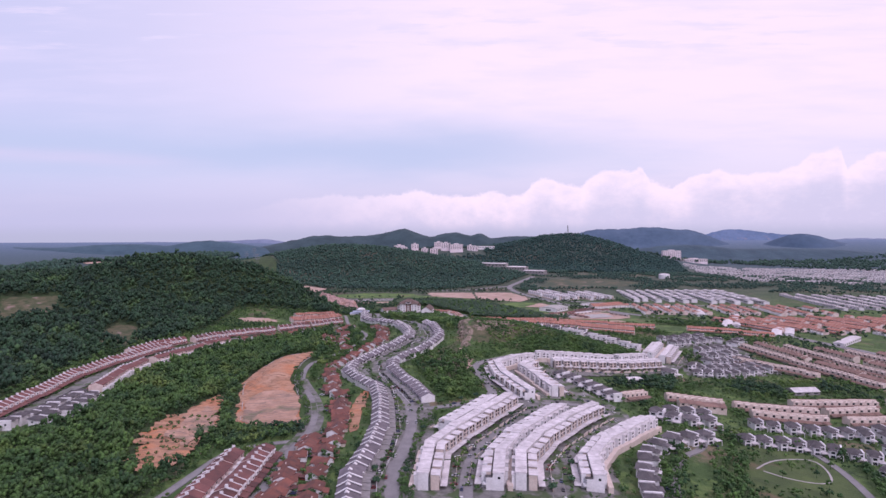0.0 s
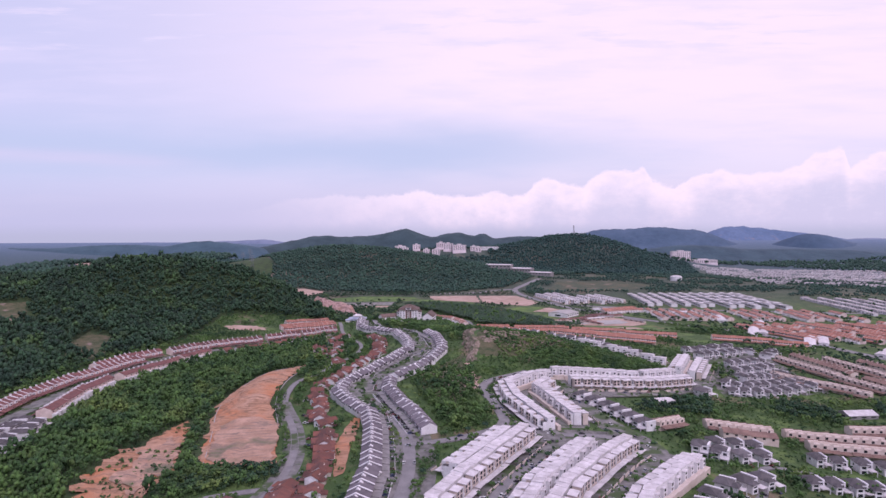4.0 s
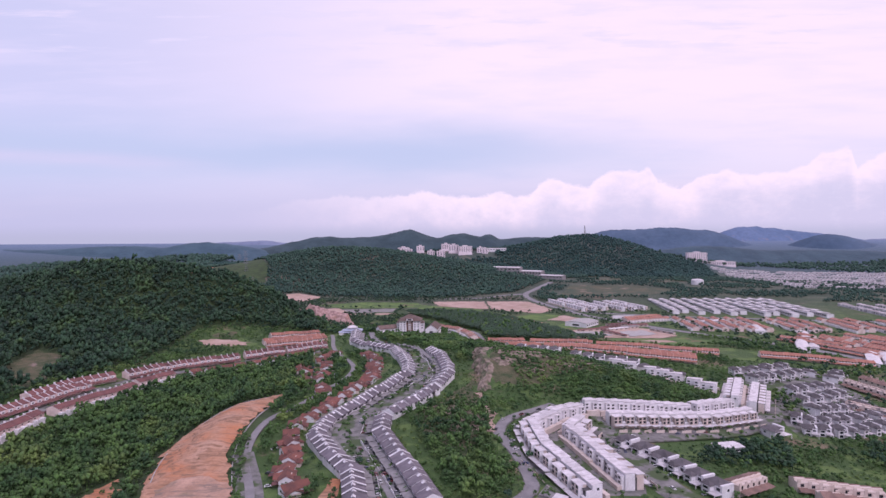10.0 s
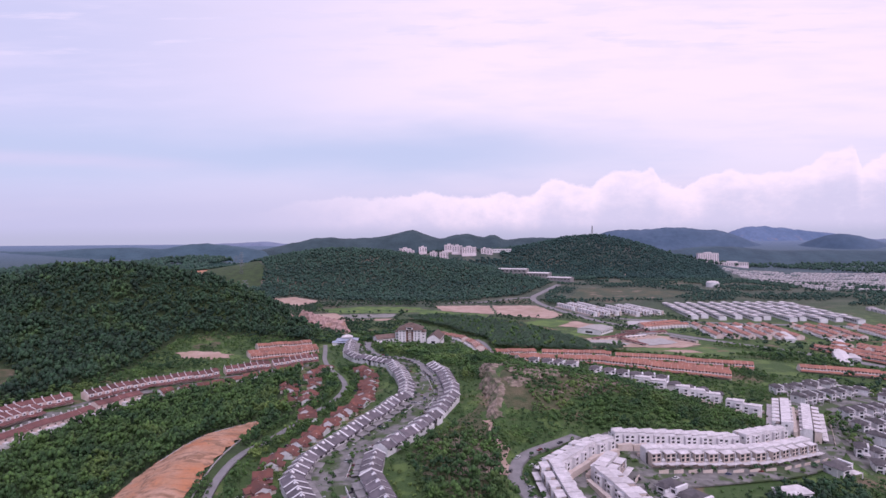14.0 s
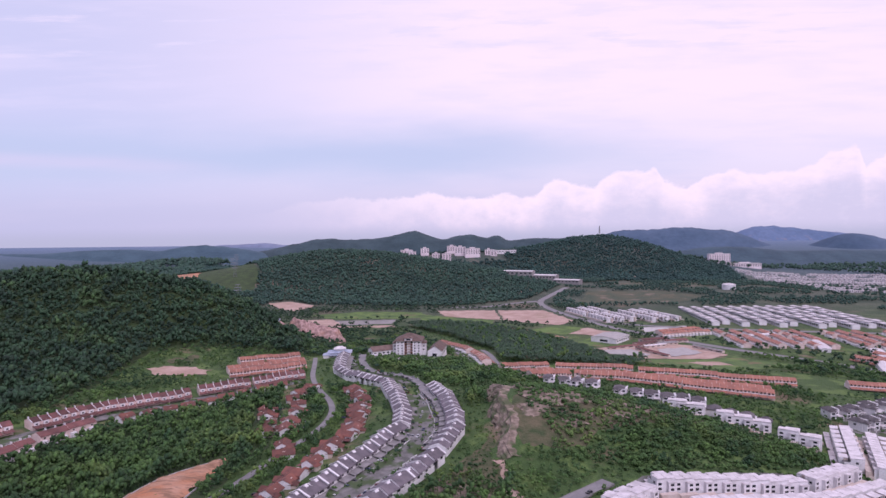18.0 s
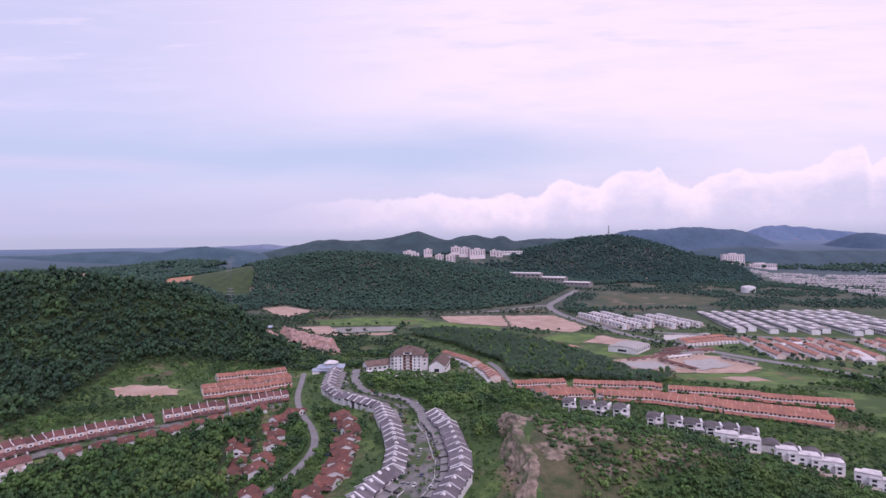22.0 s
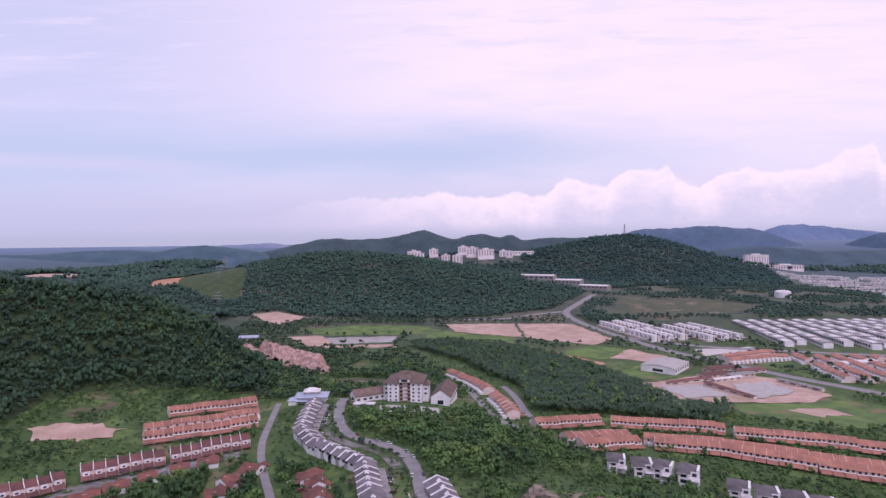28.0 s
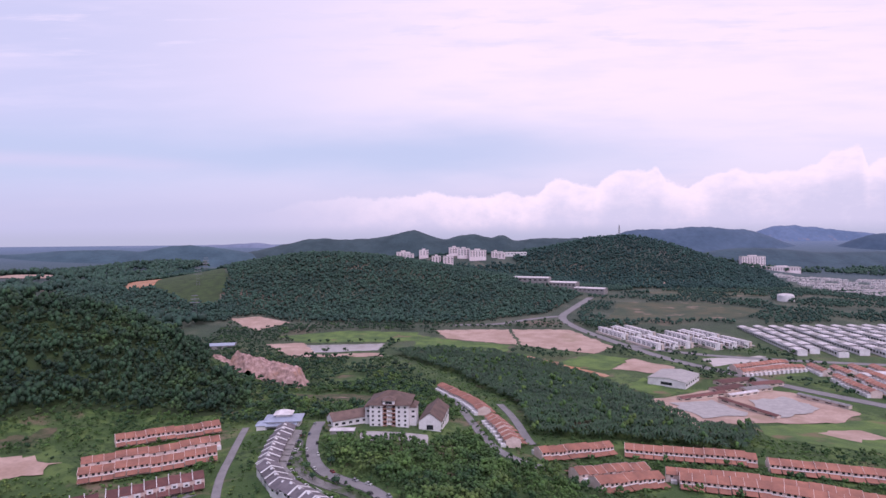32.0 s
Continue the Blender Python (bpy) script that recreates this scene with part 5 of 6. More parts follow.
def cliff(name, y0, y1, label):
    """A steep broken rock face along the hill's west edge."""
    verts, faces = [], []
    ny, nz = int((y1 - y0) / 1.6), 12
    for j in range(ny + 1):
        y = y0 + (y1 - y0) * j / ny
        x = 36.5 - 3 * math.sin(y * 0.11)
        lo, hi = float(hgt(x - 9, y)) - 1.5, float(hgt(x + 6, y)) + 0.8
        fade = min(1, j / 8, (ny - j) / 8)
        for i in range(nz + 1):
            v = i / nz
            rib = abs(noise.noise((y * 0.16, v * 1.1, 1))) * 5.0 + noise.noise((y * 0.5, v * 5, 4)) * 2.2 + noise.noise((y * 1.1, v * 9, 7)) * 1.0
            ledge = math.floor(v * 4 + noise.noise((y * 0.09, 0, 8)) * 1.2) / 4
            px = x - 6.5 + 9 * (0.35 * v + 0.65 * ledge) - rib * (1 - v * v) * fade
            verts.append((px, y + noise.noise((y * 0.3, v * 4, 6)) * 0.8, lo + (hi - lo) * v + noise.noise((y * 0.25, v * 3, 11)) * 0.9))
        verts.append((x + 10, y, float(hgt(x + 10, y)) - 0.6))
    k = nz + 2
    for j in range(ny):
        for i in range(k - 1):
            a = j * k + i
            faces += [(a, a + 1, a + k + 1), (a, a + k + 1, a + k)]
    for y in range(int(y0), int(y1), 3):
        take(36.5 - 3 * math.sin(y * 0.11), y, 5)
    return tagged(sheet(name, verts, faces, ROCK), label, "rock")


patch("dry_scrub", [(14, 560), (-12, 600), (-22, 636), (4, 686), (28, 720), (34, 690), (32, 640), (30, 600)], DRY, "dry brownish slope behind terraces", 0.1, 6, 8, 0, False)
patch("dry_scrub", [(44, 700), (48, 800), (100, 812), (170, 782), (200, 760), (150, 742), (100, 716), (70, 694)], DRY, "dry brownish scrub over a rocky hill", 0.12, 6, 8, 0, False)
cliff("rock_cliff", 688, 822, "weathered pinkish rock cliff with scrub on top")
for nm, pts in (("rock_ledge", [(46, 762), (70, 770), (96, 764), (90, 750), (60, 748)]), ("rock_ledge", [(104, 762), (128, 768), (150, 758), (140, 744), (112, 748)]), ("rock_ledge", [(46, 800), (66, 806), (76, 794), (52, 786)]), ("rock_ledge", [(2, 600), (10, 640), (22, 648), (30, 620), (22, 596)]), ("rock_ledge", [(-4, 640), (6, 662), (14, 655), (8, 632)])):
    patch(nm, pts, ROCK, "bare brown rock showing through scrub", 0.2, 3, 5, 2.2, False)
patch("eroded_soil", [(24, 600), (30, 640), (26, 690), (34, 688), (38, 640), (40, 604)], PINK, "bare pinkish soil among bushes", 0.25, 4, 6, 0.6, False)
for x, y, r in ((66, 742, 9), (92, 752, 7), (118, 738, 8), (84, 724, 6), (140, 752, 6), (58, 776, 7)):
    patch("eroded_soil", [(x + r * 1.7 * math.cos(a), y + r * 0.7 * math.sin(a)) for a in (0, 0.8, 1.6, 2.4, 3.2, 4.0, 4.8, 5.6)], ROCK, "bare brown rock on a scrubby hill", 0.25, 2.5, 7, 1.8, False)
for x, y, w, d, h, turn, seed in ((54, 738, 20, 15, 2.6, -70, 3.1), (52, 782, 18, 13, 2.6, -60, 8.4), (92, 752, 18, 9, 1.6, -10, 5.9)):
    rock_mass("rock_outcrop", x, y, w, d, h, turn, "weathered brown rock outcrop among scrub", seed, ROCK)
rock_mass("quarry_face", -206, 1236, 86, 36, 21, 4, "cut quarry face of pale pink rock", 21.7)
rock_mass("quarry_face", -262, 1262, 44, 26, 6, 14, "old quarry cutting of pale pink rock", 33.3)


def pylon():
    o = thing("pylon", "tall grey lattice power pylon", "pylon", "power line")
    for sx, sy in ((-1, -1), (1, -1), (1, 1), (-1, 1)):
        bm = bmesh.new()
        a, b = Vector((sx * 4.0, sy * 4.0, -3)), Vector((sx * 0.7, sy * 0.7, 42))
        strut(bm, a, b, 0.18)
        part("leg", bm, STEEL, o)
    for k in range(6):
        r, z = 3.7 - 0.5 * k, 3 + 6 * k
        bm = bmesh.new()
        for e in (-r, r):
            add_box(bm, -r, r, e - 0.12, e + 0.12, z, z + 0.24)
            add_box(bm, e - 0.12, e + 0.12, -r, r, z, z + 0.24)
        part("brace", bm, STEEL, o)
    for z, r in ((26, 9), (33, 8), (40, 6)):
        part("cross_arm", prism([(-0.4, z), (0.4, z), (0, z + 1.4)], -r, r), STEEL, o)
    return o


PYLON = Kind(pylon)
for x, y in ((-520, 1760), (-600, 1960), (-690, 2220), (-810, 2500)):
    PYLON.put(pose(x, y, float(hgt(x, y)), 0, 0, 24))
GLADES = [[(-720, 1960), (-560, 1830), (-500, 1840), (-560, 2050), (-690, 2280), (-760, 2200)], [(-820, 2080), (-740, 2060), (-700, 1940), (-760, 1930)]]
GLADES.append([(-416, 728), (-458, 800), (-466, 850), (-430, 842), (-396, 780), (-390, 735)])
patch("bare_clearing", GLADES[-1], DRY, "brown slope cleared of trees above terraces", 0.4, 5, 8, 0, False)
patch("cleared_slope", GLADES[0], SCRUB, "cleared green slope under a power line", 1.0, 30, 20, 0, False)
patch("cleared_slope", GLADES[1], EARTH, "raw red earth on a far slope", 1.5, 20, 15, 0, False)
for i in range(9):
    FAR_X, FAR_Y = -990 + random.uniform(-90, 90), 2150 + random.uniform(-70, 70)
    at(hall("far pale house on cleared land", 22, 14, 6, 3, WHITE, BROWN_TILE, "far_house", 2), FAR_X, FAR_Y, random.uniform(0, 90))
patch("cleared_slope", [(-1080, 2080), (-980, 2060), (-900, 2120), (-950, 2220), (-1060, 2230)], PINK, "cleared building land of pale red earth", 1.5, 20, 15, 0, False)
patch("cleared_slope", [(-1500, 2480), (-1420, 2440), (-1330, 2500), (-1380, 2580), (-1480, 2570)], PINK, "cleared red earth on a far western hill", 2.0, 20, 18, 0, False)
GLADES.append([(-1510, 2380), (-1400, 2340), (-1310, 2490), (-1380, 2590), (-1490, 2580)])
GLADES.append([(-1080, 2060), (-980, 2040), (-890, 2110), (-950, 2230), (-1060, 2240)])


# ---- trees and woods ----
def lump(bm_verts, bm_faces, c, r, rng, squash=0.8):
    t = (1 + 5 ** 0.5) / 2
    ico = np.array([(-1, t, 0), (1, t, 0), (-1, -t, 0), (1, -t, 0), (0, -1, t), (0, 1, t), (0, -1, -t), (0, 1, -t), (t, 0, -1), (t, 0, 1), (-t, 0, -1), (-t, 0, 1)]) / 1.9
    fac = ((0, 11, 5), (0, 5, 1), (0, 1, 7), (0, 7, 10), (0, 10, 11), (1, 5, 9), (5, 11, 4), (11, 10, 2), (10, 7, 6), (7, 1, 8), (3, 9, 4), (3, 4, 2), (3, 2, 6), (3, 6, 8), (3, 8, 9), (4, 9, 5), (2, 4, 11), (6, 2, 10), (8, 6, 7), (9, 8, 1))
    q, _ = np.linalg.qr(rng.normal(size=(3, 3)))
    v = (ico * rng.uniform(0.7, 1.25, (12, 1))) @ q * r
    v[:, 2] *= squash
    base = sum(len(a) for a in bm_verts)
    bm_verts.append(v + c)
    bm_faces.append(np.array(fac) + base)


OCT = np.array([(1, 0, 0), (0, 1, 0), (-1, 0, 0), (0, -1, 0), (0, 0, 1), (0, 0, -1)], float)
OCT_FACES = np.array([(0, 1, 4), (1, 2, 4), (2, 3, 4), (3, 0, 4), (1, 0, 5), (2, 1, 5), (3, 2, 5), (0, 3, 5)])


def small_lump(bm_verts, bm_faces, c, r, rng):
    q, _ = np.linalg.qr(rng.normal(size=(3, 3)))
    base = sum(len(a) for a in bm_verts)
    bm_verts.append(OCT * rng.uniform(0.8, 1.4, (6, 1)) @ q * r * (1, 1, 0.85) + c)
    bm_faces.append(OCT_FACES + base)


def crown_shape(rng, lumps, leaves, tall=1.0, trunk=True, big=(0.30, 0.52), round_=99):
    """A crown 1 m in radius standing on z = 0: lumps of foliage with gaps, loose leaves round them, and a thin trunk."""
    V, Fs = [], []
    for k in range(lumps):
        a = rng.uniform(0, 6.283)
        e = rng.uniform(-0.2, 1.0)
        rr = rng.uniform(0.35, 0.72) * math.sqrt(max(0, 1 - e * e * 0.7))
        c = np.array((math.cos(a) * rr, math.sin(a) * rr, (1.15 + 0.62 * e) * tall))
        (lump if k < round_ else small_lump)(V, Fs, c, rng.uniform(*big), rng)
    for k in range(leaves):
        a, e = rng.uniform(0, 6.283), rng.uniform(-0.5, 1.0)
        rr = rng.uniform(0.75, 1.08) * math.sqrt(max(0.05, 1 - e * e))
        c = np.array((math.cos(a) * rr, math.sin(a) * rr, (1.15 + 0.75 * e) * tall))
        d = rng.normal(size=(3, 3)) * (0.14 if lumps < 6 else 0.10)
        base = sum(len(a_) for a_ in V)
        V.append(c + d)
        Fs.append(np.array([(0, 1, 2)]) + base)
    if trunk:
        base = sum(len(a_) for a_ in V)
        V.append(np.array([(math.cos(k * 2.09) * r, math.sin(k * 2.09) * r, z) for z, r in ((-0.3, 0.09), (1.0 * tall, 0.05)) for k in range(3)]))
        Fs.append(np.array([(0, 1, 4), (0, 4, 3), (1, 2, 5), (1, 5, 4), (2, 0, 3), (2, 3, 5)]) + base)
    return np.concatenate(V), np.concatenate(Fs)


rng = np.random.default_rng(7)
NEAR = [crown_shape(rng, 9, 26, big=(0.22, 0.42), round_=3) for _ in range(9)]
WOOD = [crown_shape(rng, 5, 12, 1.0, False, (0.28, 0.50), 1) for _ in range(10)]


def far_crown(rng):
    """A coarse crown of three faceted lumps, for woods that stay far off."""
    V, Fs = [], []
    for k in range(3):
        a = rng.uniform(0, 6.283)
        c = np.array((math.cos(a) * 0.4, math.sin(a) * 0.4, rng.uniform(0.7, 1.3)))
        o8 = np.array([(1, 0, 0), (0, 1, 0), (-1, 0, 0), (0, -1, 0), (0, 0, 0.9), (0, 0, -0.9)], float) * rng.uniform(0.45, 0.8, (6, 1))
        q, _ = np.linalg.qr(rng.normal(size=(3, 3)))
        V.append(o8 @ q + c)
        Fs.append(np.array([(0, 1, 4), (1, 2, 4), (2, 3, 4), (3, 0, 4), (1, 0, 5), (2, 1, 5), (3, 2, 5), (0, 3, 5)]) + k * 6)
    return np.concatenate(V), np.concatenate(Fs)


FARW = [far_crown(rng) for _ in range(8)]
BUSH = [crown_shape(rng, 4, 9, 0.45, False, round_=1) for _ in range(6)]
TUFT = [crown_shape(rng, 3, 5, 0.4, False, round_=0) for _ in range(6)]


def palm_shape(rng):
    V, Fs, base = [], [], 0
    for k in range(13):
        a = k * 2.4 + rng.uniform(-0.2, 0.2)
        up = rng.uniform(0.1, 0.5)
        d = np.array((math.cos(a), math.sin(a), 0))
        s = np.array((-d[1], d[0], 0)) * 0.16
        p0, p1, p2 = np.array((0, 0, 1.5)), d * 0.55 + (0, 0, 1.5 + up), d * 1.1 + (0, 0, 1.25 + up * 0.3)
        V.append(np.array([p0 - s * 0.3, p0 + s * 0.3, p1 + s, p1 - s, p2]))
        Fs.append(np.array([(0, 1, 2), (0, 2, 3), (3, 2, 4)]) + base)
        base += 5
    return np.concatenate(V), np.concatenate(Fs)


PALMS = [palm_shape(rng) for _ in range(4)]


def plant(name, label, shapes, x, y, size, material, squash=(0.85, 1.25), sink=0.0, trunk_faces=False):
    """Many crowns joined into one mesh: one crown of a random shape at each place."""
    n = len(x)
    if not n:
        return None
    kind_ = rng.integers(0, len(shapes), n)
    turn = rng.uniform(0, 6.283, n)
    z = hgt(x, y) - sink
    hgt_ = size * rng.uniform(*squash, n)
    V, Fs, base = [], [], 0
    for k, (sv, sf) in enumerate(shapes):
        pick = np.where(kind_ == k)[0]
        if not len(pick):
            continue
        c, s = np.cos(turn[pick])[:, None], np.sin(turn[pick])[:, None]
        X = (sv[None, :, 0] * c - sv[None, :, 1] * s) * size[pick][:, None] + x[pick][:, None]
        Y = (sv[None, :, 0] * s + sv[None, :, 1] * c) * size[pick][:, None] + y[pick][:, None]
        Z = sv[None, :, 2] * hgt_[pick][:, None] + z[pick][:, None]
        V.append(np.stack([X, Y, Z], -1).reshape(-1, 3))
        f = sf[None] + (np.arange(len(pick)) * len(sv))[:, None, None] + base
        Fs.append(f.reshape(-1, 3))
        base += len(pick) * len(sv)
    ob = sheet(name, np.concatenate(V), np.concatenate(Fs), material, smooth=True)
    return tagged(ob, label, "trees", kind="stuff")


def scatter(poly, gap, keep=1.0, patchy=0.0, scale=0.012, bias=0.0, anywhere=False):
    """Jittered places inside an outline, clear of houses and roads; patchy leaves glades."""
    xs, ys = [p[0] for p in poly], [p[1] for p in poly]
    X, Y = np.meshgrid(np.arange(min(xs), max(xs), gap), np.arange(min(ys), max(ys), gap))
    x = X.ravel() + rng.uniform(-0.45, 0.45, X.size) * gap
    y = Y.ravel() + rng.uniform(-0.45, 0.45, X.size) * gap
    ok = inside(x, y, poly) & (free(x, y) | anywhere)
    for cx, cy in CLEAR:
        ok &= ~((abs(x - cx) < 42) & (y > cy - 62) & (y < cy + 25))
    for gl in GLADES:
        ok &= ~inside(x, y, gl)
    ok &= (rng.uniform(0, 1, x.size) < keep)
    x, y = x[ok], y[ok]
    if patchy and len(x):
        f = np.array([noise.noise((a * scale, b * scale, 2)) for a, b in zip(x, y)])
        ok = f > patchy - 1 + bias
        x, y = x[ok], y[ok]
    return x, y


def wood(name, label, poly, gap, size, shapes, material, keep=1.0, patchy=0.0, anywhere=False, **kw):
    x, y = scatter(poly, gap, keep, patchy, anywhere=anywhere)
    return plant(name, label, shapes, x, y, rng.uniform(*size, len(x)), material, **kw)


VALLEY = [(-330, 230), (-300, 420), (-306, 640), (-300, 740), (-268, 800), (-212, 856), (-160, 888), (-150, 850), (-138, 800), (-130, 745), (-138, 700), (-135, 560), (-120, 470), (-160, 400), (-168, 230)]
HILL = [(-1010, 1230), (-390, 455), (-378, 440), (-390, 600), (-384, 700), (-352, 800), (-338, 880), (-345, 1000), (-300, 1052), (-215, 1072), (-186, 1110), (-200, 1170), (-250, 1195), (-300, 1270), (-420, 1320), (-1000, 1340)]
for nm, poly in (("hill", HILL), ("valley", VALLEY)):
    patch("forest_floor", poly, SCRUB, "dark leafy floor of the %s wood" % nm, 0.25, 12, 4, 0, False)
wood("valley_wood", "young bright green trees filling the valley", VALLEY, 4.4, (1.7, 4.3), NEAR, LEAF, 0.97, squash=(0.95, 1.8))
ROADSIDE = [(-118, 530), (-146, 580), (-150, 640), (-144, 690), (-128, 735), (-112, 752), (-92, 752), (-104, 725), (-116, 690), (-124, 640), (-122, 590), (-112, 545)]
wood("roadside_trees", "bushy trees crowding the village road", [(-118, 740), (-112, 800), (-122, 840), (-146, 885), (-164, 935), (-172, 990), (-160, 990), (-146, 930), (-128, 886), (-110, 850), (-84, 800), (-88, 770), (-104, 740)], 3.7, (1.3, 3.0), NEAR, LEAF, 0.9, squash=(1.0, 1.7))
wood("roadside_trees", "bushy trees crowding the village road", ROADSIDE, 3.9, (1.6, 3.2), NEAR, LEAF, 0.95, squash=(1.0, 1.7))
wood("roadside_trees", "bushes between the village road and a cut slope", [(-100, 432), (-106, 470), (-118, 512), (-140, 560), (-146, 600), (-138, 600), (-126, 545), (-108, 492), (-100, 455), (-96, 432)], 3.2, (1.0, 2.4), NEAR, LEAF, 0.9, 0.0, True)
wood("slope_foot_trees", "dark trees at the foot of a cut slope", [(-96, 420), (-104, 438), (-160, 444), (-168, 425), (-150, 402), (-112, 408)], 3.8, (1.4, 3.2), NEAR, FOREST, 0.9, 0.0, True)
wood("hill_forest", "dense dark green forest over the hill", HILL, 5.9, (2.1, 5.2), WOOD, FOREST, 0.98, squash=(0.9, 2.0))
wood("emergent_trees", "taller trees standing out of the forest", HILL, 26, (4.5, 6.5), NEAR, FOREST, 0.8, squash=(1.3, 1.8))
wood("slope_wood", "trees and scrub on a slope behind terraces", [(22, 470), (8, 500), (-20, 596), (-30, 640), (0, 690), (18, 740), (10, 830), (0, 850), (36, 850), (42, 800), (38, 700), (34, 640), (28, 590), (40, 545), (42, 515)], 4.4, (0.8, 4.0), NEAR, LEAF, 0.8, 0.92, squash=(0.9, 1.7))
wood("slope_scrub", "brownish scrub on a slope behind terraces", [(22, 470), (8, 500), (-20, 596), (-30, 640), (0, 690), (18, 740), (36, 760), (38, 700), (34, 640), (28, 590), (40, 545), (42, 515)], 3.2, (0.5, 1.5), TUFT, LEAF, 0.8)
wood("hill_scrub", "low scrub over a rocky hill", [(48, 790), (55, 690), (95, 684), (110, 676), (262, 716), (255, 750), (205, 790), (100, 835)], 3.8, (1.0, 2.9), BUSH, LEAF, 0.85, 0.62, True, squash=(0.9, 1.6))
wood("hill_trees", "dark trees on the flank of the rocky hill", [(95, 700), (110, 682), (255, 718), (250, 748), (200, 762), (120, 735)], 5.4, (1.6, 3.6), NEAR, LEAF, 0.75, 1.15)
wood("garden_wood", "dense green wood below the apartments", [(-92, 940), (-62, 940), (-34, 915), (-14, 850), (22, 850), (34, 960), (14, 1000), (-60, 1002), (-92, 985)], 5.4, (2.6, 4.4), NEAR, LEAF, 0.95)
wood("hillside_bushes", "bushes and trees on the slope beside the apartments", [(0, 850), (60, 855), (72, 915), (56, 962), (30, 990), (8, 1030), (-2, 1010), (20, 960)], 4.4, (1.0, 3.4), NEAR, LEAF, 0.85, 0.35, squash=(0.9, 1.7))
wood("bank_wood", "trees and bushes on a bank behind terraces", [(-140, 1030), (-150, 980), (-138, 925), (-115, 895), (-66, 880), (-62, 850), (-52, 800), (-72, 830), (-100, 860), (-130, 910), (-146, 960)], 4.6, (1.2, 2.6), NEAR, LEAF, 0.75)
wood("oil_palms", "dark rows of oil palms", [(62, 1034), (130, 1030), (205, 1006), (245, 1055), (205, 1072), (192, 1180), (180, 1240), (128, 1350), (60, 1430), (-20, 1460), (-90, 1440), (10, 1300), (60, 1150)], 5.8, (4.0, 5.2), PALMS, PALM, 0.98)
wood("palm_gap_trees", "bushy trees among oil palms", [(62, 1034), (130, 1030), (205, 1006), (245, 1055), (205, 1072), (192, 1180), (180, 1240), (128, 1350), (60, 1430), (-20, 1460), (-90, 1440), (10, 1300), (60, 1150)], 11, (2.6, 4.4), WOOD, LEAF, 0.55, 0.0, squash=(1.2, 1.9))
wood("park_wood", "dark trees between the terraces and the park", [(150, 606), (200, 618), (260, 634), (300, 650), (430, 640), (430, 600), (300, 588), (205, 575), (170, 575)], 5.6, (2.4, 4.2), NEAR, FOREST, 0.95, 1.1)
wood("verge_bushes", "bushes along a verge behind white terraces", [(98, 290), (106, 352), (124, 386), (178, 446), (166, 470), (190, 465), (160, 420), (134, 380), (120, 340), (106, 290)], 4.2, (1.3, 2.4), NEAR, LEAF, 0.8)
for band in ([(118, 292), (136, 350), (158, 402), (176, 414), (172, 396), (150, 346), (136, 292)], [(150, 300), (164, 340), (184, 386), (206, 412), (222, 408), (200, 372), (184, 330), (176, 300)], [(212, 436), (230, 466), (258, 458), (276, 446), (274, 432), (246, 446), (226, 430)], [(272, 340), (294, 396), (296, 458), (306, 452), (306, 396), (284, 340)]):
    wood("park_road_trees", "bushy trees along the park road", band, 4.2, (1.5, 3.4), NEAR, LEAF, 0.8, 0.0, True, squash=(0.9, 1.6))
wood("park_trees", "scattered trees round the park", [(190, 300), (200, 400), (230, 455), (290, 460), (330, 400), (330, 300)], 9, (1.8, 3.4), NEAR, LEAF, 0.3)
wood("field_scrub", "scrub and small trees between the fields", [(200, 1040), (310, 960), (420, 930), (520, 900), (520, 1020), (420, 1140), (395, 1120), (260, 1090)], 7, (1.2, 3.2), NEAR, LEAF, 0.65, 0.75)
wood("village_trees", "garden trees among red-roofed houses", [(-160, 250), (-160, 420), (-115, 520), (-120, 700), (-150, 880), (-140, 900), (-60, 880), (-60, 780), (-105, 640), (-70, 500), (-60, 400), (-60, 250)], 4.0, (1.2, 3.0), NEAR, LEAF, 0.88, squash=(0.9, 1.6))
wood("middle_trees", "trees scattered over the middle ground", [(-190, 1050), (-30, 1050), (-20, 1250), (-100, 1440), (-60, 1700), (-420, 1700), (-420, 1400), (-250, 1250)], 7.6, (1.6, 4.4), WOOD, FOREST, 0.85, 0.50)
wood("valley_trees", "trees scattered round the fields", [(-60, 1440), (80, 1440), (300, 1280), (480, 1150), (480, 1420), (300, 1700), (100, 1720), (-60, 1700)], 8.5, (1.5, 4.2), WOOD, FOREST, 0.75, 0.72)
wood("east_trees", "trees scattered among far estates", [(380, 860), (900, 500), (1400, 700), (1500, 1500), (1000, 1560), (830, 1200), (450, 1180)], 15, (2.5, 5.0), WOOD, FOREST, 0.6, 0.95)
wood("far_scrub", "patchy wood beyond the highway", [(240, 1640), (480, 1640), (860, 1640), (900, 1560), (1400, 1560), (1500, 1900), (980, 2280), (600, 2200), (330, 2000), (260, 1800)], 9.5, (2.6, 5.2), FARW, FAR_FOREST_HAZE, 0.9, 0.9)
wood("middle_forest", "dense forest over the middle hill", [(-900, 1690), (-320, 1720), (0, 1700), (200, 1800), (330, 2030), (500, 2200), (500, 2270), (-900, 2270)], 7.0, (2.8, 6.4), FARW, FAR_FOREST_HAZE, 0.97, squash=(0.7, 1.3))
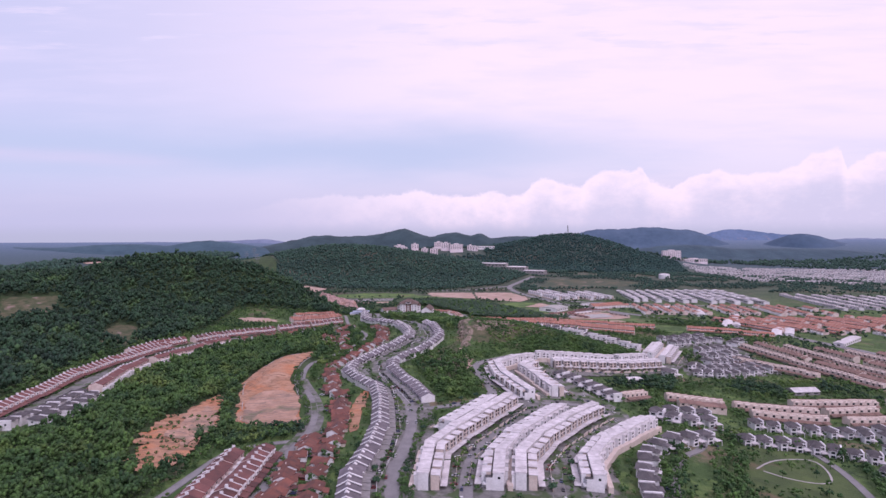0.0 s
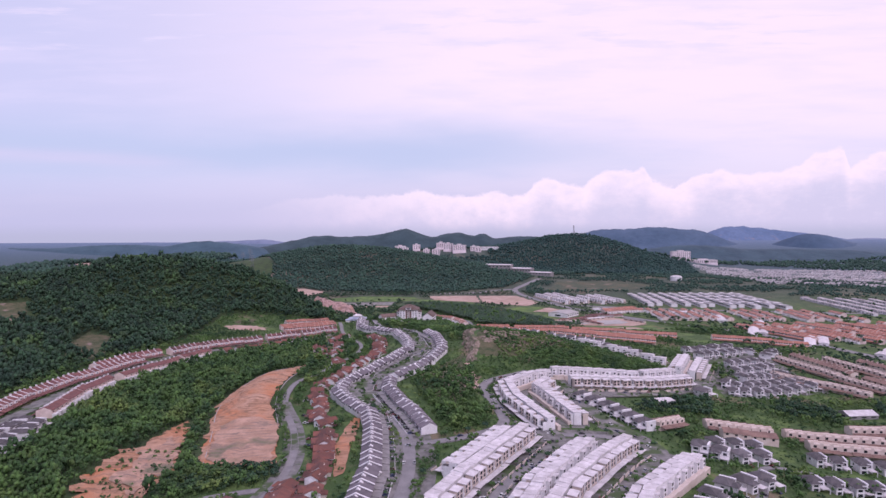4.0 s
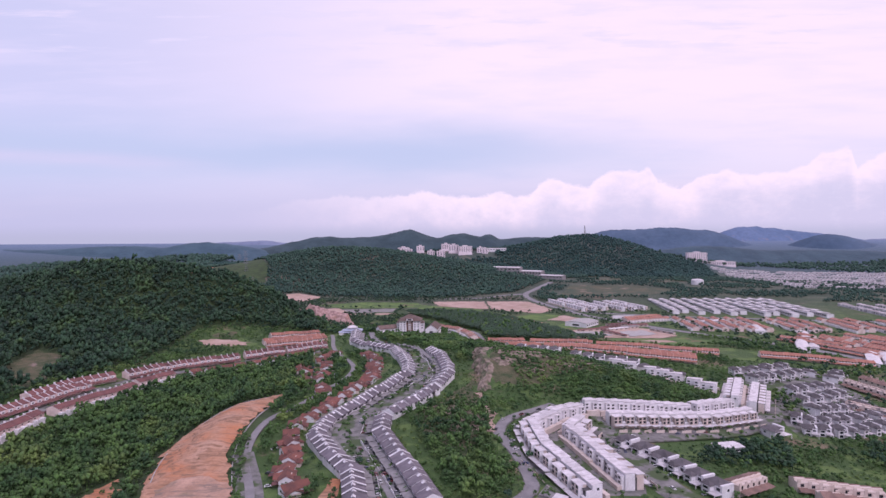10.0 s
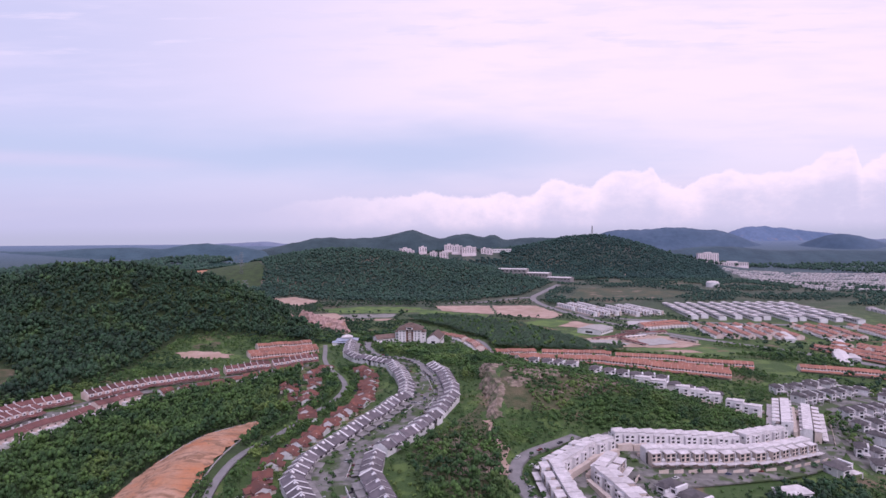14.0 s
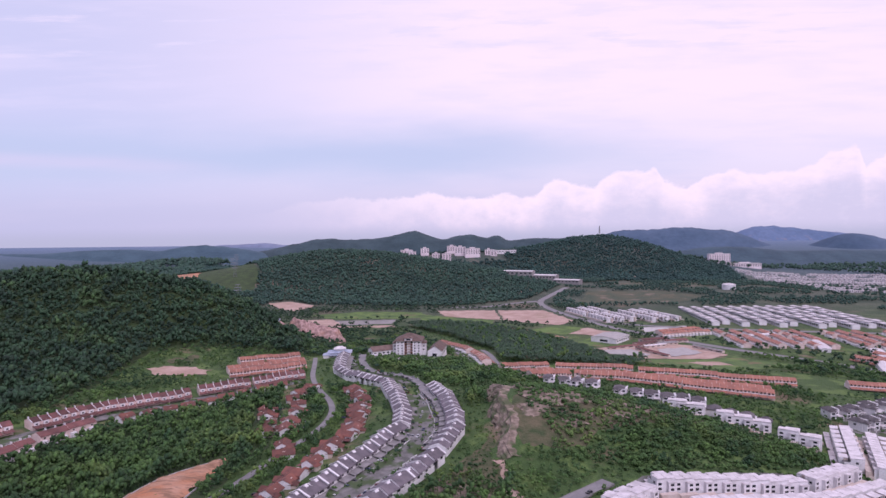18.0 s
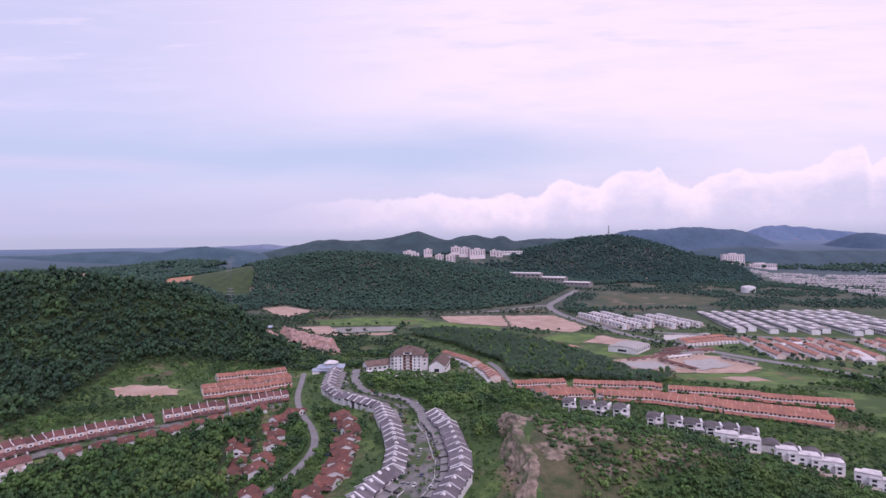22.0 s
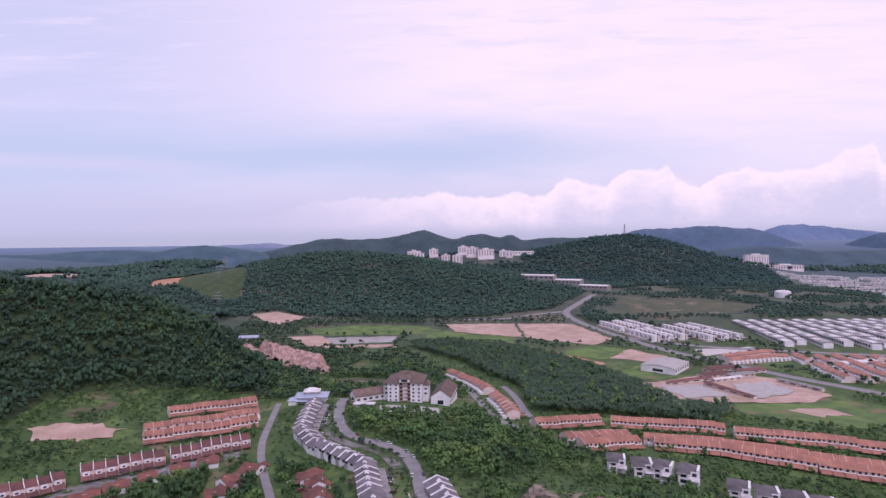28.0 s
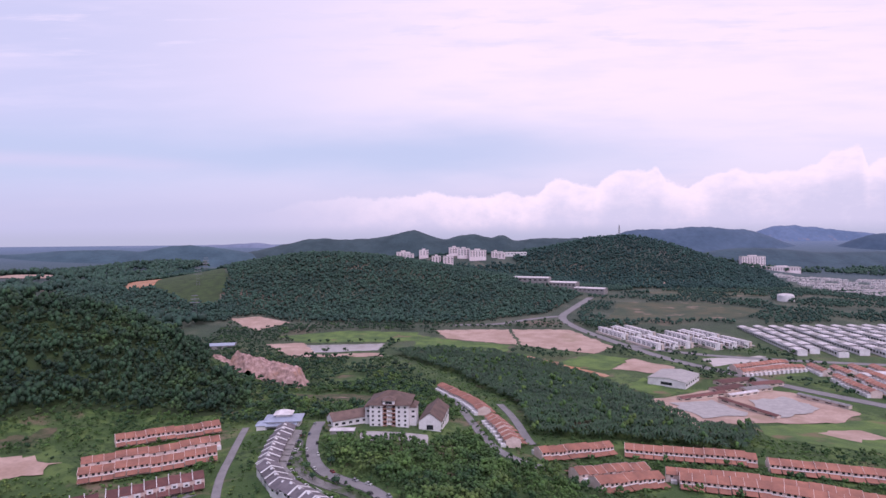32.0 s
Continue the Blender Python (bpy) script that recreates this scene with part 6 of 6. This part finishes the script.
wood("ridge_forest", "dense forest over the far ridges", [(-1000, 2260), (520, 2240), (860, 2230), (1010, 2330), (1100, 2650), (900, 2760), (300, 2720), (-1000, 2760)], 8.4, (3.2, 7.4), FARW, RIDGE_LEAF_HAZE, 0.96, squash=(0.7, 1.3))
wood("west_forest", "dense forest over far western hills", [(-2600, 1500), (-420, 1420), (-460, 1700), (-900, 1720), (-1000, 3000), (-1600, 3200), (-2600, 2600)], 19, (10, 15), FARW, FAR_FOREST_HAZE, 0.9, 0.75)
wood("east_forest", "dark forest beyond the far estates", [(1100, 2650), (1500, 2900), (1900, 2300), (3000, 2300), (3000, 3400), (900, 3400), (900, 2950)], 20, (6, 10), FARW, FAR_FOREST_HAZE, 0.9, 0.9)

wood("bank_scrub", "brownish scrub over the lower bank", [(-166, 360), (-186, 372), (-196, 420), (-194, 470), (-176, 500), (-164, 450), (-160, 400)], 3.4, (0.8, 2.0), BUSH, LEAF, 0.85, 0.9, True)
wood("slope_bushes", "bushes holding on an eroded bank", [(-181, 352), (-214, 412), (-228, 476), (-215, 511), (-205, 555), (-188, 500), (-168, 445), (-167, 386)], 5.0, (0.8, 2.2), NEAR, LEAF, 0.5, 0.85, True)
wood("cut_slope_tufts", "low tufts of weed on bare earth", [(-104, 440), (-155, 445), (-172, 503), (-195, 589), (-188, 640), (-170, 690), (-150, 720), (-146, 628), (-143, 570), (-122, 512)], 6, (0.4, 1.0), TUFT, LEAF, 0.4, 0.75, True)
wood("scrub_between_slopes", "thin scrub between bare slopes", [(-152, 440), (-170, 503), (-195, 589), (-212, 570), (-196, 500), (-172, 445), (-170, 380), (-158, 400)], 5, (0.7, 1.8), BUSH, LEAF, 0.5, 0.0, True)
wood("hillside_gardens", "garden trees among white hillside houses", [(60, 925), (130, 915), (225, 895), (330, 850), (340, 790), (275, 780), (262, 742), (200, 772), (130, 815), (60, 830)], 5.6, (1.4, 3.4), NEAR, LEAF, 0.55, 0.55)
wood("terrace_gardens", "trees in the gardens between orange terraces", [(56, 1010), (130, 1000), (350, 950), (350, 870), (225, 895), (130, 925), (76, 915)], 5.5, (1.4, 3.4), NEAR, LEAF, 0.75)
wood("estate_street_trees", "trees along the streets of far orange estates", [(440, 1190), (430, 1330), (840, 1290), (900, 930), (560, 920), (500, 1090)], 20, (2.2, 4.2), WOOD, FOREST, 0.75, 0.85, True)
wood("cream_street_trees", "trees along the streets of far cream estates", [(430, 840), (720, 780), (740, 540), (480, 580)], 16, (2.0, 3.8), WOOD, FOREST, 0.75, 0.85, True)
wood("slope_trees", "trees on green slopes beyond the white terraces", [(262, 720), (330, 800), (420, 860), (520, 880), (430, 930), (330, 1000), (240, 1080), (400, 1130), (500, 1040), (560, 880), (430, 810), (320, 690)], 6.8, (1.8, 4.0), WOOD, LEAF, 0.8, 0.8)
wood("hill_foot_trees", "trees at the foot of the wooded hill", [(-392, 440), (-395, 690), (-360, 810), (-320, 890), (-285, 900), (-318, 830), (-345, 770), (-372, 690), (-374, 440)], 6, (2.0, 4.2), NEAR, LEAF, 0.8)
wood("hill_foot_trees", "young trees on the open hillside", [(-345, 870), (-270, 900), (-250, 930), (-262, 1000), (-190, 1050), (-215, 1072), (-300, 1052), (-345, 1000)], 6.5, (1.2, 3.2), NEAR, LEAF, 0.75, 0.8)
wood("open_scrub", "low scrub and saplings over open grass", [(-400, 300), (-100, 300), (420, 300), (430, 860), (420, 1000), (200, 1060), (60, 1440), (-420, 1440), (-340, 1000), (-400, 600)], 5.2, (0.7, 2.3), TUFT, LEAF, 0.85, 0.62)
wood("hill_foot_scrub", "bushes and saplings at the foot of a rocky hill", [(26, 600), (30, 690), (60, 702), (118, 690), (98, 672), (68, 656), (50, 640), (40, 610)], 4.6, (1.2, 2.8), NEAR, LEAF, 0.75)
wood("corner_trees", "trees on a green corner between roads", [(-16, 486), (-4, 484), (40, 508), (42, 540), (20, 560), (-6, 540)], 5.0, (1.4, 3.0), NEAR, LEAF, 0.75)
wood("hill_saplings", "small trees on the open hillside", [(-345, 870), (-250, 885), (-170, 1060), (-215, 1072), (-300, 1052), (-345, 1000)], 9, (1.0, 2.6), NEAR, LEAF, 0.4)
wood("apartment_trees", "trees round the apartments", [(-180, 1060), (-110, 1070), (-90, 1060), (10, 1070), (0, 1180), (-80, 1330), (-170, 1160)], 6.2, (1.8, 4.2), NEAR, LEAF, 0.85)

wood("road_hedge", "dense hedge and trees between road and white terraces", [(-19, 288), (-21, 345), (-16, 385), (-12, 432), (-2, 468), (8, 470), (-7, 425), (-12, 385), (-13, 345), (-13, 288)], 3.2, (1.1, 2.2), NEAR, LEAF, 0.9, 0.0, True)
wood("estate_trees", "trees among cream terraces and white houses", [(190, 440), (225, 520), (300, 505), (430, 490), (540, 560), (560, 640), (440, 660), (300, 652), (200, 620), (180, 560), (170, 500)], 6.0, (1.6, 3.6), NEAR, LEAF, 0.75, 0.85)
wood("east_gardens", "garden trees among eastern estates", [(300, 300), (345, 420), (520, 520), (620, 620), (560, 850), (400, 860), (300, 800), (280, 740), (420, 640), (420, 500), (330, 470)], 9, (1.6, 3.4), WOOD, FOREST, 0.6, 0.85)


def far_ridge(name, hills, deep, label, seed, material):
    """A far wooded ridge with several tops, its colour paled with painted haze: a plain backdrop."""
    x0, x1 = min(x - 5 * w for x, y, h, w in hills), max(x + 5 * w for x, y, h, w in hills)
    nx, ny = min(420, int((x1 - x0) / 14)), 18
    X = np.linspace(x0, x1, nx + 1)
    crest, mid, weight = np.zeros(nx + 1), np.zeros(nx + 1), np.zeros(nx + 1)
    for x, y, h, w in hills:
        f = np.exp(-0.5 * ((X - x) / (w * 1.9)) ** 2) + 1e-9
        crest += ((h + 62) * f) ** 5
        mid, weight = mid + y * f, weight + f
    crest, mid = crest ** 0.2, mid / weight
    verts, faces = [], []
    for j in range(ny + 1):
        v = (j / ny * 2 - 1) * 2.6
        for i in range(nx + 1):
            px, py = X[i], mid[i] + v * deep
            f = math.exp(-0.5 * v * v) * (1 + 0.05 * noise.noise((px * 0.004, v, seed)) + 0.035 * noise.noise((px * 0.015, v * 3, seed)) + 0.018 * noise.noise((px * 0.05, v * 5, seed)))
            verts.append((px, py, -64 + crest[i] * 0.985 * f))
    k = nx + 1
    for j in range(ny):
        for i in range(nx):
            a = j * k + i
            faces += [(a, a + 1, a + k + 1), (a, a + k + 1, a + k)]
    return tagged(sheet(name, verts, faces, material, smooth=True), label, "hill", kind="structure")


# Air haze is mixed into these hill colours, layer by layer.
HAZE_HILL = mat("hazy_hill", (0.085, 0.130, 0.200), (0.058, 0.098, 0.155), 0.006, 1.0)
BLUE_HAZE_HILL = mat("far_haze_blue_hill", (0.145, 0.200, 0.320), (0.105, 0.160, 0.270), 0.005, 1.0, spots=((0.20, 0.20, 0.26), 0.60, 0.10))
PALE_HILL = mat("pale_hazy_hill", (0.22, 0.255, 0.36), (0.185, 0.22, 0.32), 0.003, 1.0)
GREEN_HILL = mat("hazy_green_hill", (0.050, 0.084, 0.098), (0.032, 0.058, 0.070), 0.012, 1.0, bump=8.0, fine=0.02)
WEST_HILL = mat("haze_blue_green_hill", (0.066, 0.118, 0.155), (0.045, 0.086, 0.118), 0.008, 1.0, bump=8.0, fine=0.02)
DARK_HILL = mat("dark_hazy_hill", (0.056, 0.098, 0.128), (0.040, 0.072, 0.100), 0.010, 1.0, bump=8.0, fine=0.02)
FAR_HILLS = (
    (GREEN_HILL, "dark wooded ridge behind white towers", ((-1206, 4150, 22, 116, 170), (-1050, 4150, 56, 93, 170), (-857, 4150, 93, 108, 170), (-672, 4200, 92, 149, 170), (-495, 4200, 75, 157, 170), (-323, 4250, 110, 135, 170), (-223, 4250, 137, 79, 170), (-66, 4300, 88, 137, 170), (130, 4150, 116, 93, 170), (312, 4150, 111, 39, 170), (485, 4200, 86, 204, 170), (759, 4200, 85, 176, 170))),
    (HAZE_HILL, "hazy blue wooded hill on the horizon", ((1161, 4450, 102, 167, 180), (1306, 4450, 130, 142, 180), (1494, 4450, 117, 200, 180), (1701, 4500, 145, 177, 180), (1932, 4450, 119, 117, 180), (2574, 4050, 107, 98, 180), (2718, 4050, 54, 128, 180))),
    (BLUE_HAZE_HILL, "mountain on the horizon, painted pale blue as haze", ((2581, 5050, 159, 161, 160), (2415, 5050, 117, 133, 160), (2820, 5050, 115, 190, 160), (3058, 5050, 97, 285, 160))),
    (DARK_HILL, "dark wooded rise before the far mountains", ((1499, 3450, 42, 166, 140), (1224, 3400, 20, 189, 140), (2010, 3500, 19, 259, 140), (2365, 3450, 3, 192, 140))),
    (WEST_HILL, "low hill beyond western woods, painted haze blue", ((-1552, 4050, 68, 136, 150), (-1722, 4050, 46, 98, 150), (-1345, 4050, 40, 128, 150), (-1986, 4050, 47, 113, 150), (-2174, 4050, 44, 113, 150), (-2339, 3950, 40, 125, 150), (-2651, 3950, 30, 184, 150), (-3091, 3950, 33, 294, 150))),
    (PALE_HILL, "line of land on the horizon, painted pale haze blue", ((-1461, 4850, 64, 118, 110), (-1734, 4850, 51, 155, 110), (-1302, 4850, 45, 118, 110), (-3037, 4900, 43, 644, 110), (-2120, 4900, 43, 552, 110), (3495, 4900, 52, 322, 110), (4003, 4900, 49, 322, 110), (-4274, 4900, 45, 690, 110))),
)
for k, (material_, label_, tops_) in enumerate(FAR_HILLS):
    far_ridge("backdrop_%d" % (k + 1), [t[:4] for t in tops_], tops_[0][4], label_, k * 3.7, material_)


# ---- street trees, shrubs and cars ----
def street_tree(k):
    def build():
        o = thing("street_tree", ("round green street tree with a thin trunk", "dark bushy garden tree", "small light green yard tree")[k], "tree", "street trees")
        v, f_ = crown_shape(rng, 9, 46, 1.0, False)
        r = (2.2, 2.9, 1.6)[k]
        v = v * r
        v[:, 2] += 0.6
        sheet("crown", v, f_, (LEAF, FOREST, LEAF)[k], o)
        bm = bmesh.new()
        bmesh.ops.create_cone(bm, cap_ends=True, segments=7, radius1=0.22, radius2=0.10, depth=r * 1.4 + 2.5)
        bmesh.ops.translate(bm, verts=bm.verts, vec=(0, 0, r * 0.7 - 0.3))
        part("trunk", bm, BARK, o)
        return o
    return build


TREES = [Kind(street_tree(k)) for k in range(3)]


def verge_trees(pts, gap, side, keep):
    for i, p in enumerate(smooth_line(pts, gap)[:-1]):
        q = smooth_line(pts, gap)[i + 1]
        d = (q - p).normalized()
        for s in (-1, 1):
            if random.random() < keep:
                off = side + random.uniform(-0.8, 2.5)
                x, y = p.x + d.y * off * s + random.uniform(-2, 2), p.y - d.x * off * s + random.uniform(-2, 2)
                random.choice(TREES).put(pose(x, y, float(hgt(x, y)) + 0.1, 0, 0, random.uniform(0, 360)) @ Matrix.Scale(random.uniform(0.7, 1.25), 4))


verge_trees(ROADS[0][2], 15, 6.8, 0.62)
verge_trees(ROADS[2][2], 14, 6.0, 0.45)
verge_trees(ROADS[3][2], 14, 6.0, 0.45)
verge_trees(ROADS[1][2], 16, 6.0, 0.4)
verge_trees(ROADS[4][2], 16, 5.5, 0.4)

# shrubs and small trees in the front gardens, joined
sx_, sy_, ss_ = [], [], []
for kd, m in PLACED:
    if kd in (GREY, WHITE3, BUNG, SEMI, MAROON, ORANGE, TAN, FAR_MAROON, FAR_SEMI):
        deep = {GREY: 14.0, WHITE3: 16.5}.get(kd, 12.0)
        for _ in range(3 if kd in (WHITE3, BUNG, SEMI) else 2):
            if random.random() < 0.85:
                p = m @ Vector((random.uniform(-5, 5), -deep + random.uniform(-1.2, 2.2), 0))
                sx_.append(p.x), sy_.append(p.y), ss_.append(random.uniform(0.8, 2.1))
        if random.random() < 0.35:
            p = m @ Vector((random.uniform(-4, 4), 9.5 + random.uniform(-1, 3), 0))
            sx_.append(p.x), sy_.append(p.y), ss_.append(random.uniform(0.7, 2.0))
tx_, ty_, ts_ = [], [], []
for kd, m in PLACED:
    if kd in (BUNG, SEMI, FAR_SEMI):
        for _ in range(3):
            if random.random() < 0.6:
                p = m @ Vector((random.choice((-1, 1)) * random.uniform(7.0, 8.6), random.uniform(-9, 7), 0))
                tx_.append(p.x), ty_.append(p.y), ts_.append(random.uniform(1.3, 2.4))
    if kd in (GREY, MAROON, FAR_MAROON, BUNG, ORANGE, SEMI):
        for _ in range(2):
            if random.random() < 0.62:
                p = m @ Vector((random.uniform(-4, 4), (12.5 if kd in (MAROON, FAR_MAROON, ORANGE) else 9.5) + random.uniform(-1, 5), 0))
                tx_.append(p.x), ty_.append(p.y), ts_.append(random.uniform(1.0, 2.3))
tx_, ty_, ts_ = np.array(tx_), np.array(ty_), np.array(ts_)
for kd, m in PLACED:  # none of them stands in a house
    inv = m.inverted()
    u, v = inv[0][0] * tx_ + inv[0][1] * ty_ + inv[0][3], inv[1][0] * tx_ + inv[1][1] * ty_ + inv[1][3]
    far_off = ~((abs(u) < 6.2) & (v > -9) & (v < 7.2))
    tx_, ty_, ts_ = tx_[far_off], ty_[far_off], ts_[far_off]
for road_no, off_ in ((0, 8.5), (0, 6.0), (2, 7.0), (3, 7.0), (4, 6.0), (1, 5.5)):
    line = smooth_line(ROADS[road_no][2], 7.0)
    for p, q in zip(line, line[1:]):
        d = (q - p).normalized()
        for s in (-1, 1):
            if random.random() < 0.75:
                o_ = off_ + random.uniform(-0.8, 1.6)
                tx_, ty_, ts_ = np.append(tx_, p.x + d.y * o_ * s + random.uniform(-2, 2)), np.append(ty_, p.y - d.x * o_ * s + random.uniform(-2, 2)), np.append(ts_, random.uniform(0.7, 2.0))
plant("yard_trees", "small trees in gardens beside and behind houses", NEAR, tx_, ty_, ts_, LEAF)
plant("garden_shrubs", "green shrubs and small trees in front gardens", BUSH, np.array(sx_), np.array(sy_), np.array(ss_), LEAF)


def car(paint, word):
    def build():
        o = thing("parked_car", word + " saloon car parked at the roadside", "car", "parked cars")
        part("body", prism([(-0.88, 0.28), (-0.9, 0.62), (-0.84, 0.86), (0.84, 0.86), (0.9, 0.62), (0.88, 0.28)], -2.15, 2.15), paint, o)
        bm = bmesh.new()
        lo = [bm.verts.new(p) for p in ((-1.75, -0.8, 0.86), (1.1, -0.8, 0.86), (1.1, 0.8, 0.86), (-1.75, 0.8, 0.86))]
        hi = [bm.verts.new(p) for p in ((-1.2, -0.66, 1.42), (0.35, -0.66, 1.42), (0.35, 0.66, 1.42), (-1.2, 0.66, 1.42))]
        for i in range(4):
            j = (i + 1) % 4
            bm.faces.new((lo[i], lo[j], hi[j], hi[i]))
        bm.faces.new(hi)
        part("cabin_glass", bm, GLASS, o, "dark glass cabin")
        part("roof", box(-1.18, 0.33, -0.64, 0.64, 1.42, 1.48), paint, o)
        for x in (-1.3, 1.35):
            for y in (-0.86, 0.86):
                bm = bmesh.new()
                bmesh.ops.create_cone(bm, cap_ends=True, segments=10, radius1=0.32, radius2=0.32, depth=0.2)
                bmesh.ops.rotate(bm, verts=bm.verts, matrix=Matrix.Rotation(math.pi / 2, 3, "X"))
                bmesh.ops.translate(bm, verts=bm.verts, vec=(x, y, 0.32))
                part("wheel", bm, TYRE, o)
        return o
    return build


TYRE = mat("black_tyre", (0.03, 0.03, 0.03), None, 2.0, 0.9)
PAINTS = [("white", (0.70, 0.70, 0.70)), ("black", (0.03, 0.03, 0.035)), ("silver grey", (0.35, 0.36, 0.38)), ("dark red", (0.22, 0.03, 0.03)), ("dark blue", (0.05, 0.07, 0.15))]
CARS = [Kind(car(mat(w.replace(" ", "_") + "_car_paint", c, None, 1.0, 0.3), w)) for w, c in PAINTS]
MORE = [Joined(c, "more_cars", "cars parked in yards and porches") for c in CARS]
count = 0
for nm, gap, side in ((0, 11, 3.4), (2, 12, 2.5), (3, 12, 2.5), (1, 20, 2.5), (4, 14, 2.3)):
    line = smooth_line(ROADS[nm][2], gap)
    for p, q in zip(line, line[1:]):
        d = (q - p).normalized()
        for s in (-1, 1):
            if random.random() < 0.30:
                off = side * s
                x, y = p.x + d.y * off, p.y - d.x * off
                half = ROADS[nm][1] / 2
                z = max(float(hgt(p.x + d.y * k, p.y - d.x * k)) for k in (-half, 0, half)) + 0.36
                m = pose(x, y, z, 0, 0, math.degrees(math.atan2(d.y, d.x)) + (180 if s > 0 else 0))
                k = random.choice((0, 0, 0, 1, 1, 2, 2, 3, 4))
                count += 1
                (CARS[k] if count <= 62 else MORE[k]).put(m)
for kd, m in PLACED:
    if kd in (GREY, WHITE3, SEMI, BUNG) and random.random() < 0.75:
        deep = {GREY: 12.6, WHITE3: 15.0}.get(kd, 11.5)
        p = m @ Vector((random.uniform(-2.5, 2.5), -deep, 0))
        turn = m.to_euler().z
        random.choice(MORE).put(pose(p.x, p.y, float(hgt(p.x, p.y)) + 0.25, 0, 0, math.degrees(turn) + 90))
for j_ in MORE:
    if j_.kind.first is not None and j_.at:
        j_.finish()
